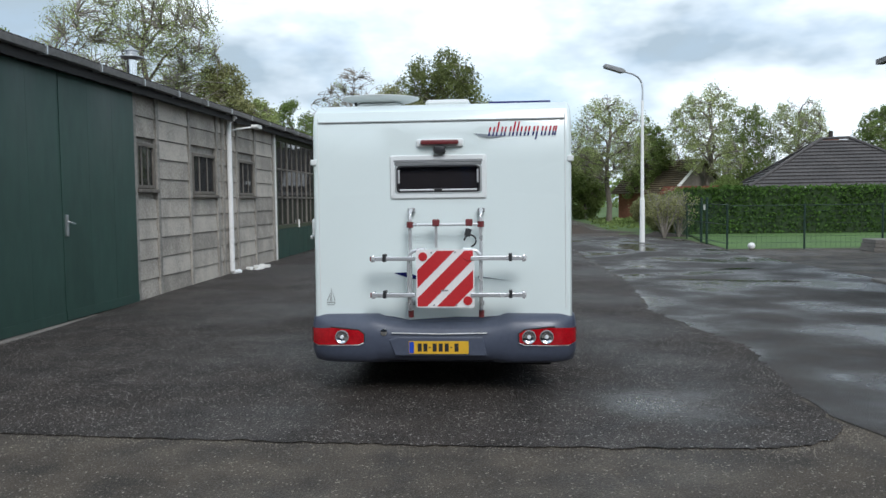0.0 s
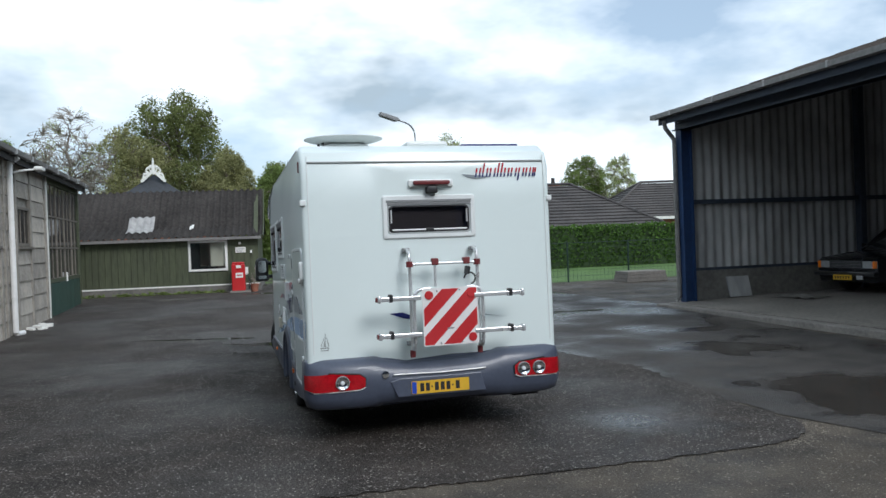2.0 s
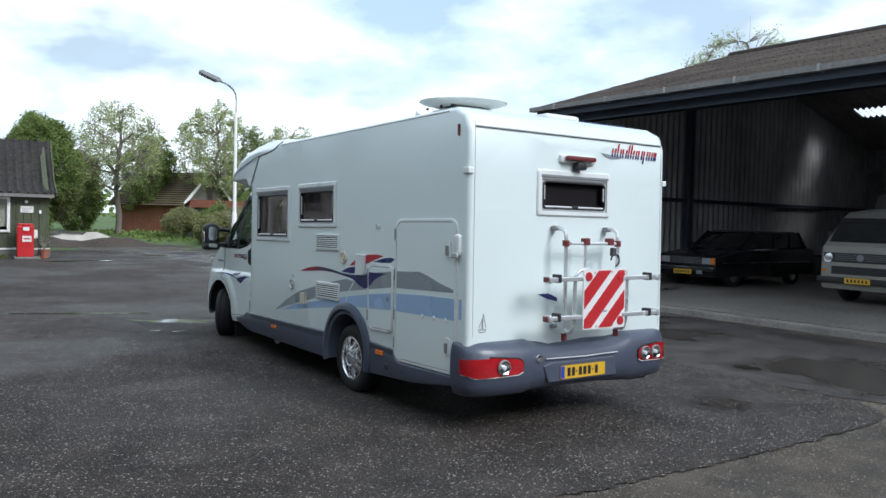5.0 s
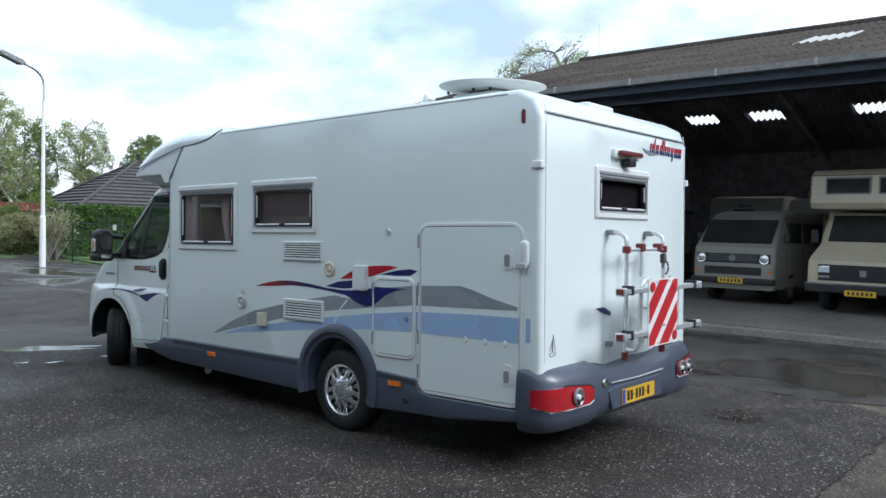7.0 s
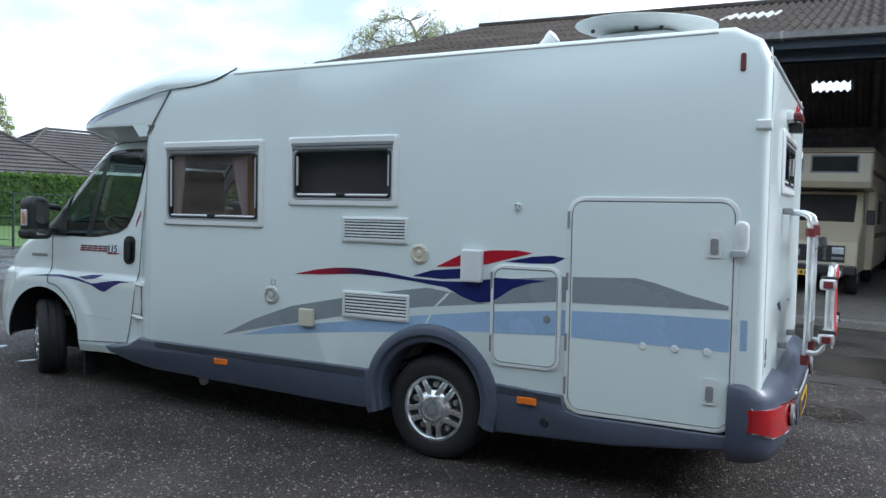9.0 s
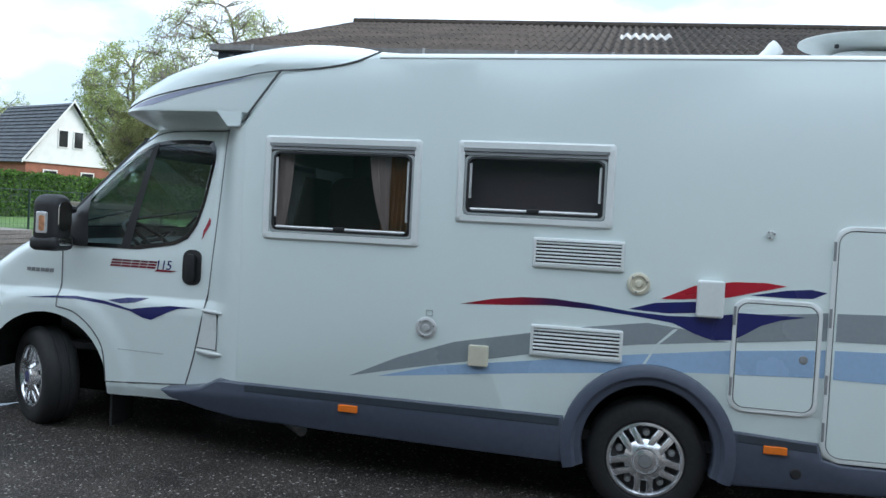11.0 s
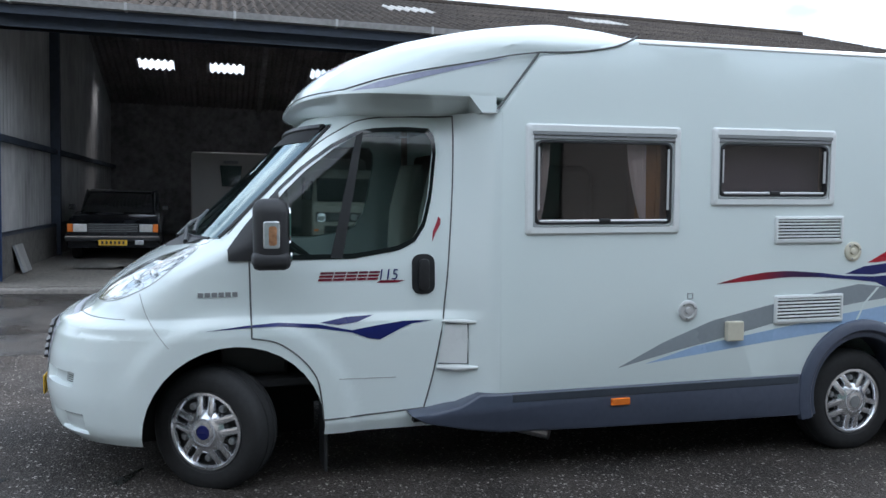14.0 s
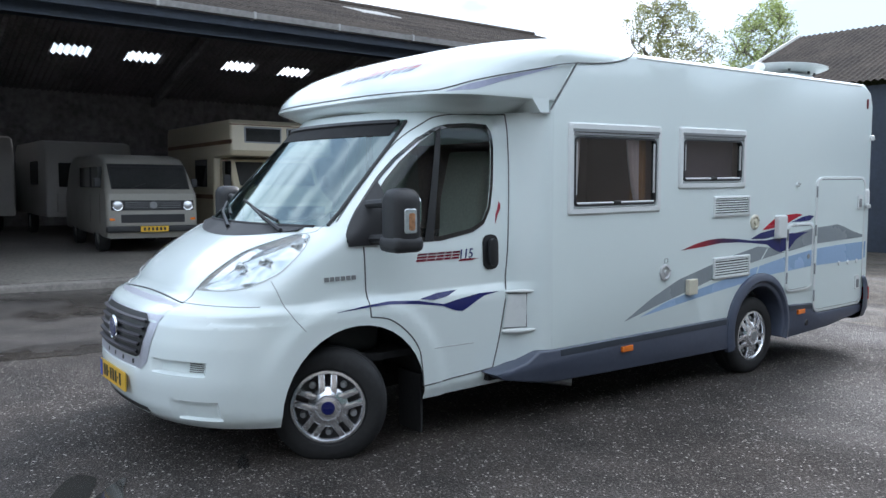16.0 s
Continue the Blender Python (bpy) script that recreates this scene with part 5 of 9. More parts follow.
tree("leafy_tree", 4.4, 45.4, 6.4, 2.0, 9, "leaf_mid", 1.0, "fresh green leafy tree beside the barn", 0, 0.14, low=0.04, leaf_size=0.13)
tree("leafy_tree", 5.2, 48.5, 6.2, 2.1, 91, "leaf_dark", 0.9, "fresh green leafy tree beside the barn", 0, 0.14, low=0.04, leaf_size=0.13)
tree("budding_tree", 11.2, 54.0, 8.6, 3.3, 10, "leaf_pale", 0.42, "thinly leaved tree with a forked trunk", 0.8, 0.2, low=0.3, leaf_size=0.11)
tree("leafy_tree", 11.0, 62.0, 5.4, 1.9, 11, "leaf_mid", 0.85, "low fresh green tree on the verge", 0, 0.15, low=0.0)
tree("leafy_tree", 8.2, 70.0, 5.2, 2.2, 12, "leaf_mid", 0.8, "low fresh green tree on the verge", 0, 0.15, low=0.0)
tree("budding_tree", 15.2, 60.0, 7.4, 1.9, 27, "leaf_mid", 0.6, "slim fresh green tree on the verge", 0.3, 0.15, low=0.1)
tree("budding_tree", 18.9, 57.0, 9.3, 2.9, 13, "leaf_pale", 0.46, "thinly leaved tree with a forked trunk", 0.7, 0.2, low=0.28, leaf_size=0.12)
tree("budding_tree", 22.9, 61.0, 8.8, 2.3, 14, "leaf_mid", 0.62, "leafy tree above the roofs", 0.5, 0.18, low=0.15, leaf_size=0.13)
tree("budding_tree", 26.6, 60.0, 9.4, 2.1, 15, "leaf_pale", 0.40, "slim thinly leaved tree above the roofs", 0.8, 0.16, leaf_size=0.11)
tree("leafy_tree", 28.5, 63.0, 5.2, 1.8, 28, "leaf_mid", 0.8, "low green tree behind the roofs", 0, 0.12, low=0.0)
tree("budding_tree", 36.0, 66.0, 9.0, 2.2, 16, "leaf_mid", 0.5, "thinly leaved tree behind the roofs", 0.6, 0.16)
tree("bare_tree", 39.5, 66.0, 10.8, 1.9, 17, "leaf_pale", 0.32, "slim nearly bare tree behind the roofs", 0.9, 0.16)
tree("bare_tree", 46.0, 31.5, 16.0, 5.2, 18, "leaf_pale", 0.36, "big open-crowned tree coming into leaf", 1.6, 0.30, low=0.22, leaf_size=0.13)
tree("budding_tree", 52.0, 33.5, 12.0, 4.2, 19, "leaf_pale", 0.6, "broad tree coming into leaf", 0.5, 0.25)
tree("leafy_tree", 54.0, 36.0, 8.6, 4.2, 61, "leaf_olive", 1.0, "broad dense olive tree behind the hedge", 0, 0.25, low=0.0, leaf_size=0.17)
tree("leafy_tree", 55.5, 31.5, 6.6, 3.4, 62, "leaf_mid", 1.0, "dense green tree among the gardens", 0, 0.22, low=0.0, leaf_size=0.16)
tree("leafy_tree", 47.5, 24.8, 7.2, 2.6, 64, "leaf_mid", 0.95, "green garden tree before the brick house", 0, 0.2, low=0.05, leaf_size=0.15)
tree("leafy_tree", 53.0, 28.2, 5.6, 2.6, 63, "leaf_dark", 1.0, "dense dark green garden tree", 0, 0.18, low=0.0, leaf_size=0.15)
tree("leafy_tree", 49.5, 38.5, 8.5, 3.0, 20, "leaf_olive", 0.8, "olive leafy tree behind the lawn", 0, 0.2, low=0.1)
tree("budding_tree", 50.0, 40.5, 13.5, 3.6, 21, "leaf_pale", 0.5, "tall tree coming into leaf", 0.6, 0.25)
tree("budding_tree", 68.0, 55.0, 13.0, 3.4, 22, "leaf_mid", 0.5, "tall thin-crowned tree behind the white house", 0.6, 0.25)
tree("bare_tree", 72.0, 68.0, 12.6, 3.8, 23, "leaf_pale", 0.3, "grey bare tree behind the white house", 0.9, 0.25)
tree("leafy_tree", 23.2, -26.0, 12.8, 3.7, 24, "leaf_olive", 0.55, "olive leafy tree behind the shed", 0.3, 0.25)
tree("budding_tree", 17.9, -30.0, 12.3, 4.0, 25, "leaf_pale", 0.5, "leafy tree behind the far shed", 0.4, 0.25)
tree("budding_tree", 15.5, -42.0, 13.0, 3.6, 26, "leaf_pale", 0.5, "leafy tree behind the far shed", 0.4, 0.25)


def shrub(x, y, h, r, seed, leaf, label):
    s = root("shrub", Matrix.Translation((x, y, ground_z(y))), label, "shrub")
    rnd = random.Random(seed)
    bm, lv = bmesh.new(), bmesh.new()
    for k in range(26):
        a, rr = rnd.uniform(0, 6.28), rnd.uniform(0.3, 1.0) * r
        tip = Vector((rr * math.cos(a), rr * math.sin(a), h * rnd.uniform(0.6, 1.0)))
        mid = tip * 0.5 + Vector((rnd.gauss(0, 0.08), rnd.gauss(0, 0.08), 0.1))
        tube(bm, [(0, 0, -0.03), mid, tip], [0.022, 0.014, 0.005], 5)
        for j in range(4):
            q = mid.lerp(tip, rnd.random())
            tube(bm, [q, q + Vector((rnd.gauss(0, 0.2), rnd.gauss(0, 0.2), rnd.uniform(0, 0.35)))], [0.008, 0.003], 4)
            leaf_quads(lv, rnd, q, 0.05, 9, 0.28)
    part("stems", bm, "twig", s)
    tagged(part("leaves", lv, leaf, s), kind="stuff")


shrub(8.75, 31.6, 1.9, 0.75, 1, "leaf_olive", "brown twiggy shrub beside the street lamp")
shrub(9.6, 32.6, 1.7, 0.7, 2, "leaf_olive", "brown twiggy shrub beside the hedge")

# far woods along the horizon
rnd = random.Random(44)
bm = bmesh.new()
for k in range(560):
    a = radians(rnd.uniform(-150, 60))
    d = rnd.uniform(105, 150)
    x, y = -d * math.sin(a), d * math.cos(a)
    h = 3.4 + 3.0 * (0.5 + 0.5 * noise.noise(Vector((a * 9, 0, 0)))) * rnd.uniform(0.5, 1.2)
    leaf_quads(bm, rnd, (x, y, 0.3 + h * 0.55), 0.55, 26, h * 0.75, 0.7)
tagged(finish("far_woods", bm, "leaf_mid"), "low green woods along the horizon", "woods", kind="stuff")
bm = bmesh.new()
for k in range(900):
    x, y = rnd.uniform(-10, 16), rnd.uniform(39, 58)
    if 4.0 < x - (y - 38) * 0.1 < 8.2:
        continue
    leaf_quads(bm, rnd, (x, y, ground_z(y) + 0.05), 0.12, 7, 0.4, 0.35)
for k in range(60):
    x = rnd.uniform(-5, 0.2)
    leaf_quads(bm, rnd, (x, 30.1 - 0.16 * (x + 0.2) - 0.25 + rnd.gauss(0, 0.06), ground_z(30) + 0.04), 0.07, 8, 0.15, 0.5)
tagged(finish("weeds", bm, "leaf_mid"), "rough grass and weeds on the verge", "weeds", kind="stuff")


# ---- houses behind the hedge ----
def tiled(bm, a, b, c, d, courses):
    """Roof plane from the eave a-b to the ridge d-c in stepped tile courses, one connected sheet."""
    a, b, c, d = (Vector(v) for v in (a, b, c, d))
    nrm = (b - a).cross(d - a).normalized()
    prev = None
    for k in range(courses + 1):
        t = min(k / courses, 0.985)
        low = [bm.verts.new(a.lerp(d, t)), bm.verts.new(b.lerp(c, t))]
        if prev:
            bm.faces.new((prev[0], prev[1], low[1], low[0]))
        if k < courses:
            high = [bm.verts.new(a.lerp(d, t) + nrm * 0.07), bm.verts.new(b.lerp(c, t) + nrm * 0.07)]
            bm.faces.new((low[0], low[1], high[1], high[0]))
            prev = high


def hip_house(x, y, turn, w, d, eave, ridge, label, mat="tile_roof", chimney=None):
    h = root("house", Matrix.Translation((x, y, 0)) @ Matrix.Rotation(radians(turn), 4, "Z"), label, "house")
    part("wall", boxes((-w / 2 + 0.4, w / 2 - 0.4, -d / 2 + 0.4, d / 2 - 0.4, 0.2, eave)), "brick", h)
    r = max(0.3, w / 2 - d / 2)
    A, B, C, D = (-w / 2, -d / 2, eave), (w / 2, -d / 2, eave), (w / 2, d / 2, eave), (-w / 2, d / 2, eave)
    E, F = (-r, 0, ridge), (r, 0, ridge)
    bm = bmesh.new()
    tiled(bm, A, B, F, E, 14)
    tiled(bm, C, D, E, F, 14)
    tiled(bm, B, C, F, F, 14)
    tiled(bm, D, A, E, E, 14)
    part("roof", bm, mat, h)
    bm = bmesh.new()
    for p, q in ((A, E), (B, F), (C, F), (D, E), (E, F)):
        tube(bm, [Vector(p) + Vector((0, 0, 0.06)), Vector(q) + Vector((0, 0, 0.08))], 0.09, 6)
    part("ridge_tiles", bm, mat, h)
    part("fascia", boxes((-w / 2, w / 2, -d / 2 - 0.03, -d / 2, eave - 0.2, eave), (-w / 2 - 0.03, -w / 2, -d / 2, d / 2, eave - 0.2, eave)), "white_paint", h)
    for k in range(3):
        xw = -w / 2 + (k + 0.7) * w / 3.4
        win = part("window", boxes((xw - 0.6, xw + 0.6, -d / 2 + 0.34, -d / 2 + 0.42, 0.9, eave - 0.35)), "white_paint", h)
        part("pane", boxes((xw - 0.52, xw + 0.52, -d / 2 + 0.32, -d / 2 + 0.335, 0.98, eave - 0.43)), "pane_dark", win)
    if chimney:
        cx, cy = chimney
        ch = part("chimney", boxes((cx - 0.4, cx + 0.4, cy - 0.3, cy + 0.3, eave, ridge + 0.15), bevel=0.02), "brick", h)
        part("chimney_pot", lathe(bmesh.new(), [(0.14, 0), (0.12, 0.5), (0.09, 0.5)], 12, Matrix.Translation((cx, cy, ridge + 0.14))), "dark_roof", ch)
    return h


hip_house(22.5, 46.0, -14, 10.4, 9.0, 2.3, 5.05, "bungalow with a dark tiled hip roof behind the hedge", chimney=(0.2, 2.2))
hip_house(33.5, 50.5, -14, 11.5, 8.5, 2.9, 5.5, "house with a dark grey tiled roof behind the hedge")


def gable_house(x, y, turn, w, d, eave, ridge, label, gable_mat, roof_mat, plain=False):
    h = root("house", Matrix.Translation((x, y, 0)) @ Matrix.Rotation(radians(turn), 4, "Z"), label, "house")
    part("wall", boxes((-w / 2 + 0.2, w / 2 - 0.2, 0, d, 0.1, eave - 0.25)), "brick", h)
    part("gable", prism([(-w / 2 + 0.2, eave - 0.25), (w / 2 - 0.2, eave - 0.25), (0, ridge - 0.15)], -0.06, d - 0.1, "y"), gable_mat, h)
    bm = bmesh.new()
    tiled(bm, (-w / 2 - 0.3, d + 0.4, eave - 0.5), (-w / 2 - 0.3, -0.4, eave - 0.5), (0, -0.4, ridge), (0, d + 0.4, ridge), 16)
    tiled(bm, (w / 2 + 0.3, -0.4, eave - 0.5), (w / 2 + 0.3, d + 0.4, eave - 0.5), (0, d + 0.4, ridge), (0, -0.4, ridge), 16)
    part("roof", bm, roof_mat, h)
    part("barge_board", prism([(-w / 2 - 0.3, eave - 0.55), (0, ridge - 0.05), (w / 2 + 0.3, eave - 0.55), (w / 2 + 0.3, eave - 0.25), (0, ridge + 0.12), (-w / 2 - 0.3, eave - 0.25)], -0.46, -0.40, "y"), "white_paint", h)
    part("trim", boxes((-w / 2, w / 2, -0.12, -0.07, eave - 0.4, eave - 0.2)), "white_paint", h)
    if plain:
        return h
    for xw in (-0.65, 0.65):
        win = part("window", boxes((xw - 0.45, xw + 0.45, -0.12, -0.065, eave + 1.0, eave + 2.5)), "white_paint", h)
        part("pane", boxes((xw - 0.36, xw + 0.36, -0.135, -0.125, eave + 1.09, eave + 2.41)), "pane_dark", win)
    for xw in (-1.6, 1.6):
        win = part("window", boxes((xw - 0.6, xw + 0.6, -0.08, -0.01, 0.9, eave - 0.9)), "white_paint", h)
        part("pane", boxes((xw - 0.5, xw + 0.5, -0.095, -0.085, 1.0, eave - 1.0)), "pane_dark", win)
    return h


gable_house(57.5, 50.0, -30, 7.6, 11.0, 4.0, 8.9, "white-gabled house with a steep dark roof", "white_paint", "slate")
gable_house(58.0, 27.0, -100, 6.0, 8.0, 2.8, 5.6, "brick house with white windows among trees", "brick", "tile_roof")


gable_house(18.4, 57.5, 28, 5.0, 6.0, 2.7, 4.7, "low house with a brown roof and white barge boards", "old_wood", "thatch", True)
# garden store beside the track
store = root("garden_store", Matrix.Translation((14.2, 45.6, ground_z(45))) @ Matrix.Rotation(radians(-14), 4, "Z"), "low weathered garden store with a red-brown tiled roof", "shed")
part("wall", boxes((-1.5, 1.5, 0.0, 2.4, -0.1, 1.75)), "old_wood", store)
for k in range(14):
    part("board", boxes((-1.5 + 0.215 * k, -1.5 + 0.215 * k + 0.20, -0.03, 0.0, 0.0, 1.75)), "old_wood", store)
win = part("window", boxes((0.45, 0.95, -0.06, -0.03, 0.75, 1.45)), "old_wood", store)
part("pane", boxes((0.50, 0.90, -0.066, -0.06, 0.80, 1.40)), "pane_dark", win)
bm = bmesh.new()
tiled(bm, (-1.8, -0.35, 1.70), (1.8, -0.35, 1.70), (1.5, 1.2, 2.15), (-1.5, 1.2, 2.15), 6)
tiled(bm, (1.8, 2.7, 1.70), (-1.8, 2.7, 1.70), (-1.5, 1.2, 2.15), (1.5, 1.2, 2.15), 6)
part("roof", bm, "red_tile", store, "red-brown tiled roof")
for k, (bx, by, bh, br) in enumerate(((11.6, 44.5, 1.7, 1.0), (12.9, 44.2, 1.5, 0.9), (10.8, 38.5, 1.6, 0.9), (11.9, 40.5, 1.9, 1.0), (10.4, 36.6, 1.5, 0.8), (16.8, 47.5, 2.6, 1.3))):
    tree("bush", bx, by, bh, br, 70 + k, "leaf_mid" if k % 2 else "leaf_olive", 0.9, "dense garden bush beside the track", 0, 0.05, low=0.0, leaf_size=0.09)


# ---- second shed to the south ----
SOUTH = Matrix.Translation((8.0, -6.4, 0)) @ Matrix.Rotation(radians(176), 4, "Z")


def south(name, bm, mat, label, category):
    ob = finish(name, bm, mat)
    ob.matrix_world = SOUTH
    return tagged(ob, label, category, kind="structure")


south("roof", wavy(-0.3, 24, [(-0.3, 4.30), (4.8, 6.6)], 0.177, 0.024, 0.012, None, 5), "fibre_roof", "weathered corrugated roof of the second shed", "roof")
south("roof", wavy(-0.3, 24, [(4.8, 6.6), (10, 4.2)], 0.177, 0.024, 0.012, None, 5), "fibre_roof", "weathered corrugated roof of the second shed", "roof")
south("trim", prism([(-0.35, 4.15), (4.8, 6.46), (10, 4.1), (10, 4.3), (4.8, 6.68), (-0.35, 4.36)], -0.36, -0.31, "x"), "white_paint", "white barge board of the second shed", "barge board")
south("wall_south", prism([(0, -0.1), (9.7, -0.1), (9.7, 4.15), (4.8, 6.45), (0, 4.15)], 0.0, 0.15, "x"), "sheet", "sheeted gable of the second shed", "wall")
south("wall_south", boxes((0.15, 24, 0.0, 0.15, -0.1, 4.2)), "dark_steel", "dark blue front of the second shed", "wall")
for k in range(6):
    south("column", boxes((0.2 + k * 4.6, 0.45 + k * 4.6, -0.06, -0.004, -0.1, 4.2)), "blue_steel", "blue steel column of the second shed", "column")


# ---- motorhome ----
# local x forward from the rear axle, y to its left, z up; it stands slightly nose-down
VAN = Matrix.Translation((0.144, 8.974, 0)) @ Matrix.Rotation(radians(85.3), 4, "Z") @ Matrix.Rotation(0.018, 4, "Y")
van = root("motorhome", VAN, "white coachbuilt motorhome with red, navy and blue swoosh stripes", "motorhome")
HALF = 1.14


def cut_hole(bm, faces, poly, axes, sign=1):
    """Cuts a convex outline out of flat or gently curved faces; axes are the two coordinates of the outline."""
    a, b = axes
    third = 3 - a - b
    n = len(poly)
    area = sum(poly[i][0] * poly[(i + 1) % n][1] - poly[(i + 1) % n][0] * poly[i][1] for i in range(n))
    if area < 0:
        poly = poly[::-1]
    live = set(faces)
    for i in range(n):
        p, q = poly[i], poly[(i + 1) % n]
        co, no = [0.0] * 3, [0.0] * 3
        co[a], co[b] = p
        no[a], no[b] = q[1] - p[1], -(q[0] - p[0])
        fs = [f for f in live if f.is_valid]
        geom = list({v for f in fs for v in f.verts}) + list({e for f in fs for e in f.edges}) + fs
        before = set(bm.faces)
        bmesh.ops.bisect_plane(bm, geom=geom, plane_co=co, plane_no=no, dist=1e-5)
        live = {f for f in live if f.is_valid} | (set(bm.faces) - before)
    dead = []
    for f in live:
        if not f.is_valid:
            continue
        c = f.calc_center_median()
        if all((poly[(i + 1) % n][0] - poly[i][0]) * (c[b] - poly[i][1]) - (poly[(i + 1) % n][1] - poly[i][1]) * (c[a] - poly[i][0]) > -1e-5 for i in range(n)):
            dead.append(f)
    bmesh.ops.delete(bm, geom=dead, context="FACES")


# living compartment
REAR = -1.97
body_line = [(REAR, 0.60), (REAR + 0.004, 2.37), (REAR + 0.055, 2.50), (REAR + 0.19, 2.572), (-0.8, 2.572), (1.62, 2.566), (2.22, 2.46), (2.46, 2.13), (2.46, 0.44), (0.40, 0.44)] + [(-0.03 + 0.40 * math.cos(radians(a)), 0.40 + 0.40 * math.sin(radians(a))) for a in range(12, 169, 12)] + [(-0.46, 0.44), (-1.5, 0.44)]
bm = prism(body_line, -HALF, HALF, "y", 0.042, 3)
left = [f for f in bm.faces if f.normal.y > 0.95 and f.calc_area() > 1]
W1, W2, RW = (1.317, 2.290, 1.442, 2.064), (0.221, 1.106, 1.603, 2.070), (-0.405, 0.445, 1.725, 2.110)
for x0, x1, z0, z1 in (W1, W2):
    left = [f for f in bm.faces if f.normal.y > 0.95 and f.calc_center_median().y > 1.1]
    cut_hole(bm, left, rounded(x0 + 0.04, x1 - 0.04, z0 + 0.04, z1 - 0.05, 0.03, 2), (0, 2))
cut_hole(bm, [f for f in bm.faces if f.normal.x < -0.95], rounded(RW[0] + 0.05, RW[1] - 0.05, RW[2] + 0.05, RW[3] - 0.07, 0.03, 2), (1, 2))
cut_hole(bm, [f for f in bm.faces if f.normal.z > 0.95 and f.calc_center_median().z > 2.5], [(-0.15, -0.23), (0.30, -0.23), (0.30, 0.23), (-0.15, 0.23)], (0, 1))
cut_hole(bm, [f for f in bm.faces if f.normal.x > 0.95 and f.calc_center_median().x > 2.4], rounded(-0.80, 0.80, 0.95, 1.95, 0.1, 3), (1, 2))
body = part("body", bm, "van_white", van, smooth=35)


def van_window(x0, x1, z0, z1, m, plane, parent=van):
    """A top-hung acrylic window: white frame, blind rail, rubber, pane, stays and latch. Built in x-z, outward is +y, then set by m."""
    def put(bm):
        bmesh.ops.transform(bm, matrix=m, verts=bm.verts[:])
        return bm
    w = part("window", put(ring_frame(x0, x1, z0, z1, 0.042, plane - 0.03, plane + 0.016, 0.022)), "van_trim", parent, "white framed top-hung window", smooth=40)
    part("blind_rail", put(boxes((x0 + 0.035, x1 - 0.035, plane - 0.01, plane + 0.020, z1 - 0.062, z1 - 0.043), (x0 + 0.035, x1 - 0.035, plane - 0.01, plane + 0.014, z1 - 0.084, z1 - 0.066))), "plastic_grey", w)
    part("seal", put(ring_frame(x0 + 0.043, x1 - 0.043, z0 + 0.044, z1 - 0.085, 0.014, plane - 0.03, plane + 0.006, 0.03)), "seam_grey", w, smooth=40)
    part("rubber", put(ring_frame(x0 + 0.057, x1 - 0.057, z0 + 0.058, z1 - 0.092, 0.012, plane - 0.028, plane + 0.012, 0.04)), "plastic_black", w, smooth=40)
    part("pane", put(prism(rounded(x0 + 0.052, x1 - 0.052, z0 + 0.054, z1 - 0.094, 0.03), plane - 0.012, plane - 0.004, "y")), GLASS_DARK, w, "dark tinted acrylic pane")
    for xs in (x0 + 0.078, x1 - 0.078):
        bmx = bmesh.new()
        tube(bmx, [(xs, plane + 0.003, z0 + 0.14), (xs, plane + 0.003, z1 - 0.13)], 0.008, 6)
        part("stay", put(bmx), "stay_alu", w)
    bmx = bmesh.new()
    tube(bmx, [(x0 + 0.085, plane + 0.002, z0 + 0.077), (x1 - 0.085, plane + 0.002, z0 + 0.077)], 0.010, 6)
    part("bottom_bar", put(bmx), "stay_alu", w)
    xm = (x0 + x1) / 2
    part("latch", put(boxes((xm - 0.035, xm + 0.035, plane - 0.004, plane + 0.018, z0 + 0.070, z0 + 0.092), bevel=0.004)), "plastic_black", w)
    return w


ident = Matrix.Identity(4)
van_window(*W1, ident, HALF)
van_window(*W2, ident, HALF)
back = Matrix.Rotation(radians(90), 4, "Z")
van_window(*RW, Matrix.Translation((REAR, 0, 0)) @ back, 0.0)
# what shows behind the panes
part("interior", boxes((-1.85, 2.5, -1.05, -1.0, 0.6, 2.45), (-1.9, 2.4, -1.0, 1.05, 0.9, 0.95), (1.16, 1.20, 0.30, 1.08, 0.95, 2.4), (-1.70, -1.66, -1.0, 1.0, 0.95, 2.5)), "inside_brown", van, "dim brown living space")
part("blind", boxes((0.26, 1.06, 1.04, 1.045, 1.64, 2.03)), "blind_grey", van, "grey pleated blind")


def curtain(x0, x1, z0, z1, y, mat, taper):
    bm = bmesh.new()
    rows = []
    for i in range(25):
        t = i / 24
        row = []
        for j in range(7):
            k = j / 6
            xa = x0 + (x1 - x0) * t * (1 - taper * k * k)
            row.append(bm.verts.new((xa, y + 0.014 * math.sin(t * 34), z1 - (z1 - z0) * k)))
        rows.append(row)
    for a, b in zip(rows, rows[1:]):
        for j in range(6):
            bm.faces.new((a[j], b[j], b[j + 1], a[j + 1]))
    part("curtain", bm, mat, van, smooth=60)


curtain(1.40, 1.545, 1.46, 2.03, 1.06, "curtain_gold", -0.25)
curtain(1.515, 1.645, 1.53, 2.03, 1.090, "curtain_cream", 0.75)
curtain(2.24, 2.12, 1.48, 2.03, 1.085, "curtain_cream", 0.5)
part("sofa_back", prism(rounded(1.55, 2.12, 1.2, 1.86, 0.1), 0.2, 0.5, "y", 0.04), "seat_fabric", van)

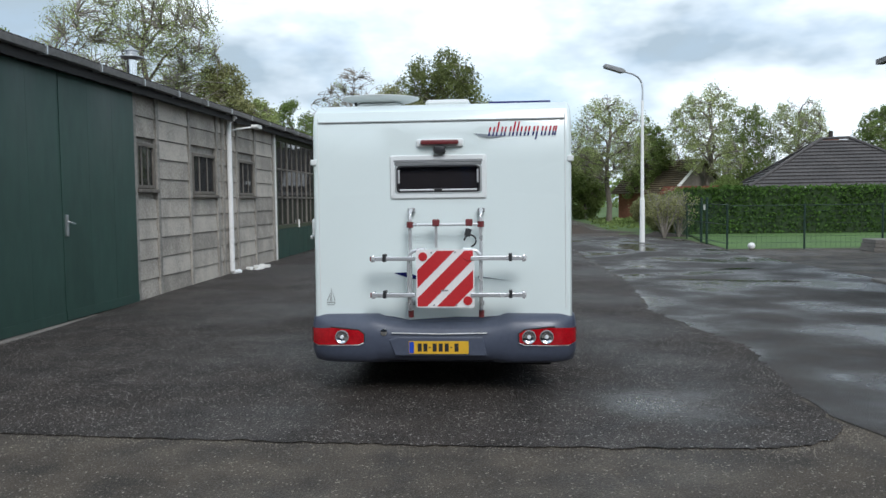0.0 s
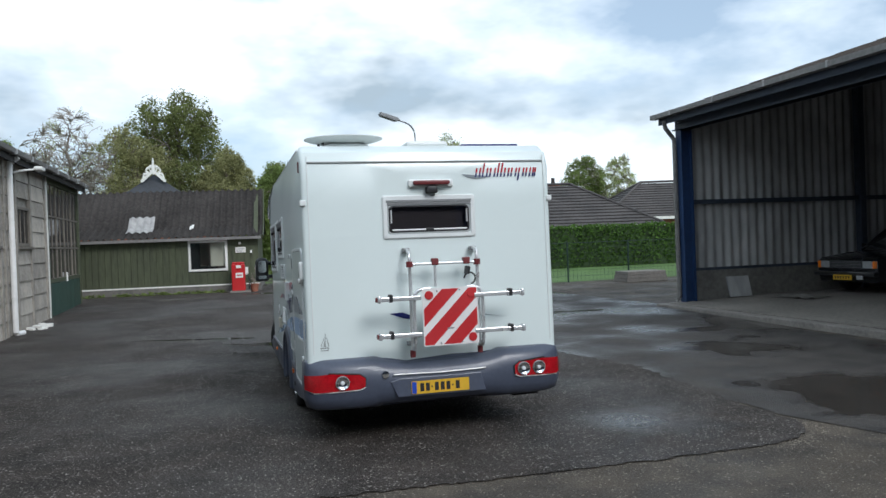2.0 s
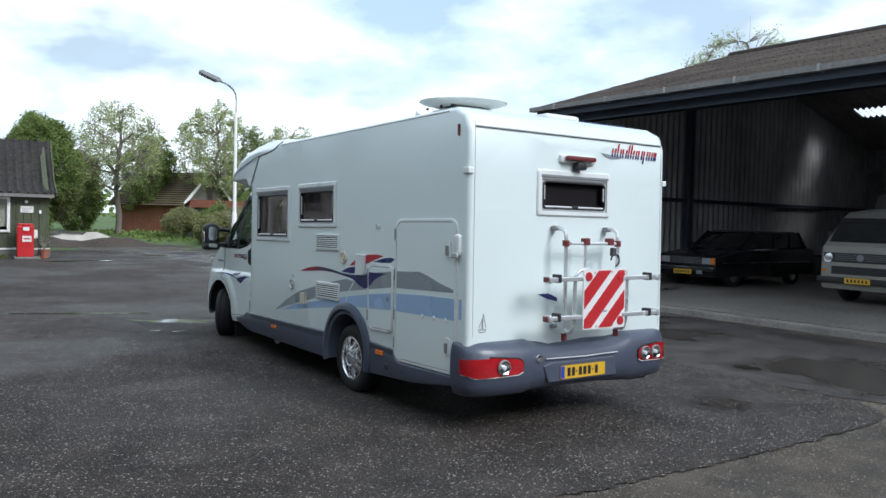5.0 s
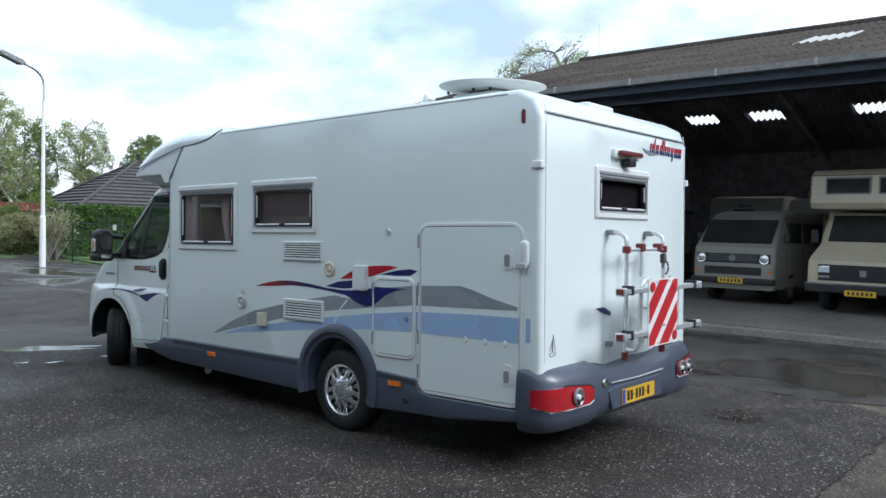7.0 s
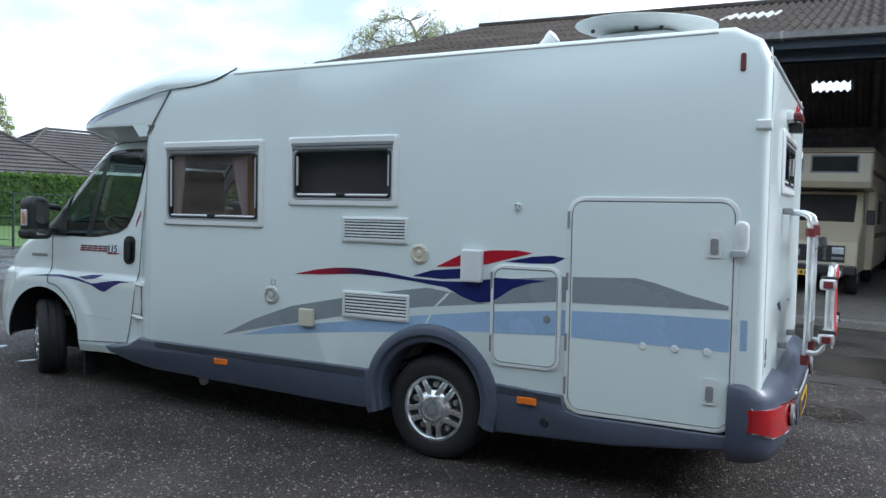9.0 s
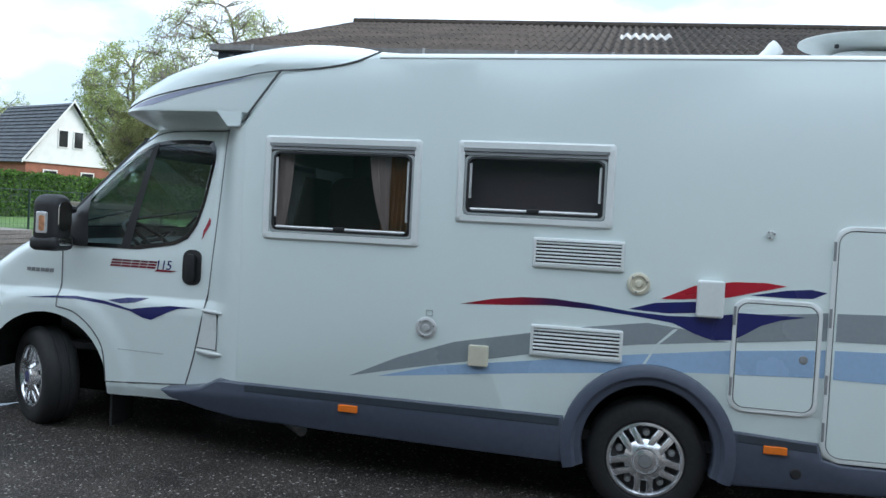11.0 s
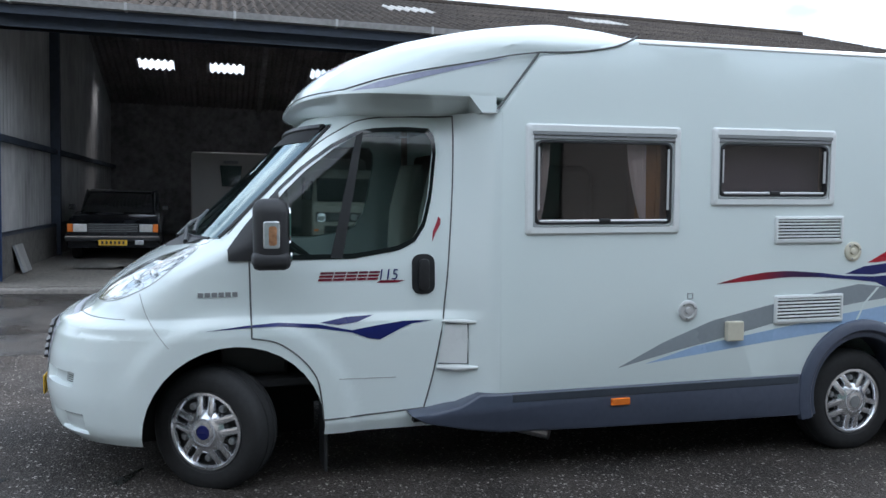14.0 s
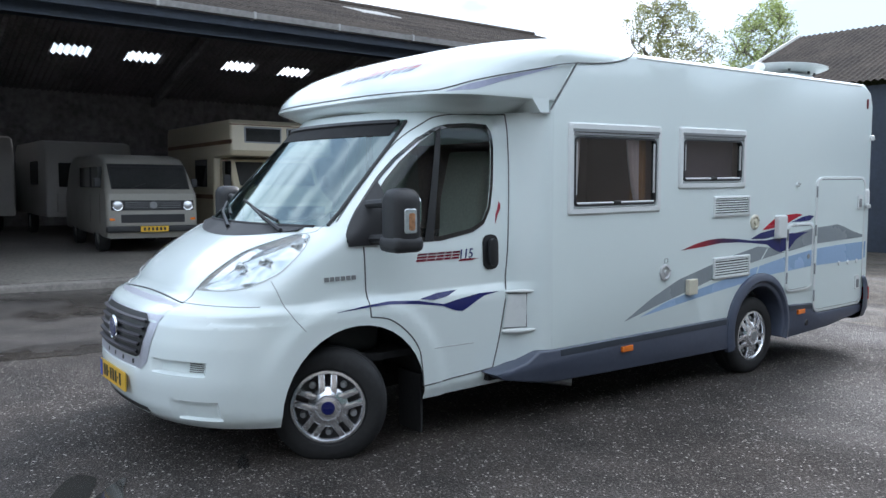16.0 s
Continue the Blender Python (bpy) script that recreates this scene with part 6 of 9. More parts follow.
# roof cap over the cab, in level slices with a rounded plan
CAP_X = [(2.06, 3.27), (2.160, 3.44), (2.168, 3.462), (2.19, 3.482), (2.25, 3.46), (2.30, 3.42), (2.36, 3.35), (2.44, 3.22), (2.52, 3.01), (2.59, 2.75), (2.63, 2.53), (2.67, 2.25), (2.70, 1.92)]
CAP_W = [(2.06, 0.90), (2.185, 1.075), (2.192, 1.125), (2.199, 1.142), (2.21, 1.1445), (2.46, 1.146), (2.53, 1.128), (2.59, 1.08), (2.63, 1.045), (2.67, 0.955), (2.70, 0.716)]
CAP_C = [(2.03, 0.57), (2.2, 0.61), (2.4, 0.70), (2.7, 0.75)]
CAP_N = [(2.0, 3.2), (2.7, 3.2)]


def cap_front(y, z):
    """The cap's nose: x at a breadth and height."""
    w, c = lerp(CAP_W, z), lerp(CAP_C, z)
    return lerp(CAP_X, z) - c + c * max(0.0, 1 - (min(abs(y), w) / w) ** 3.2) ** (1 / 3.2)


def cap_flank(x, z):
    """The cap's flank: y at a length and height."""
    w, c = lerp(CAP_W, z), lerp(CAP_C, z)
    x0 = lerp(CAP_X, z) - c
    return w if x <= x0 else w * max(0.0, 1 - ((x - x0) / c) ** 3.2) ** (1 / 3.2)


def cap_side(x, w, z):
    t = max(0.0, min(1.0, (x - 2.30) / 0.25))
    t = max(t, min(1.0, max(0.0, (z - 2.44) / 0.05)))
    return min(w, 1.12) + (w - min(w, 1.12)) * t


def slice_loft(zs, front, half, corner, power, rear, side_cols, corner_cols, side_y=None):
    """Level outlines stacked into a shell: straight sides, then a superelliptic nose. Returns the bmesh and its vertex rows."""
    bm = bmesh.new()
    rows = []
    for z in zs:
        xf, w, c, n = lerp(front, z), lerp(half, z), lerp(corner, z), lerp(power, z)
        x0 = xf - c
        right = []
        for i in range(side_cols):
            x = rear + (x0 - rear) * i / side_cols
            right.append((x, side_y(x, w, z) if side_y else w))
        for i in range(corner_cols + 1):
            a = 0.5 * math.pi * i / corner_cols
            right.append((x0 + c * math.sin(a) ** (2 / n), w * math.cos(a) ** (2 / n) if i < corner_cols else 0.0))
        pts = right + [(x, -y) for x, y in right[-2::-1]]
        rows.append([bm.verts.new((x, y, z)) for x, y in pts])
    for a, b in zip(rows, rows[1:]):
        for k in range(len(a) - 1):
            bm.faces.new((a[k], b[k], b[k + 1], a[k + 1]))
    return bm, rows


CAP_Z = [2.06, 2.085, 2.11, 2.14, 2.160, 2.175, 2.185, 2.192, 2.199, 2.21, 2.23, 2.26, 2.29, 2.32, 2.36, 2.40, 2.43, 2.46, 2.49, 2.52, 2.55, 2.575, 2.60, 2.62, 2.64, 2.655, 2.67, 2.68, 2.69, 2.70]
bm, rows = slice_loft(CAP_Z, CAP_X, CAP_W, CAP_C, CAP_N, 1.60, 14, 20, cap_side)
bm.faces.new(rows[-1])
bm.faces.new(rows[0][::-1])
for v in bm.verts:
    if v.co.z < 2.185:
        v.co.z = 2.185 - (2.185 - v.co.z) * lerp([(2.90, 0.56), (3.30, 0.95)], v.co.x)
    if v.co.z > 2.55:
        v.co.z = 2.55 + (v.co.z - 2.55) * (lerp([(1.60, 2.606), (1.75, 2.645), (2.10, 2.70)], v.co.x) - 2.55) / 0.15
bm.faces.new([row[0] for row in rows] + [row[-1] for row in rows[::-1]])
bmesh.ops.recalc_face_normals(bm, faces=bm.faces[:])
# the flank under the cap stays behind the coachwork
part("roof_cap", bm, "cab_white", van, "smooth moulded white cap over the cab", smooth=30)
for sgn in (1, -1):
    cheek = prism([(2.462, 2.112), (2.545, 2.112), (2.615, 2.196), (2.62, 2.208), (2.462, 2.208)], sgn * 0.90, sgn * HALF, "y")
    for v in cheek.verts:
        if abs(v.co.y) > 1.0:
            v.co.y = sgn * (cap_side(v.co.x, 1.1445, 2.3) + 0.0005)
    part("cap_cheek", cheek, "cab_white", van, smooth=40)


def seam(pts, r, mat, name="seam", parent=van, y=HALF + 0.001, steps=6):
    bm = bmesh.new()
    line = smooth_line(pts, steps) if steps > 1 else pts
    tube(bm, [(x, y if not callable(y) else y(x, z), z) for x, z in line], r, 6)
    return part(name, bm, mat, parent)


GROOVE = [(3.27, 2.222), (3.20, 2.243), (3.06, 2.285), (2.83, 2.336), (2.52, 2.398), (2.37, 2.43), (2.215, 2.452)]
bm = bmesh.new()
line = [(cap_front(y, 2.216) + 0.0005, y, 2.216) for y in [-0.95 + 0.1 * k for k in range(20)]]
line += [(x, cap_flank(x, z) + 0.0005, z) for x, z in smooth_line(GROOVE, 5)]
tube(bm, line, 0.0045, 6)
part("cap_groove", bm, "seam_dark", van)

seam([(1.598, 2.578), (1.66, 2.545), (1.75, 2.508), (1.90, 2.478), (2.05, 2.462), (2.215, 2.452)], 0.006, "seam_dark", y=lambda x, z: HALF + 0.004 - max(0.0, z - 2.525) * 0.6)
seam([(2.215, 2.452), (2.455, 2.136)], 0.007, "seam_dark", y=HALF + 0.004, steps=1)
seam([(2.455, 2.136), (2.465, 2.113), (2.54, 2.112)], 0.006, "seam_grey", y=HALF + 0.004, steps=1)
seam([(-1.70, 2.545), (0.0, 2.540), (1.60, 2.535)], 0.009, "van_trim", "roof_rail", y=HALF - 0.004, steps=3)

# cab
NOSE = [(0.36, 4.775), (0.40, 4.82), (0.46, 4.847), (0.60, 4.868), (0.80, 4.845), (0.92, 4.815), (0.965, 4.785), (0.985, 4.755), (1.005, 4.70), (1.03, 4.642), (1.05, 4.606), (1.10, 4.572), (1.16, 4.514), (1.22, 4.436), (1.28, 4.345), (1.34, 4.24), (1.39, 4.145), (1.42, 4.095), (1.46, 4.055), (2.12, 3.40)]
CABW = [(0.36, 0.99), (0.42, 1.01), (0.92, 1.022), (0.97, 1.015), (1.0, 1.0), (1.02, 0.990), (1.26, 0.985), (1.50, 0.962), (1.80, 0.921), (2.02, 0.884), (2.12, 0.845)]
CABC = [(0.36, 0.675), (0.95, 0.675), (1.05, 0.471), (1.25, 0.42), (1.40, 0.40), (1.50, 0.40), (2.12, 0.36)]
CABN = [(0.36, 2.36), (0.95, 2.36), (1.05, 2.6), (1.25, 2.6), (1.38, 2.3), (1.45, 2.1), (2.12, 2.2)]
# moulded hollows of the bumper: y, z, half breadth, half height, depth
HOLLOWS = [(0.665, 0.695, 0.150, 0.034, 0.034), (0.755, 0.465, 0.105, 0.046, 0.030), (0.0, 0.68, 0.36, 0.030, 0.010)]


def hollow(y, z):
    d = 0.0
    for y0, z0, a, b, depth in HOLLOWS:
        q = max(abs(abs(y) - y0) / a if y0 else abs(y) / a, abs(z - z0) / b)
        t = max(0.0, min(1.0, (1.12 - q) / 0.24))
        d = max(d, depth * t * t * (3 - 2 * t))
    return d



def cab_side(x, w, z=0.0):
    if x > 2.74:
        return w
    t = max(0.0, min(1.0, (x - 2.44) / 0.30))
    return HALF - 0.003 + (w - HALF + 0.003) * (t * t * (3 - 2 * t))


def flare(x, z):
    """How far the wing swells out round the front wheel."""
    t = max(0.0, min(1.0, (0.66 - math.hypot(x - 3.835, z - 0.408)) / 0.09))
    return 0.020 * t * t * (3 - 2 * t) * max(0.0, min(1.0, (4.45 - x) / 0.15))


def side_at(x, z):
    """The cab's flank: y at a length and height."""
    return bare_side(x, z) + flare(x, z)


def bare_side(x, z):
    xf, w, c, n = lerp(NOSE, z), lerp(CABW, z), lerp(CABC, z), lerp(CABN, z)
    x0 = xf - c
    if x <= x0:
        return cab_side(x, w)
    return w * max(0.0, 1 - ((x - x0) / c) ** n) ** (1 / n)


def front_at(y, z):
    """The cab's nose: x at a breadth and height."""
    xf, w, c, n = lerp(NOSE, z), lerp(CABW, z), lerp(CABC, z), lerp(CABN, z)
    return xf - c + c * max(0.0, 1 - (min(abs(y), w) / w) ** n) ** (1 / n) - (hollow(y, z) if z < 0.8 else 0.0)


CAB_Z = [0.36, 0.38, 0.40, 0.412, 0.424, 0.436, 0.46, 0.485, 0.497, 0.509, 0.522, 0.54, 0.58, 0.62, 0.648, 0.656, 0.664, 0.672, 0.695, 0.718, 0.726, 0.734, 0.742, 0.76, 0.78, 0.805, 0.83, 0.855, 0.88, 0.90, 0.92, 0.945, 0.965, 0.978, 0.99, 1.0, 1.01, 1.02, 1.03, 1.05, 1.075, 1.10, 1.13, 1.16, 1.19, 1.22, 1.25, 1.28, 1.31, 1.34, 1.365, 1.385, 1.405, 1.425, 1.46, 1.50, 1.60, 1.70, 1.80, 1.90, 2.00, 2.06, 2.12]
bm, rows = slice_loft(CAB_Z, NOSE, CABW, CABC, CABN, 2.40, 56, 52, cab_side)
for v in bm.verts:
    if abs(v.co.y) > 0.6:
        v.co.y += math.copysign(flare(v.co.x, v.co.z), v.co.y)
    if v.co.z < 0.8 and v.co.x > 4.2:
        v.co.x -= hollow(v.co.y, v.co.z)
bmesh.ops.recalc_face_normals(bm, faces=bm.faces[:])
if sum(f.normal.y for f in bm.faces if f.calc_center_median().y > 0.9) < 0:
    bmesh.ops.reverse_faces(bm, faces=bm.faces[:])
# windscreen: the faces of the raked upper nose
screen_bm = bmesh.new()
gone = []
for f in bm.faces:
    c = f.calc_center_median()
    if 1.425 < c.z < 2.06 and c.x > front_at(0.86 * lerp(CABW, c.z), c.z) - 0.005:
        gone.append(f)
vmap = {}
for f in gone:
    vs = []
    for v in f.verts:
        if v not in vmap:
            vmap[v] = screen_bm.verts.new(v.co + Vector((0.003, 0, 0.003)))
        vs.append(vmap[v])
    screen_bm.faces.new(vs)
bmesh.ops.delete(bm, geom=gone, context="FACES")
WIN_OUT = [(2.775, 2.042), (2.91, 2.048), (3.10, 2.035), (3.19, 2.012), (3.32, 1.94), (3.47, 1.825), (3.59, 1.71), (3.765, 1.51), (3.865, 1.375), (3.86, 1.315), (3.58, 1.315), (3.22, 1.315), (2.97, 1.355), (2.875, 1.40), (2.812, 1.50), (2.772, 1.66), (2.738, 1.91), (2.742, 1.99)]
WIN_IN = [(2.80, 2.02), (2.91, 2.026), (3.10, 2.013), (3.18, 1.99), (3.30, 1.92), (3.45, 1.80), (3.56, 1.69), (3.66, 1.57), (3.66, 1.40), (3.60, 1.345), (3.22, 1.338), (2.98, 1.375), (2.893, 1.415), (2.835, 1.51), (2.796, 1.66), (2.762, 1.91), (2.766, 1.98)]
for sgn in (1, -1):
    sidef = [f for f in bm.faces if f.calc_center_median().y * sgn > 0.75 and 2.7 < f.calc_center_median().x < 4.0 and 1.2 < f.calc_center_median().z < 2.1]
    cut_hole(bm, sidef, WIN_IN, (0, 2))
    wheelf = [f for f in bm.faces if f.calc_center_median().y * sgn > 0.70 and 3.1 < f.calc_center_median().x < 4.6 and f.calc_center_median().z < 1.0]
    cut_hole(bm, wheelf, [(3.835 + 0.458 * math.cos(radians(a)), 0.408 + 0.462 * math.sin(radians(a))) for a in range(0, 360, 10)], (0, 2))
HEAD = [(0.505, 1.085), (0.535, 1.20), (0.565, 1.285), (0.66, 1.345), (0.745, 1.387), (0.83, 1.375), (0.885, 1.33), (0.925, 1.262), (0.925, 1.182), (0.85, 1.116), (0.71, 1.093)]
for sgn in (1, -1):
    cut_hole(bm, [f for f in bm.faces if f.normal.x > 0.03 and f.calc_center_median().y * sgn > 0.4 and 1.03 < f.calc_center_median().z < 1.42], [(sgn * y, z) for y, z in HEAD], (1, 2))
cab = part("cab", bm, "cab_white", van, "glossy white van cab", smooth=38)
screen = part("windscreen", screen_bm, SCREEN, van, "large raked windscreen", smooth=60)
# edges and rubber of the windscreen
bm = bmesh.new()
edge = [(front_at(0.86 * lerp(CABW, z), z), 0.86 * lerp(CABW, z) + 0.008, z) for z in (1.43, 1.50, 1.65, 1.75, 1.85, 1.95, 2.05)]
for sgn in (1, -1):
    tube(bm, [(x, y * sgn, z) for x, y, z in edge], 0.012, 6)
tube(bm, [(front_at(y, 1.425) + 0.004, y, 1.425) for y in [-0.77 + 0.11 * k for k in range(15)]], 0.010, 6)
tube(bm, [(front_at(y, 2.045) + 0.006, y, 2.045) for y in [-0.72 + 0.12 * k for k in range(13)]], 0.022, 6)
part("windscreen_rubber", bm, "plastic_black", van)
# dark strip standing in for the roof cap mirrored in the glass
bm = bmesh.new()
band = []
for z in (1.955, 1.985, 2.015, 2.048):
    half_y = 0.83 * lerp(CABW, z)
    band.append([bm.verts.new((front_at(half_y * s, z) + 0.005, half_y * s, z + 0.005)) for s in [-1 + k / 12 for k in range(25)]])
for a, b in zip(band, band[1:]):
    for k in range(24):
        bm.faces.new((a[k], a[k + 1], b[k + 1], b[k]))
part("sun_band", bm, "shade_black", van, "dark band painting the cap's reflection on the windscreen's top", smooth=60)
bm = bmesh.new()
prev = None
for k in range(25):
    y = -0.72 + 0.06 * k
    zl = 1.352 + 0.05 * (abs(y) / 0.72) ** 2
    row = [bm.verts.new((front_at(y, zl) + 0.004, y, zl)), bm.verts.new((front_at(y, 1.39) + 0.005, y, max(zl + 0.004, 1.39))), bm.verts.new((front_at(y, 1.425) + 0.004, y, 1.428))]
    if prev:
        bm.faces.new((prev[0], row[0], row[1], prev[1]))
        bm.faces.new((prev[1], row[1], row[2], prev[2]))
    prev = row
part("cowl", bm, "plastic_black", van, "black plastic scuttle under the windscreen", smooth=60)
for y0, y1, zt in ((0.05, 0.60, 1.44), (-0.62, -0.02, 1.46)):
    bm = bmesh.new()
    base = Vector((front_at(y1, 1.40) + 0.02, y1, 1.40))
    tip = Vector((front_at(y0, zt + 0.08) + 0.02, y0, zt + 0.08))
    mid = base.lerp(tip, 0.45) + Vector((0.03, 0, 0.02))
    tube(bm, [base, mid, tip], [0.014, 0.010, 0.006], 6)
    b0, b1 = Vector((front_at(y0 + 0.42, zt + 0.01) + 0.018, y0 + 0.42, zt + 0.01)), Vector((front_at(y0 - 0.22, zt + 0.12) + 0.018, y0 - 0.22, zt + 0.12))
    tube(bm, [b0, b0.lerp(b1, 0.5) + Vector((0.02, 0, 0)), b1], 0.009, 6)
    part("wiper", bm, "plastic_black", van, "black windscreen wiper")


def on_side(poly, name, mat, off=0.004, parent=van, holes=None, label="", step=0.03):
    """A thin panel laid on the cab's flank from an outline in x and z."""
    bm = bmesh.new()
    bm.faces.new([bm.verts.new((x, 0, z)) for x, z in poly])
    for ax, no in ((0, (1, 0, 0)), (2, (0, 0, 1))):
        lo, hi = min(p[ax // 2] for p in poly), max(p[ax // 2] for p in poly)
        k = lo + step
        while k < hi:
            co = [0, 0, 0]
            co[ax] = k
            bmesh.ops.bisect_plane(bm, geom=bm.verts[:] + bm.edges[:] + bm.faces[:], plane_co=co, plane_no=no)
            k += step
    bmesh.ops.triangulate(bm, faces=bm.faces[:])
    for v in bm.verts:
        v.co.y = side_at(v.co.x, v.co.z) + off
    bmesh.ops.recalc_face_normals(bm, faces=bm.faces[:])
    if sum(f.normal.y for f in bm.faces) < 0:
        bmesh.ops.reverse_faces(bm, faces=bm.faces[:])
    return part(name, bm, mat, parent, label, smooth=60)


# side window: black surround, pane, divider, mirror base
for sgn in (1, -1):
    bm = bmesh.new()
    n = 60
    def resample(poly):
        pts, per = poly + [poly[0]], []
        seg = [math.hypot(b[0] - a[0], b[1] - a[1]) for a, b in zip(pts, pts[1:])]
        tot = sum(seg)
        for k in range(n):
            d, i = tot * k / n, 0
            while d > seg[i]:
                d -= seg[i]
                i += 1
            t = d / seg[i]
            per.append((pts[i][0] + (pts[i + 1][0] - pts[i][0]) * t, pts[i][1] + (pts[i + 1][1] - pts[i][1]) * t))
        return per
    cx, cz = 3.18, 1.69
    o = resample(WIN_OUT)
    inner = [(cx + (x - cx) * 0.95, cz + (z - cz) * 0.925) for x, z in o]
    ov = [bm.verts.new((x, sgn * (side_at(x, z) + 0.004), z)) for x, z in o]
    iv = [bm.verts.new((x, sgn * (side_at(x, z) + 0.004), z)) for x, z in inner]
    for k in range(n):
        j = (k + 1) % n
        bm.faces.new((ov[k], ov[j], iv[j], iv[k]) if sgn < 0 else (ov[j], ov[k], iv[k], iv[j]))
    part("window_surround", bm, "gloss_black", van)
on_side([(3.60, 1.69), (3.765, 1.505), (3.865, 1.375), (3.86, 1.315), (3.57, 1.315), (3.58, 1.45)], "mirror_base", "plastic_black", 0.012, step=0.025)
on_side([(3.142, 2.015), (3.182, 1.99), (3.338, 1.32), (3.272, 1.32)], "window_divider", "plastic_black", 0.005)
glass_poly = [(cx + (x - cx) * 0.965, cz + (z - cz) * 0.965) for x, z in WIN_OUT]
on_side(glass_poly, "side_window", GLASS, -0.004, label="tinted cab door window")
far_pane = on_side(glass_poly, "side_window", GLASS, -0.004)
far_pane.scale = (1, -1, 1)

# door shut lines and cab creases
for pts in ([(3.750, 0.910), (3.752, 1.10), (3.756, 1.31)], [(2.648, 2.11), (2.657, 1.79), (2.676, 1.47), (2.71, 1.06), (2.775, 0.69), (2.833, 0.47)], [(2.648, 2.11), (2.97, 2.103), (3.13, 2.085), (3.23, 2.045), (3.42, 1.915), (3.68, 1.65), (3.86, 1.45)], [(3.750, 0.910), (3.62, 0.880), (3.50, 0.79), (3.42, 0.68), (3.395, 0.56), (3.385, 0.45)], [(2.833, 0.47), (3.10, 0.455), (3.385, 0.445)]):
    seam(pts, 0.0045, "seam_dark", "door_gap", y=side_at, steps=5)
seam([(2.99, 0.655), (3.22, 0.66), (3.30, 0.665)], 0.003, "seam_grey", "crease", y=side_at, steps=3)
seam([(3.90, 1.44), (3.97, 1.40), (4.03, 1.385)], 0.003, "seam_grey", "panel_gap", y=side_at, steps=3)
seam([(4.155, 0.876), (4.21, 0.95), (4.26, 1.04), (4.295, 1.15)], 0.0030, "seam_grey", "panel_gap", y=side_at, steps=4)
# entry-step recess behind the door
on_side([(2.60, 0.72), (2.755, 0.72), (2.715, 0.945), (2.60, 0.945)], "locker_flap", "van_trim", 0.006, label="small flap behind the cab door")
seam([(2.755, 0.72), (2.60, 0.72), (2.60, 0.945), (2.715, 0.945)], 0.004, "seam_dark", "flap_gap", y=lambda x, z: side_at(x, z) + 0.006, steps=1)
bm = bmesh.new()
tube(bm, [(2.73, side_at(2.73, 0.955) + 0.002, 0.958), (2.62, side_at(2.62, 0.955) + 0.012, 0.958), (2.56, side_at(2.56, 0.955) + 0.004, 0.956)], [0.008, 0.014, 0.006], 8)
part("flap_lip", bm, "van_trim", van, smooth=60)
bm = bmesh.new()
tube(bm, [(2.76, side_at(2.76, 0.70) + 0.002, 0.700), (2.66, side_at(2.66, 0.70) + 0.014, 0.695), (2.55, side_at(2.55, 0.7) + 0.004, 0.700)], [0.012, 0.022, 0.008], 8)
part("flap_lip", bm, "van_trim", van, smooth=60)
# door handle
on_side(rounded(2.765, 2.895, 1.11, 1.335, 0.05), "handle_bezel", "plastic_black", 0.005)
bm = prism(rounded(2.800, 2.860, 1.135, 1.31, 0.028), 0, 0.03, "y", 0.008)
bmesh.ops.translate(bm, verts=bm.verts[:], vec=(0, side_at(2.83, 1.22) + 0.008, 0))
part("door_handle", bm, "plastic_black", van, "black door handle", smooth=40)
# small red sticker and stripes
on_side([(2.738, 1.545), (2.726, 1.53), (2.728, 1.50), (2.755, 1.455), (2.778, 1.40), (2.772, 1.46), (2.752, 1.505)], "sticker", "sticker_red", 0.003, step=0.5)
on_side([(3.98, 0.956), (3.77, 0.979), (3.62, 0.986), (3.41, 0.968), (3.23, 0.929), (3.23, 0.917), (3.41, 0.947), (3.62, 0.968), (3.77, 0.966)], "stripe", "decal_navy", 0.003, label="navy side stripe")
on_side([(3.23, 0.929), (3.11, 0.948), (2.95, 0.969), (2.78, 0.967), (2.90, 0.953), (2.97, 0.925), (3.08, 0.870), (3.14, 0.880), (3.23, 0.917)], "stripe", "decal_navy", 0.003)
on_side([(3.40, 0.975), (3.26, 1.000), (3.11, 1.006), (3.20, 0.972), (3.30, 0.960)], "stripe", "decal_navy", 0.003)
on_side([(2.93, 1.192), (3.07, 1.195), (3.09, 1.180), (2.98, 1.180)], "stripe", "decal_dark_red", 0.003)
UP_SIDE = Matrix(((-1, 0, 0, 0), (0, 0, 1, 0), (0, 1, 0, 0), (0, 0, 0, 1)))
for k, (w0, w1) in enumerate(((0.0, 0.072), (0.078, 0.138), (0.144, 0.200), (0.206, 0.256), (0.262, 0.320))):
    xa, xb = 3.405 - w0, 3.405 - w1
    for z0, z1, ink in ((1.197, 1.210, "decal_dark_red"), (1.2155, 1.228, "decal_dark_red"), (1.2335, 1.246, "decal_maroon")):
        d = (z0 - 1.196) * 0.3
        on_side([(xa - d, z0), (xb - d, z0), (xb - d - 0.004, z1), (xa - d - 0.004, z1)], "name_bar", ink, 0.003, step=0.5)
text_part("model_number", "115", 0.085, "decal_navy", van, Matrix.Translation((3.03, side_at(3.03, 1.222) + 0.002, 1.222)) @ UP_SIDE, "model number on the door", 0.15, 0.10)
bm = bmesh.new()
for k in range(6):
    x = 4.00 - 0.034 * k
    box(bm, x - 0.013, x + 0.013, 0, 0.004, 1.128, 1.152)
for v in bm.verts:
    v.co.y += side_at(v.co.x, v.co.z) + 0.001
part("maker_badge", bm, "plastic_grey", van, "small grey letter bar")

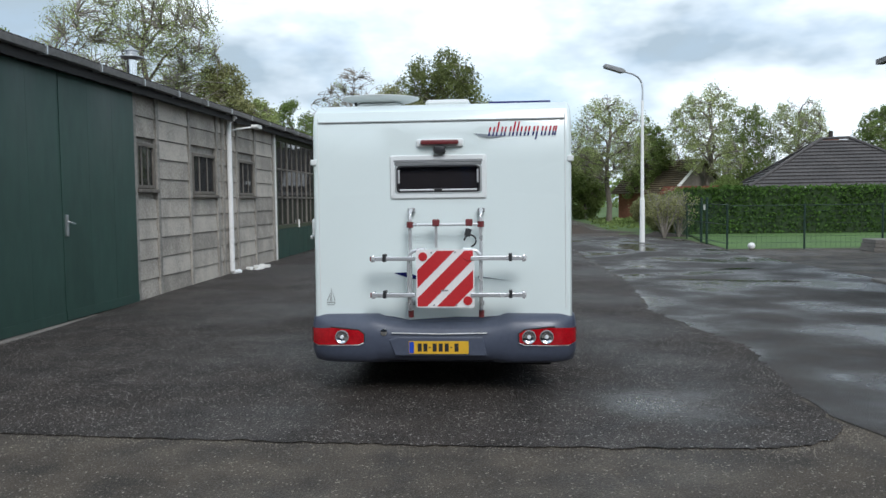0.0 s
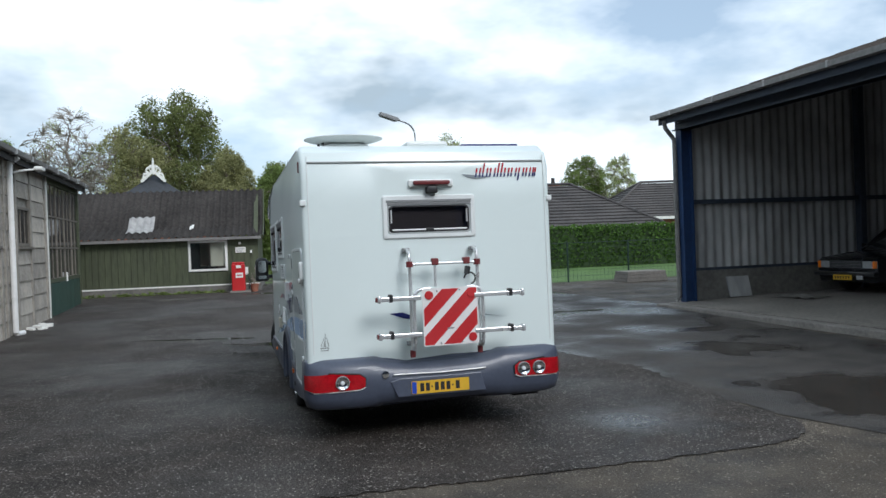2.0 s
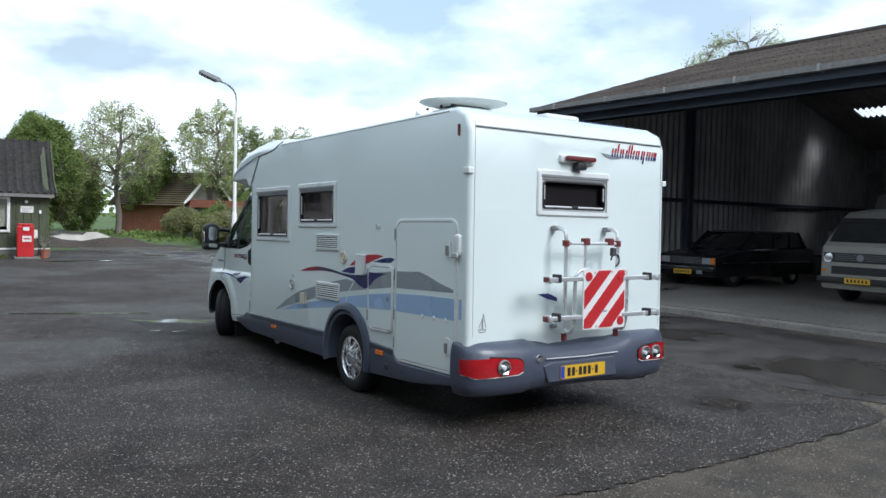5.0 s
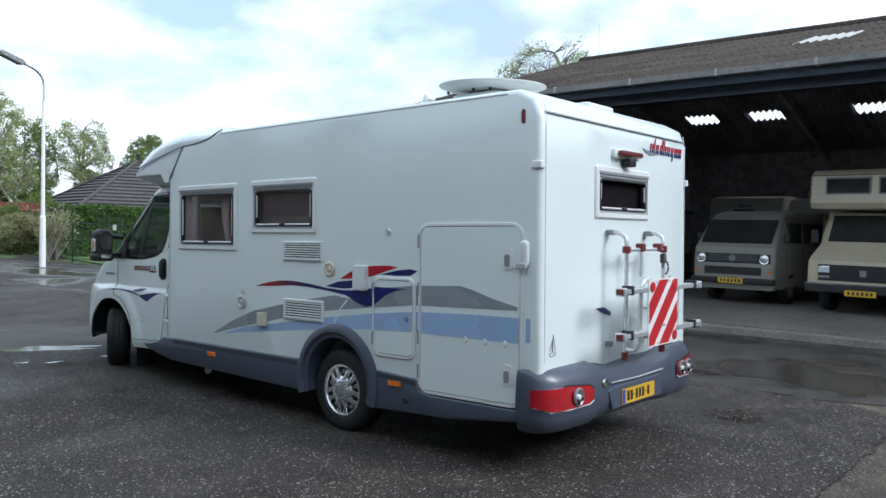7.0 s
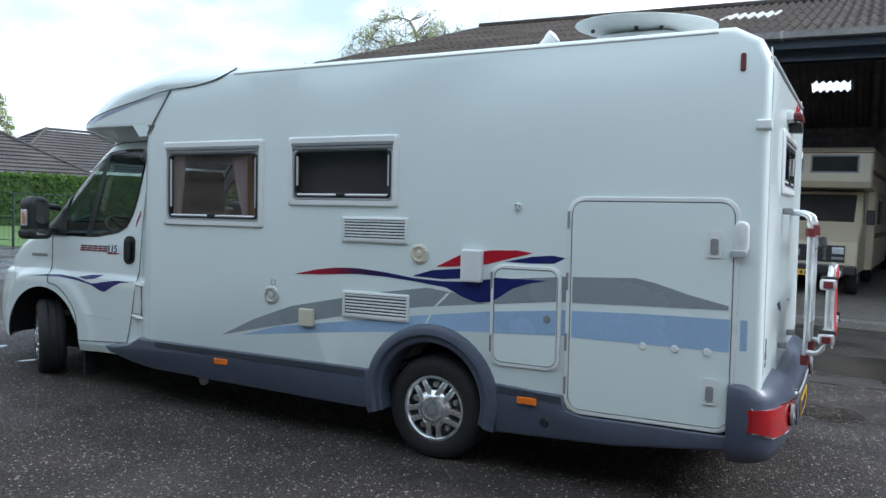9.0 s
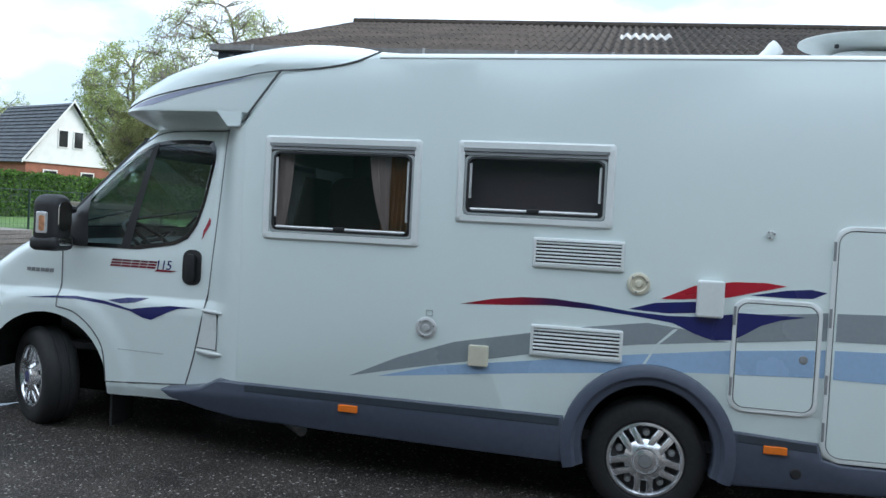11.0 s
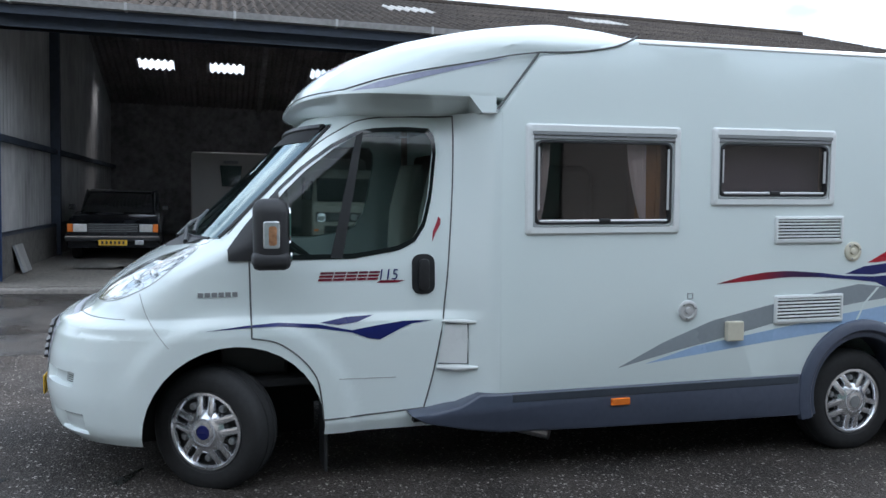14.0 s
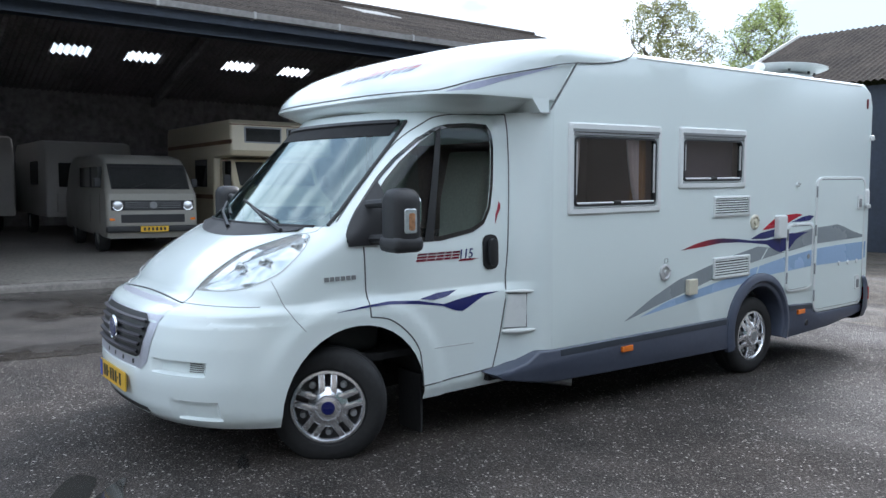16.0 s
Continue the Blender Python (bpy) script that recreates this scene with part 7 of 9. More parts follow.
# nose: grille, plate, lamps, bumper recesses
def on_nose(poly, name, mat, off=0.004, parent=van, label="", step=0.05, thick=0.0):
    bm = bmesh.new()
    bm.faces.new([bm.verts.new((0, y, z)) for y, z in poly])
    for ax, no in ((1, (0, 1, 0)), (2, (0, 0, 1))):
        lo, hi = min(p[ax - 1] for p in poly), max(p[ax - 1] for p in poly)
        k = lo + step
        while k < hi:
            co = [0, 0, 0]
            co[ax] = k
            bmesh.ops.bisect_plane(bm, geom=bm.verts[:] + bm.edges[:] + bm.faces[:], plane_co=co, plane_no=no)
            k += step
    bmesh.ops.triangulate(bm, faces=bm.faces[:])
    for v in bm.verts:
        v.co.x = front_at(v.co.y, v.co.z) + off
    bmesh.ops.recalc_face_normals(bm, faces=bm.faces[:])
    if sum(f.normal.x for f in bm.faces) < 0:
        bmesh.ops.reverse_faces(bm, faces=bm.faces[:])
    return part(name, bm, mat, parent, label, smooth=60)


def both(poly):
    return [poly, [(-y, z) for y, z in poly]]


on_nose([(-0.53, 1.012), (-0.505, 0.93), (-0.455, 0.70), (-0.40, 0.655), (0.40, 0.655), (0.455, 0.70), (0.505, 0.93), (0.53, 1.012), (0.30, 1.022), (-0.30, 1.022)], "grille_surround", "silver_violet", 0.003, label="silver-violet grille surround")
on_nose([(-0.425, 0.915), (-0.385, 0.735), (-0.345, 0.715), (0.345, 0.715), (0.385, 0.735), (0.425, 0.915), (0.36, 0.955), (-0.36, 0.955)], "grille", "plastic_black", 0.006, label="black radiator grille")
for k in range(5):
    z = 0.745 + 0.044 * k
    w = 0.36 + 0.012 * k
    bm = bmesh.new()
    for y0, y1 in ((-1.0, 1.0),):
        prev = None
        for j in range(17):
            y = (y0 + (y1 - y0) * j / 16) * w
            x = front_at(y, z)
            row = [bm.verts.new((x + 0.006, y, z + 0.010)), bm.verts.new((x + 0.024, y, z + 0.004)), bm.verts.new((x + 0.022, y, z - 0.008)), bm.verts.new((x + 0.006, y, z - 0.010))]
            if prev:
                for i in range(3):
                    bm.faces.new((prev[i], prev[i + 1], row[i + 1], row[i]))
            prev = row
    bmesh.ops.recalc_face_normals(bm, faces=bm.faces[:])
    part("grille_slat", bm, "plastic_slat", van)
bm = bmesh.new()
lathe(bm, [(0.0, 0.02), (0.055, 0.016), (0.066, 0.006), (0.066, 0.0)], 24, Matrix.Translation((front_at(0, 0.84) + 0.018, 0, 0.835)) @ Matrix.Rotation(radians(90), 4, "Y"))
part("badge", bm, "badge_navy", van, "round blue badge", smooth=40)
bm = bmesh.new()
tube(bm, [(front_at(0, 0.84) + 0.026, 0.068 * math.cos(2 * math.pi * k / 24), 0.835 + 0.068 * math.sin(2 * math.pi * k / 24)) for k in range(24)], 0.007, 6, True)
part("badge_rim", bm, "chrome", van)


def number_plate(parent, m):
    """Yellow plate; its characters are plain dark bars."""
    pl = part("number_plate", prism(rounded(-0.26, 0.26, -0.055, 0.055, 0.01, 3), 0.0, 0.006, "y"), "plate_yellow", parent, "yellow number plate")
    pl.matrix_local = m
    part("plate_band", boxes((0.215, 0.256, 0.006, 0.008, -0.05, 0.05)), "plate_blue", pl)
    for x, w in ((0.165, 0.035), (0.115, 0.035), (0.078, 0.015), (0.035, 0.035), (-0.018, 0.035), (-0.070, 0.035), (-0.110, 0.015), (-0.155, 0.035)):
        part("plate_bar", boxes((x - w / 2, x + w / 2, 0.006, 0.0075, -0.035 if w > 0.02 else -0.006, 0.035 if w > 0.02 else 0.006)), "plastic_black", pl)
    return pl


TO_FRONT = Matrix.Rotation(radians(-90), 4, "Z")
number_plate(van, Matrix.Translation((front_at(0.1, 0.555) + 0.012, 0, 0.555)) @ TO_FRONT)
for sgn in (1, -1):
    poly = [(sgn * y, z) for y, z in HEAD]
    hl = on_nose(poly, "headlight", GLASS_CLEAR, -0.004, label="large swept-back clear headlight", step=0.03)
    # silvered shell behind the lens: rim wall and back
    bm = bmesh.new()
    n = len(poly)
    cy, cz = sum(p[0] for p in poly) / n, sum(p[1] for p in poly) / n
    rim, mid, deep = [], [], []
    for y, z in smooth_line(poly + [poly[0]], 4)[:-1]:
        rim.append(bm.verts.new((front_at(y, z) - 0.003, y, z)))
        ym, zm = cy + (y - cy) * 0.95, cz + (z - cz) * 0.95
        mid.append(bm.verts.new((front_at(ym, zm) - 0.035, ym, zm)))
        yd, zd = cy + (y - cy) * 0.80, cz + (z - cz) * 0.80
        deep.append(bm.verts.new((front_at(yd, zd) - 0.075, yd, zd)))
    k = len(rim)
    mv = bm.verts.new((front_at(cy, cz) - 0.10, cy, cz))
    for i in range(k):
        j = (i + 1) % k
        bm.faces.new((rim[i], rim[j], mid[j], mid[i]))
        bm.faces.new((mid[i], mid[j], deep[j], deep[i]))
        bm.faces.new((deep[i], deep[j], mv))
    bmesh.ops.recalc_face_normals(bm, faces=bm.faces[:])
    part("reflector_shell", bm, "lamp_silver", hl, "silvered lamp housing")
    aim = Matrix.Rotation(radians(90), 4, "Y")
    for yy, zz, r, back in ((0.645, 1.175, 0.060, 0.050), (0.755, 1.205, 0.066, 0.060), (0.790, 1.305, 0.044, 0.060)):
        xin = min(front_at(yy + a * r, zz + b * r) for a, b in ((1, 0), (-1, 0), (0, 1), (0, -1), (0.7, 0.7)))
        m = Matrix.Translation((xin - 0.020, sgn * yy, zz)) @ Matrix.Rotation(radians(sgn * 8), 4, "Z") @ aim
        bowl = part("reflector", lathe(bmesh.new(), [(r, 0.016), (r * 0.93, 0.014), (r * 0.80, -0.010), (r * 0.55, -0.034), (r * 0.24, -0.045), (0.0, -0.046)], 28, m), "chrome", hl, smooth=30)
        part("bulb", lathe(bmesh.new(), [(r * 0.26, -0.04), (r * 0.26, -0.012), (r * 0.16, -0.002), (0.0, 0.0)], 16, m), "lamp_glass", hl, smooth=40)
    bm = bmesh.new()
    pts = [(front_at(y, z) + 0.001, y, z) for y, z in smooth_line(poly + [poly[0]], 3)]
    tube(bm, pts[:-1], 0.0030, 5, True)
    part("headlight_rim", bm, "seam_grey", hl)
    for k in range(5):
        z = 0.677 + 0.011 * k
        bm = bmesh.new()
        tube(bm, [(front_at(y, z) + 0.001, sgn * y, z) for y in (0.725, 0.76, 0.80 + 0.004 * k)], 0.0028, 4)
        part("bumper_vent", bm, "seam_dark", van)
for k in range(5):
    on_nose(rounded(-0.33 + 0.15 * k, -0.30 + 0.15 * k, 0.668, 0.694, 0.008, 2), "bumper_slot", "plastic_black", 0.003, step=0.5)
on_nose([(-0.42, 0.405), (-0.40, 0.435), (0.40, 0.435), (0.42, 0.405)], "lower_intake", "plastic_black", 0.003)


def bonnet_z(y):
    return 1.036 - 0.018 * (abs(y) / 0.5) ** 2 if abs(y) < 0.5 else 1.018


bm = bmesh.new()
tube(bm, [(front_at(y, bonnet_z(y)) + 0.001, y, bonnet_z(y)) for y in [-0.52 + 0.04 * k for k in range(27)]], 0.0055, 6)
part("bonnet_gap", bm, "seam_dark", van)
for sgn in (1, -1):
    bm = bmesh.new()
    tube(bm, [(front_at(y, z) + 0.001, sgn * y, z) for y, z in smooth_line([(0.51, 1.018), (0.505, 1.05), (0.505, 1.085)], 4)], 0.004, 6)
    part("bonnet_gap", bm, "seam_grey", van)
    bm = bmesh.new()
    tube(bm, [(front_at(y, 1.020) + 0.001, sgn * y, 1.020) for y in [0.52 + 0.03 * k for k in range(15)]], 0.0035, 6)
    part("bumper_gap", bm, "seam_grey", van)

# mirrors
for sgn in (1, -1):
    mir = part("mirror", prism(rounded(1.125, 1.315, 1.30, 1.645, 0.075), 3.575, 3.745, "x", 0.05, 3), "plastic_black", van, "tall black door mirror", smooth=50)
    part("mirror_foot", prism(rounded(1.118, 1.322, 1.29, 1.385, 0.04), 3.570, 3.752, "x", 0.03, 2), "plastic_black", mir, smooth=50)
    part("mirror_glass", prism(rounded(1.16, 1.28, 1.42, 1.60, 0.04), 3.567, 3.574, "x"), "chrome", mir)
    part("mirror_glass", prism(rounded(1.16, 1.28, 1.325, 1.375, 0.02), 3.562, 3.569, "x"), "chrome", mir)
    part("indicator_lens", prism(rounded(3.622, 3.702, 1.398, 1.535, 0.014, 3), 1.300, 1.321, "y", 0.006), "light_clear", mir, "clear indicator glass")
    part("indicator", prism(rounded(3.638, 3.676, 1.415, 1.510, 0.012, 3), 1.321, 1.324, "y"), "indicator_amber", mir, "faint orange lamp")
    for z in (1.36, 1.56):
        bm = bmesh.new()
        tube(bm, [(3.71, 0.955, z - 0.01), (3.69, 1.06, z), (3.67, 1.14, z)], 0.026, 8)
        part("mirror_arm", bm, "plastic_black", mir)
    if sgn < 0:
        mir.scale = (1, -1, 1)

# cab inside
# floor and bulkhead near-black: the cab's gloom is in their colour
part("cab_floor", boxes((2.45, 4.0, -0.92, 0.92, 0.62, 0.66), (2.40, 2.44, -1.05, 1.05, 0.6, 1.3)), "shade_black", van)
part("dashboard", prism([(3.55, 0.66), (3.55, 1.22), (3.64, 1.31), (3.84, 1.345), (3.90, 1.33), (3.90, 0.66)], -0.80, 0.80, "y", 0.02), "plastic_black", van, "dark dashboard")
for y in (0.46, -0.46):
    bm = prism(rounded(2.62, 3.15, 0.82, 0.98, 0.06), y - 0.24, y + 0.24, "y", 0.04)
    prism([(2.58, 0.92), (2.72, 0.90), (2.68, 1.55), (2.60, 1.88), (2.52, 1.88), (2.50, 1.50)], y - 0.23, y + 0.23, "y", 0.04, 2, bm)
    part("seat", bm, "seat_pale", van, "pale cloth cab seat", smooth=50)
bm = bmesh.new()
wheel_m = Matrix.Translation((3.48, 0.44, 1.36)) @ Matrix.Rotation(radians(-38), 4, "Y")
tube(bm, [wheel_m @ Vector((0.19 * math.cos(2 * math.pi * k / 28), 0.19 * math.sin(2 * math.pi * k / 28), 0)) for k in range(28)], 0.014, 8, True)
for a in (0.3, 2.84, 4.71):
    tube(bm, [wheel_m @ Vector((0, 0, -0.02)), wheel_m @ Vector((0.18 * math.cos(a), 0.18 * math.sin(a), 0))], 0.014, 6)
tube(bm, [wheel_m @ Vector((0, 0, -0.02)), wheel_m @ Vector((0, 0, -0.3))], 0.03, 8)
part("steering_wheel", bm, "plastic_black", van, smooth=50)

# side decals on the coachwork
def decal(poly, mat, lift=0.0015, name="stripe", label=""):
    return part(name, prism(poly, HALF - 0.001, HALF + lift, "y"), mat, van, label)


decal([(1.70, 0.657), (1.40, 0.796), (1.07, 0.912), (0.62, 1.002), (0.32, 1.058), (0.0, 1.105), (-0.20, 1.083), (-0.34, 1.040), (-0.43, 1.033), (0.04, 0.981), (0.31, 0.94), (0.62, 0.882), (0.93, 0.817), (1.32, 0.74)], "decal_grey", 0.0012, label="grey swoosh stripe")
decal([(-0.44, 1.19), (-0.91, 1.225), (-0.91, 1.078), (-0.44, 1.035)], "decal_grey", 0.0012)
decal([(1.52, 0.672), (1.19, 0.761), (0.61, 0.844), (0.12, 0.917), (-0.46, 0.991), (-0.91, 1.030), (-0.91, 0.882), (-0.47, 0.862), (-0.18, 0.848), (0.24, 0.807), (0.73, 0.759)], "decal_blue", 0.0010, label="light blue swoosh stripe")
STRIPE_FADE = fade_material("stripe_fade", [(0.30, (0.012, 0.013, 0.085)), (0.55, (0.06, 0.013, 0.06)), (0.72, (0.24, 0.012, 0.030)), (0.90, (0.36, 0.012, 0.030)), (1.05, (0.12, 0.012, 0.022))])
decal([(1.05, 1.134), (0.86, 1.176), (0.70, 1.197), (0.58, 1.201), (0.51, 1.200), (0.30, 1.184), (0.30, 1.157), (0.51, 1.163), (0.58, 1.161), (0.76, 1.148)], STRIPE_FADE, 0.0020, label="stripe fading from red into navy")
decal([(0.30, 1.184), (0.11, 1.161), (-0.10, 1.151), (-0.26, 1.157), (-0.45, 1.186), (-0.45, 1.045), (-0.34, 1.036), (-0.25, 1.062), (-0.13, 1.114), (0.08, 1.138), (0.30, 1.157)], "decal_navy", 0.0020, label="navy swoosh stripe")
decal([(-0.158, 1.085), (-0.150, 1.070), (-0.060, 0.985), (0.005, 0.870), (0.020, 0.868), (-0.046, 0.988), (-0.135, 1.078)], "van_white", 0.0017, label="thin white line across the stripes")
decal([(0.11, 1.173), (-0.03, 1.217), (-0.25, 1.239), (-0.27, 1.180), (-0.10, 1.164)], "decal_navy", 0.0020)
decal([(-0.06, 1.241), (-0.23, 1.323), (-0.43, 1.357), (-0.60, 1.363), (-0.70, 1.351), (-0.55, 1.311), (-0.41, 1.272), (-0.15, 1.244)], "decal_red", 0.0020, label="red stripe")
decal([(-0.52, 1.292), (-0.70, 1.330), (-0.82, 1.342), (-0.90, 1.330), (-0.83, 1.295), (-0.69, 1.289)], "decal_navy", 0.0020)
decal([(-0.455, 1.206), (-0.81, 1.198), (-0.67, 1.177), (-0.57, 1.142), (-0.50, 1.090), (-0.455, 1.06)], "decal_navy", 0.0024)
decal([(-0.46, 1.195), (-0.80, 1.195), (-0.68, 1.172), (-0.58, 1.135), (-0.51, 1.088), (-0.46, 1.058)], "decal_navy", 0.0155)
decal([(-0.465, 1.185), (-0.855, 1.22), (-0.855, 1.078), (-0.465, 1.037)], "decal_grey", 0.0140)
decal([(-0.465, 0.991), (-0.855, 1.027), (-0.855, 0.881), (-0.465, 0.863)], "decal_blue", 0.0140)
decal([(-0.95, 1.226), (-1.31, 1.240), (-1.42, 1.218), (-1.60, 1.165), (-1.80, 1.120), (-1.80, 1.098), (-0.95, 1.080)], "decal_grey", 0.0140)
decal([(-0.95, 1.032), (-1.35, 1.046), (-1.81, 1.050), (-1.81, 0.878), (-0.95, 0.880)], "decal_blue", 0.0140)
decal([(-1.86, 1.050), (-1.895, 1.050), (-1.895, 0.890), (-1.86, 0.889)], "decal_blue", 0.0020)
cap_stripe = [(3.24, 2.212), (3.10, 2.262), (2.90, 2.312), (2.57, 2.383), (2.38, 2.418), (2.63, 2.352), (2.87, 2.290), (3.06, 2.232)]
bm = bmesh.new()
bm.faces.new([bm.verts.new((x, 0, z)) for x, z in cap_stripe])
for k in range(18):
    bmesh.ops.bisect_plane(bm, geom=bm.verts[:] + bm.edges[:] + bm.faces[:], plane_co=(2.4 + 0.05 * k, 0, 0), plane_no=(1, 0, 0))
for v in bm.verts:
    v.co.y = cap_flank(v.co.x, v.co.z) + 0.002
bmesh.ops.triangulate(bm, faces=bm.faces[:])
part("stripe", bm, "decal_violet", van, "faded grey-violet stripe on the roof cap")
# side fittings
def vent(x0, x1, z0, z1):
    v = part("vent", ring_frame(x0, x1, z0, z1, 0.018, HALF - 0.004, HALF + 0.016, 0.012, 3), "van_trim", van, "white louvred fridge vent", smooth=40)
    part("backing", boxes((x0 + 0.016, x1 - 0.016, HALF + 0.0015, HALF + 0.003, z0 + 0.016, z1 - 0.016)), "plastic_black", v)
    n = 7
    for k in range(n):
        z = z0 + 0.026 + (z1 - z0 - 0.052) * k / (n - 1)
        part("slat", prism([(HALF + 0.003, z + 0.004), (HALF + 0.014, z - 0.003), (HALF + 0.014, z - 0.007), (HALF + 0.003, z - 0.002)], x0 + 0.017, x1 - 0.017, "x"), "van_trim", v)


vent(0.146, 0.650, 1.372, 1.540)
vent(0.128, 0.638, 0.872, 1.050)


def flat_panel(x0, x1, z0, z1, r, gap, label, name):
    f = part(name, ring_frame(x0, x1, z0, z1, gap, HALF - 0.002, HALF + 0.014, r), "van_trim", van, label, smooth=40)
    part("gap", ring_frame(x0 + gap, x1 - gap, z0 + gap, z1 - gap, 0.008, HALF - 0.002, HALF + 0.004, r * 0.8), "seam_dark", f)
    part("leaf", prism(rounded(x0 + gap + 0.006, x1 - gap - 0.006, z0 + gap + 0.006, z1 - gap - 0.006, r * 0.75), HALF - 0.002, HALF + 0.012, "y"), "van_white", f)
    return f


gd = flat_panel(-1.842, -0.912, 0.442, 1.684, 0.09, 0.022, "large white garage door in the motorhome's side, closed", "garage_door")
hatch = flat_panel(-0.883, -0.438, 0.668, 1.275, 0.07, 0.020, "small white service hatch, closed", "service_hatch")
for z in (1.44, 0.66):
    lk = part("lock", prism(rounded(-1.76, -1.68, z - 0.07, z + 0.07, 0.02), HALF + 0.010, HALF + 0.022, "y"), "van_trim", gd)
    part("lock_pull", prism(rounded(-1.74, -1.70, z - 0.05, z + 0.03, 0.012), HALF + 0.022, HALF + 0.028, "y"), "plastic_grey", lk)
for x in (-1.36, -1.53, -1.70):
    bm = bmesh.new()
    lathe(bm, [(0.022, 0.0), (0.018, 0.008), (0.0, 0.010)], 14, Matrix.Translation((x, HALF + 0.013, 0.868)) @ Matrix.Rotation(radians(-90), 4, "X"))
    part("cap", bm, "van_trim", gd, smooth=50)
bm = bmesh.new()
lathe(bm, [(0.024, 0.0), (0.020, 0.008), (0.0, 0.010)], 14, Matrix.Translation((-0.80, HALF + 0.011, 0.97)) @ Matrix.Rotation(radians(-90), 4, "X"))
part("lock", bm, "plastic_grey", hatch, smooth=50)
for x, zs in ((-0.918, (1.55, 1.2, 0.85, 0.6)), (-0.445, (1.18, 0.80))):
    for z in zs:
        part("hinge", boxes((x - 0.006, x + 0.006, HALF + 0.010, HALF + 0.020, z - 0.05, z + 0.05)), "plastic_grey", gd if x < -0.6 else hatch)
part("grab_handle", prism(rounded(-1.890, -1.815, 1.39, 1.565, 0.034), HALF - 0.01, HALF + 0.034, "y", 0.015), "van_trim", van, "white external grab handle", smooth=50)
part("handle_lever", prism(rounded(-1.885, -1.80, 1.375, 1.415, 0.018), HALF + 0.03, HALF + 0.050, "y", 0.006), "seam_grey", van)


def round_fitting(name, x, z, r, mat, label):
    f = part(name, lathe(bmesh.new(), [(r, -0.004), (r, 0.010), (r * 0.85, 0.016), (r * 0.70, 0.016), (r * 0.62, 0.006), (r * 0.35, 0.006), (r * 0.28, 0.018), (0.0, 0.020)], 28, Matrix.Translation((x, HALF, z)) @ Matrix.Rotation(radians(-90), 4, "X")), mat, van, label, smooth=40)
    for a in (45, 165, 285):
        part("screw", lathe(bmesh.new(), [(0.006, 0.0), (0.004, 0.004), (0.0, 0.004)], 8, Matrix.Translation((x + r * 0.78 * math.cos(radians(a)), HALF + 0.016, z + r * 0.78 * math.sin(radians(a)))) @ Matrix.Rotation(radians(-90), 4, "X")), "plastic_grey", f)


round_fitting("water_filler", 1.244, 0.980, 0.062, "stay_alu", "round silver water filler cap")
part("filler_tag", ring_frame(1.208, 1.250, 1.048, 1.086, 0.006, HALF - 0.001, HALF + 0.004, 0.004), "seam_grey", van)
round_fitting("flue_cap", 0.062, 1.315, 0.062, "cream_plastic", "round cream heater flue cap")
part("socket_cover", prism(rounded(0.870, 0.985, 0.785, 0.905, 0.01), HALF - 0.002, HALF + 0.035, "y", 0.006), "cream_plastic", van, "square cream mains socket cover")
part("flap_box", prism(rounded(-0.385, -0.245, 1.160, 1.358, 0.015), HALF - 0.002, HALF + 0.045, "y", 0.010), "van_trim", van, "white oblong side box")
round_fitting("side_lamp", -0.60, 1.62, 0.022, "van_trim", "tiny white cap")
part("reflector", prism(rounded(-1.842, -1.814, 2.335, 2.43, 0.013), HALF - 0.02, HALF + 0.010, "y", 0.006), "clip_red", van, "small red marker lamp")

# grey skirts, arch and rear bumper
part("skirt", prism([(2.42, 0.555), (0.43, 0.548), (0.40, 0.285), (0.9, 0.292), (1.9, 0.315), (2.42, 0.33), (2.62, 0.36), (2.86, 0.415), (2.93, 0.46), (2.80, 0.475), (2.66, 0.50), (2.55, 0.56)], 0.93, HALF + 0.018, "y", 0.018), "skirt_grey", van, "grey plastic side skirt", smooth=45)
# thin shadow under the coachwork, laid on as a darker strip
part("skirt_line", prism([(2.36, 0.547), (0.45, 0.540), (0.45, 0.492), (2.36, 0.502)], HALF + 0.012, HALF + 0.021, "y", 0.004), "skirt_shade", van)
part("skirt", prism([(-0.44, 0.560), (-0.905, 0.535), (-0.930, 0.455), (-1.02, 0.436), (-1.86, 0.436), (-1.87, 0.36), (-1.2, 0.285), (-0.48, 0.262)], 0.93, HALF + 0.016, "y", 0.016), "skirt_grey", van, "grey plastic side skirt", smooth=45)
bm = bmesh.new()
ring = []
for k in range(33):
    a = radians(-18 + 216 * k / 32)
    prof = []
    for r, yy in ((0.356, 0.95), (0.356, HALF + 0.010), (0.364, HALF + 0.019), (0.392, HALF + 0.021), (0.398, HALF + 0.034), (0.410, HALF + 0.043), (0.440, HALF + 0.040), (0.470, HALF + 0.022), (0.475, HALF - 0.01)):
        prof.append(bm.verts.new((-0.03 + r * math.cos(a), yy, 0.405 + r * math.sin(a))))
    ring.append(prof)
for a, b in zip(ring, ring[1:]):
    for j in range(8):
        bm.faces.new((a[j], b[j], b[j + 1], a[j + 1]))
bmesh.ops.recalc_face_normals(bm, faces=bm.faces[:])
part("wheel_arch", bm, "skirt_grey", van, "flared grey wheel arch with a stepped lip", smooth=35)
# the same painted shadow strip on the rear skirt
part("skirt_line", prism([(-0.50, 0.549), (-0.895, 0.528), (-0.900, 0.486), (-0.50, 0.503)], HALF + 0.012, HALF + 0.019, "y", 0.003), "skirt_shade", van)
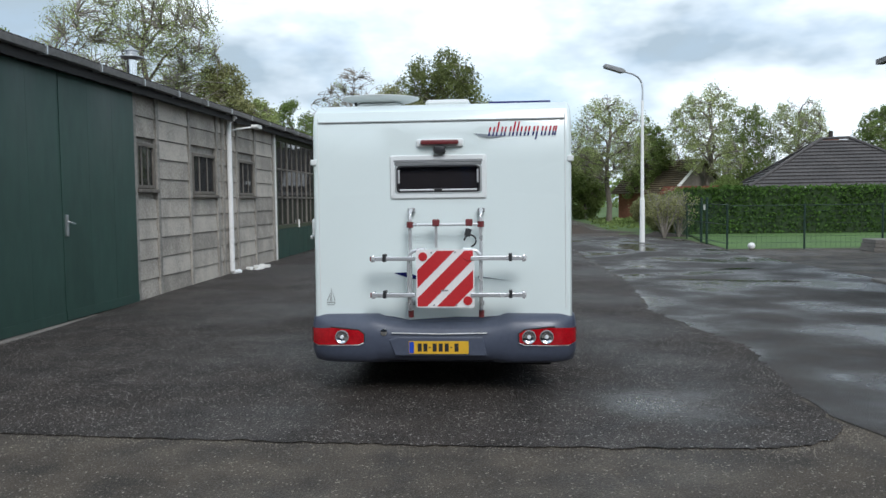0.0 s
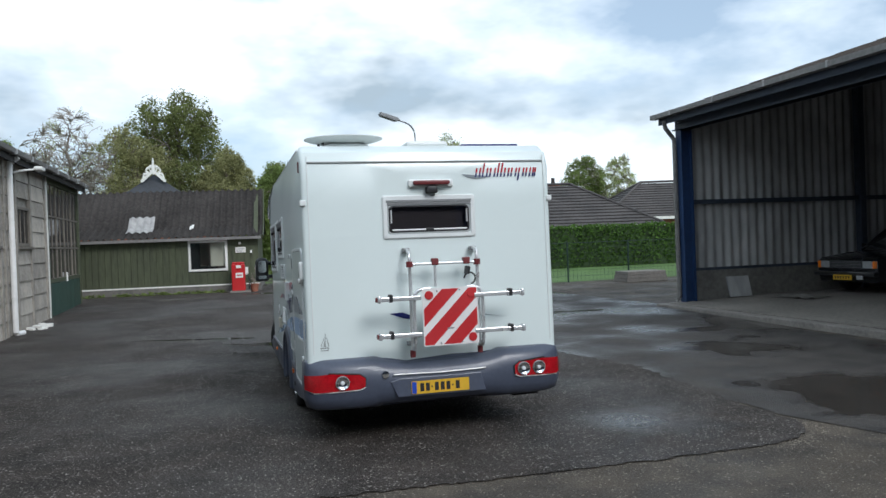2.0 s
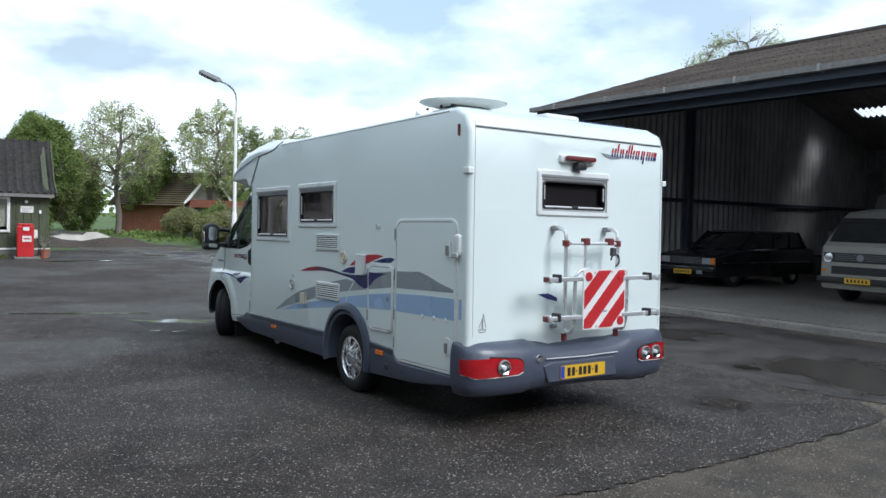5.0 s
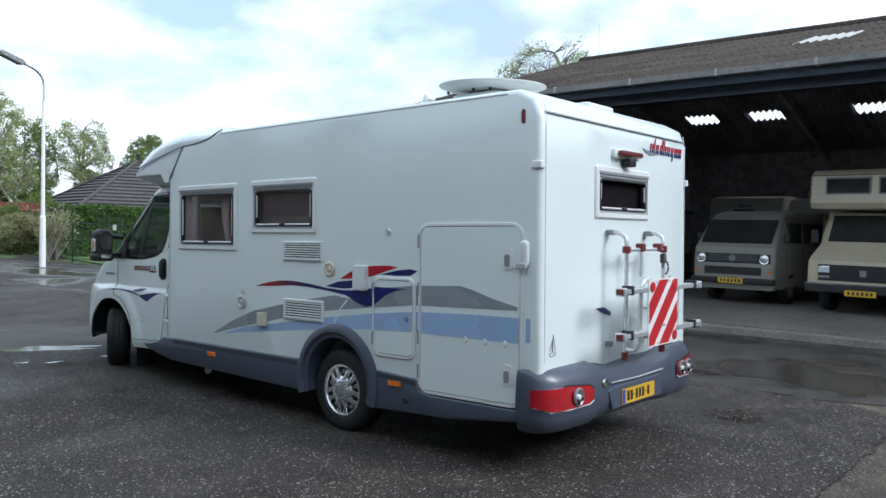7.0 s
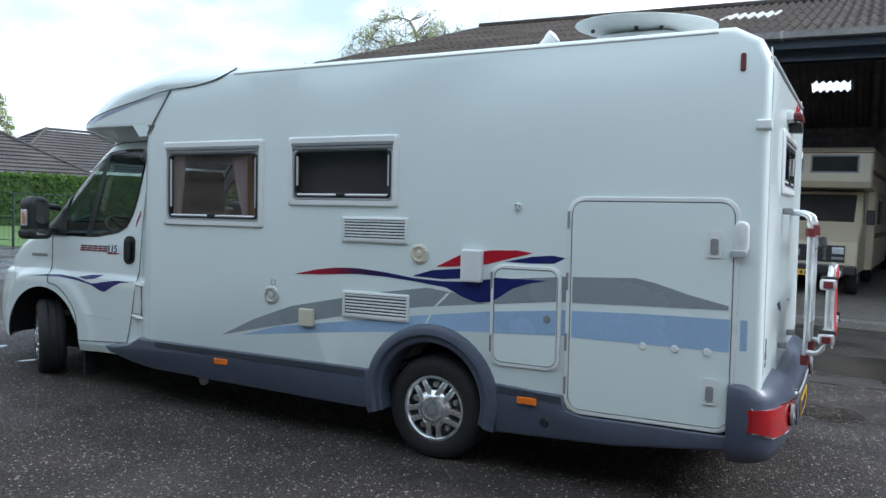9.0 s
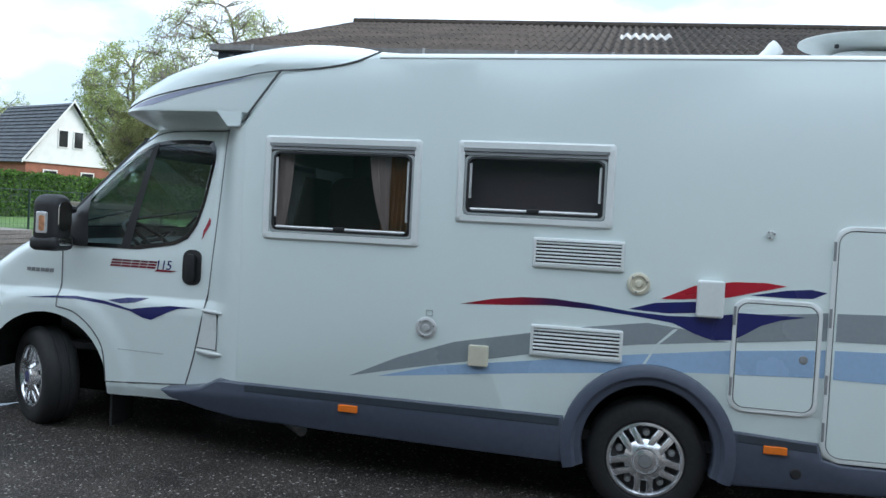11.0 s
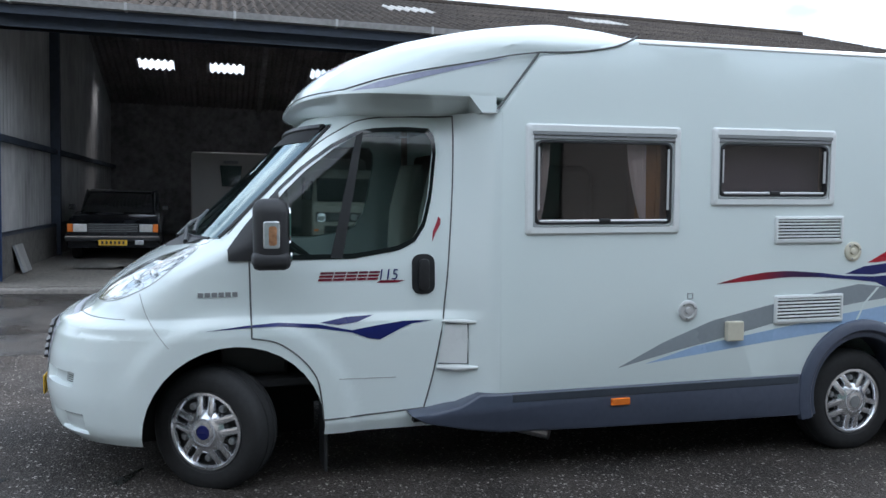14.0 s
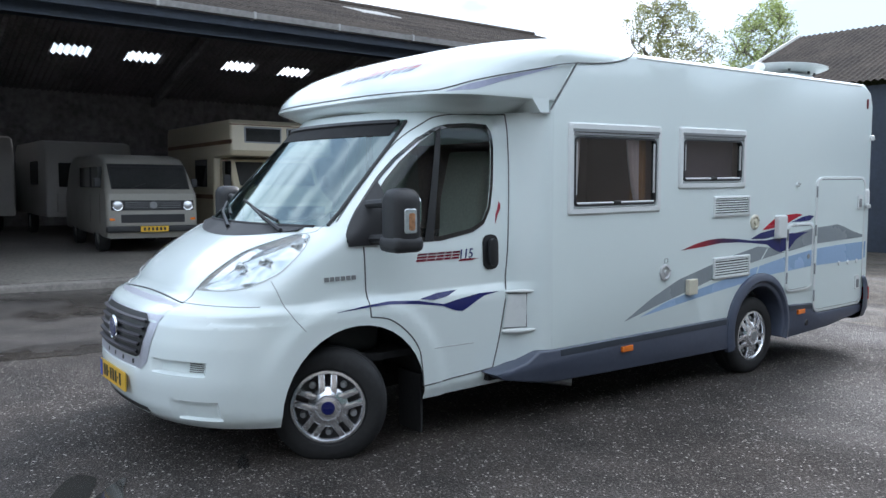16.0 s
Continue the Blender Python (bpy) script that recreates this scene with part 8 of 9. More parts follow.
for x, z in ((1.690, 0.464), (-0.690, 0.480)):
    part("side_marker", prism(rounded(x - 0.06, x + 0.06, z - 0.021, z + 0.021, 0.006, 3), HALF + 0.010, HALF + 0.034, "y", 0.005), "light_orange", van, "orange side marker lamp")
part("drain_cap", lathe(bmesh.new(), [(0.030, 0.0), (0.024, 0.008), (0.0, 0.008)], 16, Matrix.Translation((-0.80, HALF + 0.015, 0.365)) @ Matrix.Rotation(radians(-90), 4, "X")), "plastic_black", van)
# rear bumper, in plan slices
BUMP = [(0.27, 0.95, -0.06), (0.285, 1.10, 0.04), (0.31, 1.155, 0.085), (0.39, 1.178, 0.120), (0.52, 1.183, 0.130), (0.63, 1.178, 0.115), (0.69, 1.168, 0.075), (0.712, 1.155, 0.03), (0.716, 1.12, 0.0)]


def bump_x(y, z):
    w = lerp([(a, b) for a, b, _ in BUMP], z)
    out = lerp([(a, b) for a, _, b in BUMP], z)
    return REAR + 0.16 - (0.16 + out) * max(0.0, 1 - min(1.0, abs(y) / w) ** 7) ** (1 / 3.2)


bm = bmesh.new()
rows = []
for z, w, out in BUMP:
    pts = []
    for k in range(61):
        t = math.sin(math.pi / 2 * (-1 + 2 * k / 60))
        y = w * t
        a = abs(t)
        dip = 0.0 if a > 0.50 else 0.062 * (1 - (a / 0.50) ** 4)
        pts.append(bm.verts.new((bump_x(y, z), y, z - (dip if z > 0.5 else -0.02 * (dip > 0)))))
    rows.append(pts)
for a, b in zip(rows, rows[1:]):
    for k in range(60):
        bm.faces.new((a[k], a[k + 1], b[k + 1], b[k]))
bm.faces.new(rows[0])
bm.faces.new(rows[-1][::-1])
bmesh.ops.recalc_face_normals(bm, faces=bm.faces[:])
bumper = part("rear_bumper", bm, "skirt_grey", van, "grey moulded rear bumper", smooth=50)
part("plate_recess", prism([(-0.40, 0.36), (-0.36, 0.525), (0.38, 0.525), (0.46, 0.50), (0.40, 0.36)], REAR - 0.137, REAR - 0.115, "x", 0.01), "skirt_grey", bumper)
bm = bmesh.new()
tube(bm, [(REAR - 0.140, -0.40, 0.560), (REAR - 0.142, 0.0, 0.552), (REAR - 0.140, 0.43, 0.560)], 0.0055, 8)
part("chrome_strip", bm, "stay_alu", bumper)
part("emblem", lathe(bmesh.new(), [(0.034, 0.0), (0.030, 0.012), (0.0, 0.016)], 20, Matrix.Translation((REAR - 0.125, 0.50, 0.565)) @ Matrix.Rotation(radians(-90), 4, "Y")), "chrome", bumper, smooth=40)
TO_REAR = Matrix.Rotation(radians(90), 4, "Z")
number_plate(van, Matrix.Translation((REAR - 0.141, 0.02, 0.435)) @ TO_REAR)
for sgn in (1, -1):
    poly = [(1.172, 0.590), (1.174, 0.475), (1.10, 0.448), (0.72, 0.460), (0.675, 0.480), (0.672, 0.55), (0.72, 0.582), (0.95, 0.602)]
    bm = bmesh.new()
    bm.faces.new([bm.verts.new((0, sgn * y, z)) for y, z in poly])
    for k in range(1, 16):
        bmesh.ops.bisect_plane(bm, geom=bm.verts[:] + bm.edges[:] + bm.faces[:], plane_co=(0, sgn * (0.66 + 0.034 * k), 0), plane_no=(0, 1, 0))
    r = bmesh.ops.extrude_face_region(bm, geom=bm.faces[:])
    top = {v for v in r["geom"] if isinstance(v, bmesh.types.BMVert)}
    for v in bm.verts:
        v.co.x = bump_x(v.co.y, v.co.z) - (0.016 if v in top else -0.01)
        if v in top:
            v.co.y *= 1.004
    bmesh.ops.recalc_face_normals(bm, faces=bm.faces[:])
    tl = part("tail_light", bm, "light_red", van, "red wrap-round tail light cluster", smooth=40)
    for yy in ((0.87,) if sgn > 0 else (0.76, 0.91)):
        lm = Matrix.Translation((bump_x(yy, 0.525) - 0.016, sgn * yy, 0.525)) @ Matrix.Rotation(radians(-90), 4, "Y")
        part("lens_rim", lathe(bmesh.new(), [(0.060, -0.004), (0.059, 0.010), (0.053, 0.013)], 24, lm), "plastic_grey", tl, smooth=40)
        part("lens", lathe(bmesh.new(), [(0.054, 0.013), (0.046, 0.008), (0.030, 0.003), (0.016, 0.002)], 24, lm), "chrome", tl, "silvered round lamp", smooth=40)
        part("bulb", lathe(bmesh.new(), [(0.018, 0.002), (0.016, 0.012), (0.0, 0.016)], 16, lm), "lamp_glass", tl, smooth=40)
    bm = bmesh.new()
    tube(bm, [(bump_x(y, z) - 0.012, sgn * y, z - 0.006) for y, z in ((1.172, 0.478), (1.10, 0.448), (0.95, 0.453), (0.72, 0.460), (0.675, 0.480))], 0.0045, 5)
    part("light_trim", bm, "van_trim", tl)
    bm = bmesh.new()
    tube(bm, [(bump_x(y, z) - 0.012, sgn * y, z + 0.004) for y, z in ((1.172, 0.590), (0.95, 0.604), (0.72, 0.584), (0.672, 0.55), (0.673, 0.485))], 0.006, 5)
    part("light_seal", bm, "plastic_black", tl)
# parts under the floor: the shade below the van is painted near-black
part("tow_bar", boxes((-2.0, -0.4, -0.45, -0.30, 0.30, 0.38), (-2.0, -0.4, 0.30, 0.45, 0.30, 0.38), (-1.9, -1.7, -0.45, 0.45, 0.28, 0.36), (-1.95, -1.85, -0.95, -0.70, 0.26, 0.31)), "shade_black", van, "chassis rails with shade put into their near-black colour")
part("underfloor", boxes((-1.85, 2.9, -1.05, 1.05, 0.40, 0.46)), "shade_black", van, "underside with its shade put into the colour")
part("water_tank", boxes((0.7, 1.7, -0.6, 0.5, 0.26, 0.398), bevel=0.02), "shade_black", van)
part("gearbox", boxes((2.3, 3.3, -0.5, 0.4, 0.28, 0.398), bevel=0.02), "shade_black", van)
# added near-black block that hides lit ground behind the front wheels
part("engine_tray", boxes((3.36, 4.45, -0.38, 0.38, 0.20, 0.62), bevel=0.02), "shade_black", van)
bm = bmesh.new()
tube(bm, [(2.6, 0.60, 0.33), (2.25, 0.80, 0.27), (2.05, 0.96, 0.24)], 0.035, 10)
part("exhaust", bm, "zinc", van)
part("mud_flap", boxes((3.36, 3.375, 0.74, 0.98, 0.14, 0.50)), "black_rubber", van)
# wheel wells, their inner shade painted as near-black
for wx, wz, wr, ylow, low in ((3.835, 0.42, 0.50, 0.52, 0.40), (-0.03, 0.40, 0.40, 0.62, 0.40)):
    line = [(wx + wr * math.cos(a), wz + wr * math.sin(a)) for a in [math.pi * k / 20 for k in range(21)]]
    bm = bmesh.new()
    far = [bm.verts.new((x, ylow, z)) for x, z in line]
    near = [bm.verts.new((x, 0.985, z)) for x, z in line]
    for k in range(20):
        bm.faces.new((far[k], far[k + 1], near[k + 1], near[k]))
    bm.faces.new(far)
    part("wheel_well", bm, "shade_black", van)


def wheel(name, m, parent, label, turn):
    """A tyre with tread grooves and a silver trim of paired spokes; the axle is +z (outward)."""
    w = part(name, lathe(bmesh.new(), [(0.195, -0.105), (0.23, -0.112), (0.30, -0.108), (0.325, -0.085), (0.335, -0.055), (0.335, -0.040), (0.328, -0.036), (0.328, -0.026), (0.335, -0.022), (0.335, 0.022), (0.328, 0.026), (0.328, 0.036), (0.335, 0.040), (0.335, 0.055), (0.326, 0.085), (0.302, 0.106), (0.260, 0.114), (0.225, 0.108), (0.212, 0.092), (0.205, 0.06), (0.195, 0.0)], 56), "black_rubber", parent, label, smooth=40)
    w.matrix_local = m
    part("rim", lathe(bmesh.new(), [(0.214, 0.095), (0.206, 0.102), (0.196, 0.092), (0.190, 0.060), (0.13, 0.052), (0.0, 0.052)], 48), "plastic_black", w, smooth=40)
    part("trim_ring", lathe(bmesh.new(), [(0.213, 0.092), (0.210, 0.104), (0.196, 0.106), (0.186, 0.094), (0.186, 0.080)], 48), "wheel_silver", w, smooth=40)
    for k in range(5):
        a = 2 * math.pi * k / 5 + turn
        for off in (-0.031, 0.031):
            bmw = prism([(0.06, off - 0.019), (0.196, off * 1.15 - 0.020), (0.196, off * 1.15 + 0.020), (0.06, off + 0.019)], 0.060, 0.102, "z", 0.009)
            for v in bmw.verts:
                v.co.z += 0.016 - 0.022 * (v.co.x - 0.06) / 0.136 if v.co.z > 0.08 else 0.0
            bmesh.ops.rotate(bmw, verts=bmw.verts[:], cent=(0, 0, 0), matrix=Matrix.Rotation(a, 3, "Z"))
            part("spoke", bmw, "wheel_silver", w, smooth=40)
        bolt = lathe(bmesh.new(), [(0.020, 0.05), (0.020, 0.078), (0.014, 0.088), (0.0, 0.089)], 10, Matrix.Rotation(a + 0.628, 4, "Z") @ Matrix.Translation((0.150, 0, 0)))
        part("wheel_bolt", bolt, "plastic_grey", w, smooth=40)
    part("hub", lathe(bmesh.new(), [(0.118, 0.06), (0.116, 0.098), (0.100, 0.110), (0.074, 0.122), (0.070, 0.114), (0.064, 0.114), (0.060, 0.124), (0.040, 0.127)], 40), "wheel_silver", w, smooth=40)
    part("hub_badge", lathe(bmesh.new(), [(0.040, 0.118), (0.036, 0.129), (0.0, 0.131)], 24), "decal_navy" if "front" in label else "plastic_grey", w, smooth=40)
    return w


OUT_L = Matrix.Rotation(radians(-90), 4, "X")
OUT_R = Matrix.Rotation(radians(90), 4, "X")
wheel("wheel", Matrix.Translation((-0.03, 0.985, 0.332)) @ OUT_L, van, "rear wheel with a silver spoked trim", 0.314)
wheel("wheel", Matrix.Translation((-0.03, -0.985, 0.332)) @ OUT_R, van, "rear wheel with a silver spoked trim", 0.314)
STEER = Matrix.Rotation(radians(-32), 4, "Z")
wheel("wheel", Matrix.Translation((3.935, 0.872, 0.409)) @ STEER @ OUT_L, van, "steered front wheel with a silver spoked trim", 0.942)
wheel("wheel", Matrix.Translation((3.935, -0.872, 0.409)) @ STEER @ OUT_R, van, "steered front wheel with a silver spoked trim", 0.942)

# added black sheet: keeps the room behind the rear pane dark
part("blind", boxes((REAR + 0.05, REAR + 0.055, -0.40, 0.44, 1.73, 2.10)), "plastic_black", van, "dark sheet added behind the rear window to darken it")
# rear panel: grooves, brake lamp, camera, logo, stickers
part("rear_trim", prism(rounded(-1.08, 1.08, 2.405, 2.414, 0.004, 2), REAR - 0.002, REAR + 0.1, "x"), "seam_grey", van)
for sgn in (1, -1):
    bm = bmesh.new()
    tube(bm, [(REAR - 0.001, sgn * 1.085, 0.76), (REAR, sgn * 1.085, 2.30), (REAR + 0.014, sgn * 1.083, 2.46)], 0.004, 6)
    part("corner_strip", bm, "van_trim", van)
for sgn in (1, -1):
    part("corner_clip", boxes((REAR - 0.008, REAR + 0.07, sgn * 1.13 - 0.028, sgn * 1.13 + 0.026, 2.035, 2.085), bevel=0.008), "van_trim", van)
brake = part("brake_light", prism(rounded(-0.205, 0.205, 2.178, 2.245, 0.02), REAR - 0.03, REAR + 0.01, "x", 0.008), "van_trim", van, "high white-framed brake light", smooth=40)
part("lens", prism(rounded(-0.165, 0.165, 2.195, 2.233, 0.015), REAR - 0.075, REAR - 0.03, "x", 0.008), "clip_red", brake, "dark red lens", smooth=40)
cam_part = part("reversing_camera", prism(rounded(-0.05, 0.05, 2.12, 2.18, 0.015), REAR - 0.075, REAR, "x", 0.008), "plastic_black", van, "small black reversing camera", smooth=40)
UP_REAR = Matrix(((0, 0, -1, 0), (-1, 0, 0, 0), (0, 1, 0, 0), (0, 0, 0, 1)))
part("logo_swoosh", prism([(-0.30, 2.290), (-0.42, 2.278), (-0.58, 2.268), (-0.50, 2.250), (-0.42, 2.246), (-0.35, 2.262)], REAR - 0.004, REAR + 0.01, "x"), "decal_grey", van)


def wordmark(m, width, parent, onto=None):
    """The maker's wordmark as slanted two-tone bars, not letters."""
    x = -width / 2
    hs = [0.080, 0.125, 0.080, 0.125, 0.125, 0.080, 0.080, 0.080, 0.080, 0.080]
    ws = [1.0, 1.05, 1.1, 0.5, 0.5, 1.0, 1.1, 1.1, 1.0, 0.75]
    unit = width / sum(ws)
    sh, th = 0.22, 0.014
    for k, (h, wk) in enumerate(zip(hs, ws)):
        x1 = x + wk * unit
        low = -0.035 if k == 7 else 0.0

        def bar(x0, x2, z0, z1, mat):
            bm = prism([(x0 + sh * z0, z0), (x2 + sh * z0, z0), (x2 + sh * z1, z1), (x0 + sh * z1, z1)], -0.002, 0.002, "y")
            bmesh.ops.transform(bm, matrix=m, verts=bm.verts[:])
            if onto:
                for v in bm.verts:
                    v.co.x = onto(v.co.y, v.co.z) + 0.003
            part("logo_bar", bm, mat, parent)
        bar(x + 0.004, x + 0.004 + th, 0.037, h, "decal_red")
        bar(x + 0.004, x + 0.004 + th, low, 0.033, "decal_navy")
        if wk > 0.6:
            bar(x1 - 0.012 - th, x1 - 0.012, 0.037, 0.080, "decal_red")
            bar(x1 - 0.012 - th, x1 - 0.012, 0.0, 0.033, "decal_navy")
        x = x1


wordmark(Matrix.Translation((REAR - 0.003, -0.715, 2.262)) @ Matrix.Rotation(radians(-90), 4, "Z"), 0.60, van)
wordmark(Matrix.Translation((3.3, 0.46, 2.335)) @ Matrix.Rotation(radians(90), 4, "Z") @ Matrix.Rotation(radians(-4), 4, "Y") @ Matrix.Diagonal((1, 1, 0.62, 1)), 0.66, van, cap_front)
for poly in ([(1.03, 0.815), (0.955, 0.815), (0.965, 0.795), (1.02, 0.795)], [(0.985, 0.94), (0.988, 0.825), (0.955, 0.83)], [(0.995, 0.90), (0.995, 0.828), (1.025, 0.832)]):
    bm = bmesh.new()
    tube(bm, [(REAR - 0.002, y, z) for y, z in poly], 0.003, 4, True)
    part("sticker", bm, "plastic_grey", van)
part("rear_stripe", prism([(0.42, 1.075), (0.30, 1.08), (0.20, 1.04), (0.20, 1.01), (0.30, 1.03)], REAR - 0.004, REAR + 0.01, "x"), "decal_navy", van)
part("rear_stripe", prism([(-0.32, 1.045), (-0.60, 1.00), (-0.32, 1.03)], REAR - 0.004, REAR + 0.01, "x"), "decal_grey", van)

# bicycle rack
rack = part("bike_rack", boxes((REAR - 0.06, REAR, 0.225, 0.285, 1.605, 1.645), bevel=0.008), "plastic_grey", van, "aluminium bicycle rack")
part("bracket", boxes((REAR - 0.06, REAR, -0.385, -0.325, 1.600, 1.640), bevel=0.008), "plastic_grey", rack)
part("bracket", boxes((REAR - 0.05, REAR, 0.235, 0.275, 0.79, 0.83), bevel=0.008), "plastic_grey", rack)
part("bracket", boxes((REAR - 0.05, REAR, -0.375, -0.335, 0.79, 0.83), bevel=0.008), "plastic_grey", rack)
for y in (0.255, -0.355):
    bm = bmesh.new()
    tube(bm, smooth_line([(REAR - 0.02, y, 1.625), (REAR - 0.10, y, 1.618), (REAR - 0.15, y, 1.57), (REAR - 0.155, y, 1.40), (REAR - 0.155, y, 1.0), (REAR - 0.15, y, 0.76)]), 0.016, 10)
    part("upright", bm, "alu", rack, smooth=50)
    bm = bmesh.new()
    tube(bm, [(REAR - 0.155, y, 1.525), (REAR - 0.155, y, 1.475)], 0.030, 10)
    part("clamp", bm, "clip_red", rack, "dark red clamp")
    bm = bmesh.new()
    tube(bm, [(REAR - 0.15, y, 0.76), (REAR - 0.15, y, 0.70)], 0.024, 10)
    part("clamp", bm, "clip_red", rack)
    bm = bmesh.new()
    s = 1 if y > 0 else -1
    tube(bm, smooth_line([(REAR - 0.16, y, 0.78), (REAR - 0.22, y, 0.78), (REAR - 0.26, y, 0.86), (REAR - 0.27, y, 1.18), (REAR - 0.275, y - 0.02 * s, 1.26), (REAR - 0.275, y - 0.07 * s, 1.285), (REAR - 0.275, -0.05 + 0.16 * s, 1.29)]), 0.016, 10)
    part("platform_tube", bm, "alu", rack, smooth=50)
bm = bmesh.new()
tube(bm, [(REAR - 0.155, 0.27, 1.50), (REAR - 0.155, -0.37, 1.50)], 0.014, 10)
tube(bm, [(REAR - 0.155, 0.03, 1.50), (REAR - 0.155, 0.03, 1.30)], 0.013, 8)
part("crossbar", bm, "alu", rack, smooth=50)
for y in (0.03, -0.255):
    part("clamp", boxes((REAR - 0.185, REAR - 0.125, y - 0.03, y + 0.03, 1.485, 1.545), bevel=0.008), "clip_red", rack)
for z in (1.215, 0.905):
    for y0, y1 in ((0.552, 0.20), (-0.27, -0.702)):
        part("wheel_rail", boxes((REAR - 0.31, REAR - 0.24, min(y0, y1), max(y0, y1), z - 0.018, z + 0.018), bevel=0.006), "alu", rack)
    for y in (0.562, -0.712):
        end = part("rail_end", boxes((REAR - 0.318, REAR - 0.232, y - 0.020, y + 0.012, z - 0.030, z + 0.030), bevel=0.012), "alu", rack, smooth=40)
        s = 1 if y > 0 else -1
        part("end_cap", boxes((REAR - 0.300, REAR - 0.250, y + s * 0.010 - 0.014, y + s * 0.010 + 0.014, z - 0.020, z + 0.020), bevel=0.005), "clip_red", end)
    for y in (0.46, -0.605):
        part("strap", boxes((REAR - 0.318, REAR - 0.232, y - 0.015, y + 0.015, z - 0.026, z + 0.040), bevel=0.006), "plastic_black", rack)
bm = bmesh.new()
tube(bm, [(REAR - 0.20, -0.255, 1.46), (REAR - 0.21, -0.24, 1.40)], 0.026, 8)
tube(bm, [(REAR - 0.215, -0.265 + 0.05 * math.cos(k * 0.35), 1.36 + 0.05 * math.sin(k * 0.35)) for k in range(14)], 0.008, 6)
part("bike_clamp", bm, "plastic_black", rack)
# striped warning board
board = part("warning_board", prism(rounded(-0.302, 0.190, 0.800, 1.290, 0.015, 3), REAR - 0.300, REAR - 0.290, "x"), "stripe_white", rack, "square board with red and white diagonal stripes")


def clip_poly(poly, y0, y1, z0, z1):
    for ax, lim, keep in ((0, y0, 1), (0, y1, -1), (1, z0, 1), (1, z1, -1)):
        out = []
        for p, q in zip(poly, poly[1:] + poly[:1]):
            a, b = (p[ax] - lim) * keep, (q[ax] - lim) * keep
            if a >= 0:
                out.append(p)
            if a * b < 0:
                t = a / (a - b)
                out.append((p[0] + (q[0] - p[0]) * t, p[1] + (q[1] - p[1]) * t))
        poly = out
        if not poly:
            return []
    return poly


for c0 in (-0.235, 0.0, 0.235):
    # stripes climb towards the board's right edge
    cy, cz = -0.057, 1.042
    p = [(cy + 0.6, cz - 0.6 + c0 - 0.075), (cy + 0.6, cz - 0.6 + c0 + 0.075), (cy - 0.6, cz + 0.6 + c0 + 0.075), (cy - 0.6, cz + 0.6 + c0 - 0.075)]
    p = clip_poly(p, -0.292, 0.180, 0.810, 1.280)
    if p:
        part("stripe", prism(p, REAR - 0.3025, REAR - 0.3, "x"), "stripe_red", board)
for y, z in ((0.132, 1.232), (-0.245, 0.858), (-0.245, 1.232)):
    part("reflector", lathe(bmesh.new(), [(0.038, 0.0), (0.036, 0.006), (0.0, 0.007)], 20, Matrix.Translation((REAR - 0.302, y, z)) @ Matrix.Rotation(radians(-90), 4, "Y")), "stripe_red", board, smooth=40)
for y, z in ((0.06, 1.265), (-0.14, 1.268), (0.04, 0.82), (-0.15, 0.822)):
    part("rivet", lathe(bmesh.new(), [(0.008, 0.0), (0.0, 0.004)], 8, Matrix.Translation((REAR - 0.303, y, z)) @ Matrix.Rotation(radians(-90), 4, "Y")), "plastic_grey", board)
part("maker_mark", boxes((REAR - 0.3035, REAR - 0.3026, -0.08, -0.02, 0.938, 0.950)), "plastic_grey", board)

# roof fittings
DISH = Matrix.Translation((-1.19, 0.64, 2.655)) @ Matrix.Rotation(radians(-2.5), 4, "Y") @ Matrix.Diagonal((1.05, 0.93, 1, 1))
dish = part("satellite_dish", lathe(bmesh.new(), [(0.0, 0.0), (0.14, 0.006), (0.27, 0.024), (0.36, 0.044), (0.398, 0.058), (0.404, 0.062), (0.402, 0.068), (0.392, 0.066), (0.35, 0.050), (0.26, 0.032), (0.13, 0.014), (0.0, 0.008)], 48, DISH), "dish_grey", van, "folded grey-white satellite dish on the roof", smooth=50)
part("dish_mount", prism(rounded(-1.42, -0.92, 0.42, 0.86, 0.12), 2.56, 2.655, "z", 0.03, 3), "van_trim", dish, smooth=50)
bm = bmesh.new()
tube(bm, smooth_line([(-0.98, 0.62, 2.62), (-0.80, 0.66, 2.605), (-0.64, 0.70, 2.615), (-0.58, 0.72, 2.64)]), [0.035] * 13 + [0.035, 0.036, 0.036, 0.036, 0.034, 0.03], 10)
part("feed_arm", bm, "white_pvc", dish, smooth=50)
part("feed_collar", lathe(bmesh.new(), [(0.036, -0.02), (0.043, -0.018), (0.043, 0.018), (0.036, 0.02)], 18, Matrix.Translation((-0.665, 0.690, 2.617)) @ Matrix.Rotation(radians(80), 4, "Y")), "clip_red", dish, smooth=40)
part("feed_head", lathe(bmesh.new(), [(0.0, -0.05), (0.030, -0.05), (0.036, 0.0), (0.046, 0.03), (0.046, 0.06), (0.0, 0.07)], 18, Matrix.Translation((-0.60, 0.72, 2.66)) @ Matrix.Rotation(radians(-50), 4, "Y")), "white_pvc", dish, smooth=40)
for x, y in ((-0.93, 0.84), (-1.20, 0.88), (-1.34, 0.86)):
    part("dish_bolt", lathe(bmesh.new(), [(0.012, -0.012), (0.012, 0.006), (0.0, 0.008)], 10, Matrix.Translation((x, y, 2.668 + 0.044 * (x + 1.19)))), "plastic_black", dish)
part("solar_panel", boxes((-1.62, -0.4, -0.98, -0.42, 2.592, 2.612), bevel=0.004), "decal_navy", van, "dark roof solar panel")
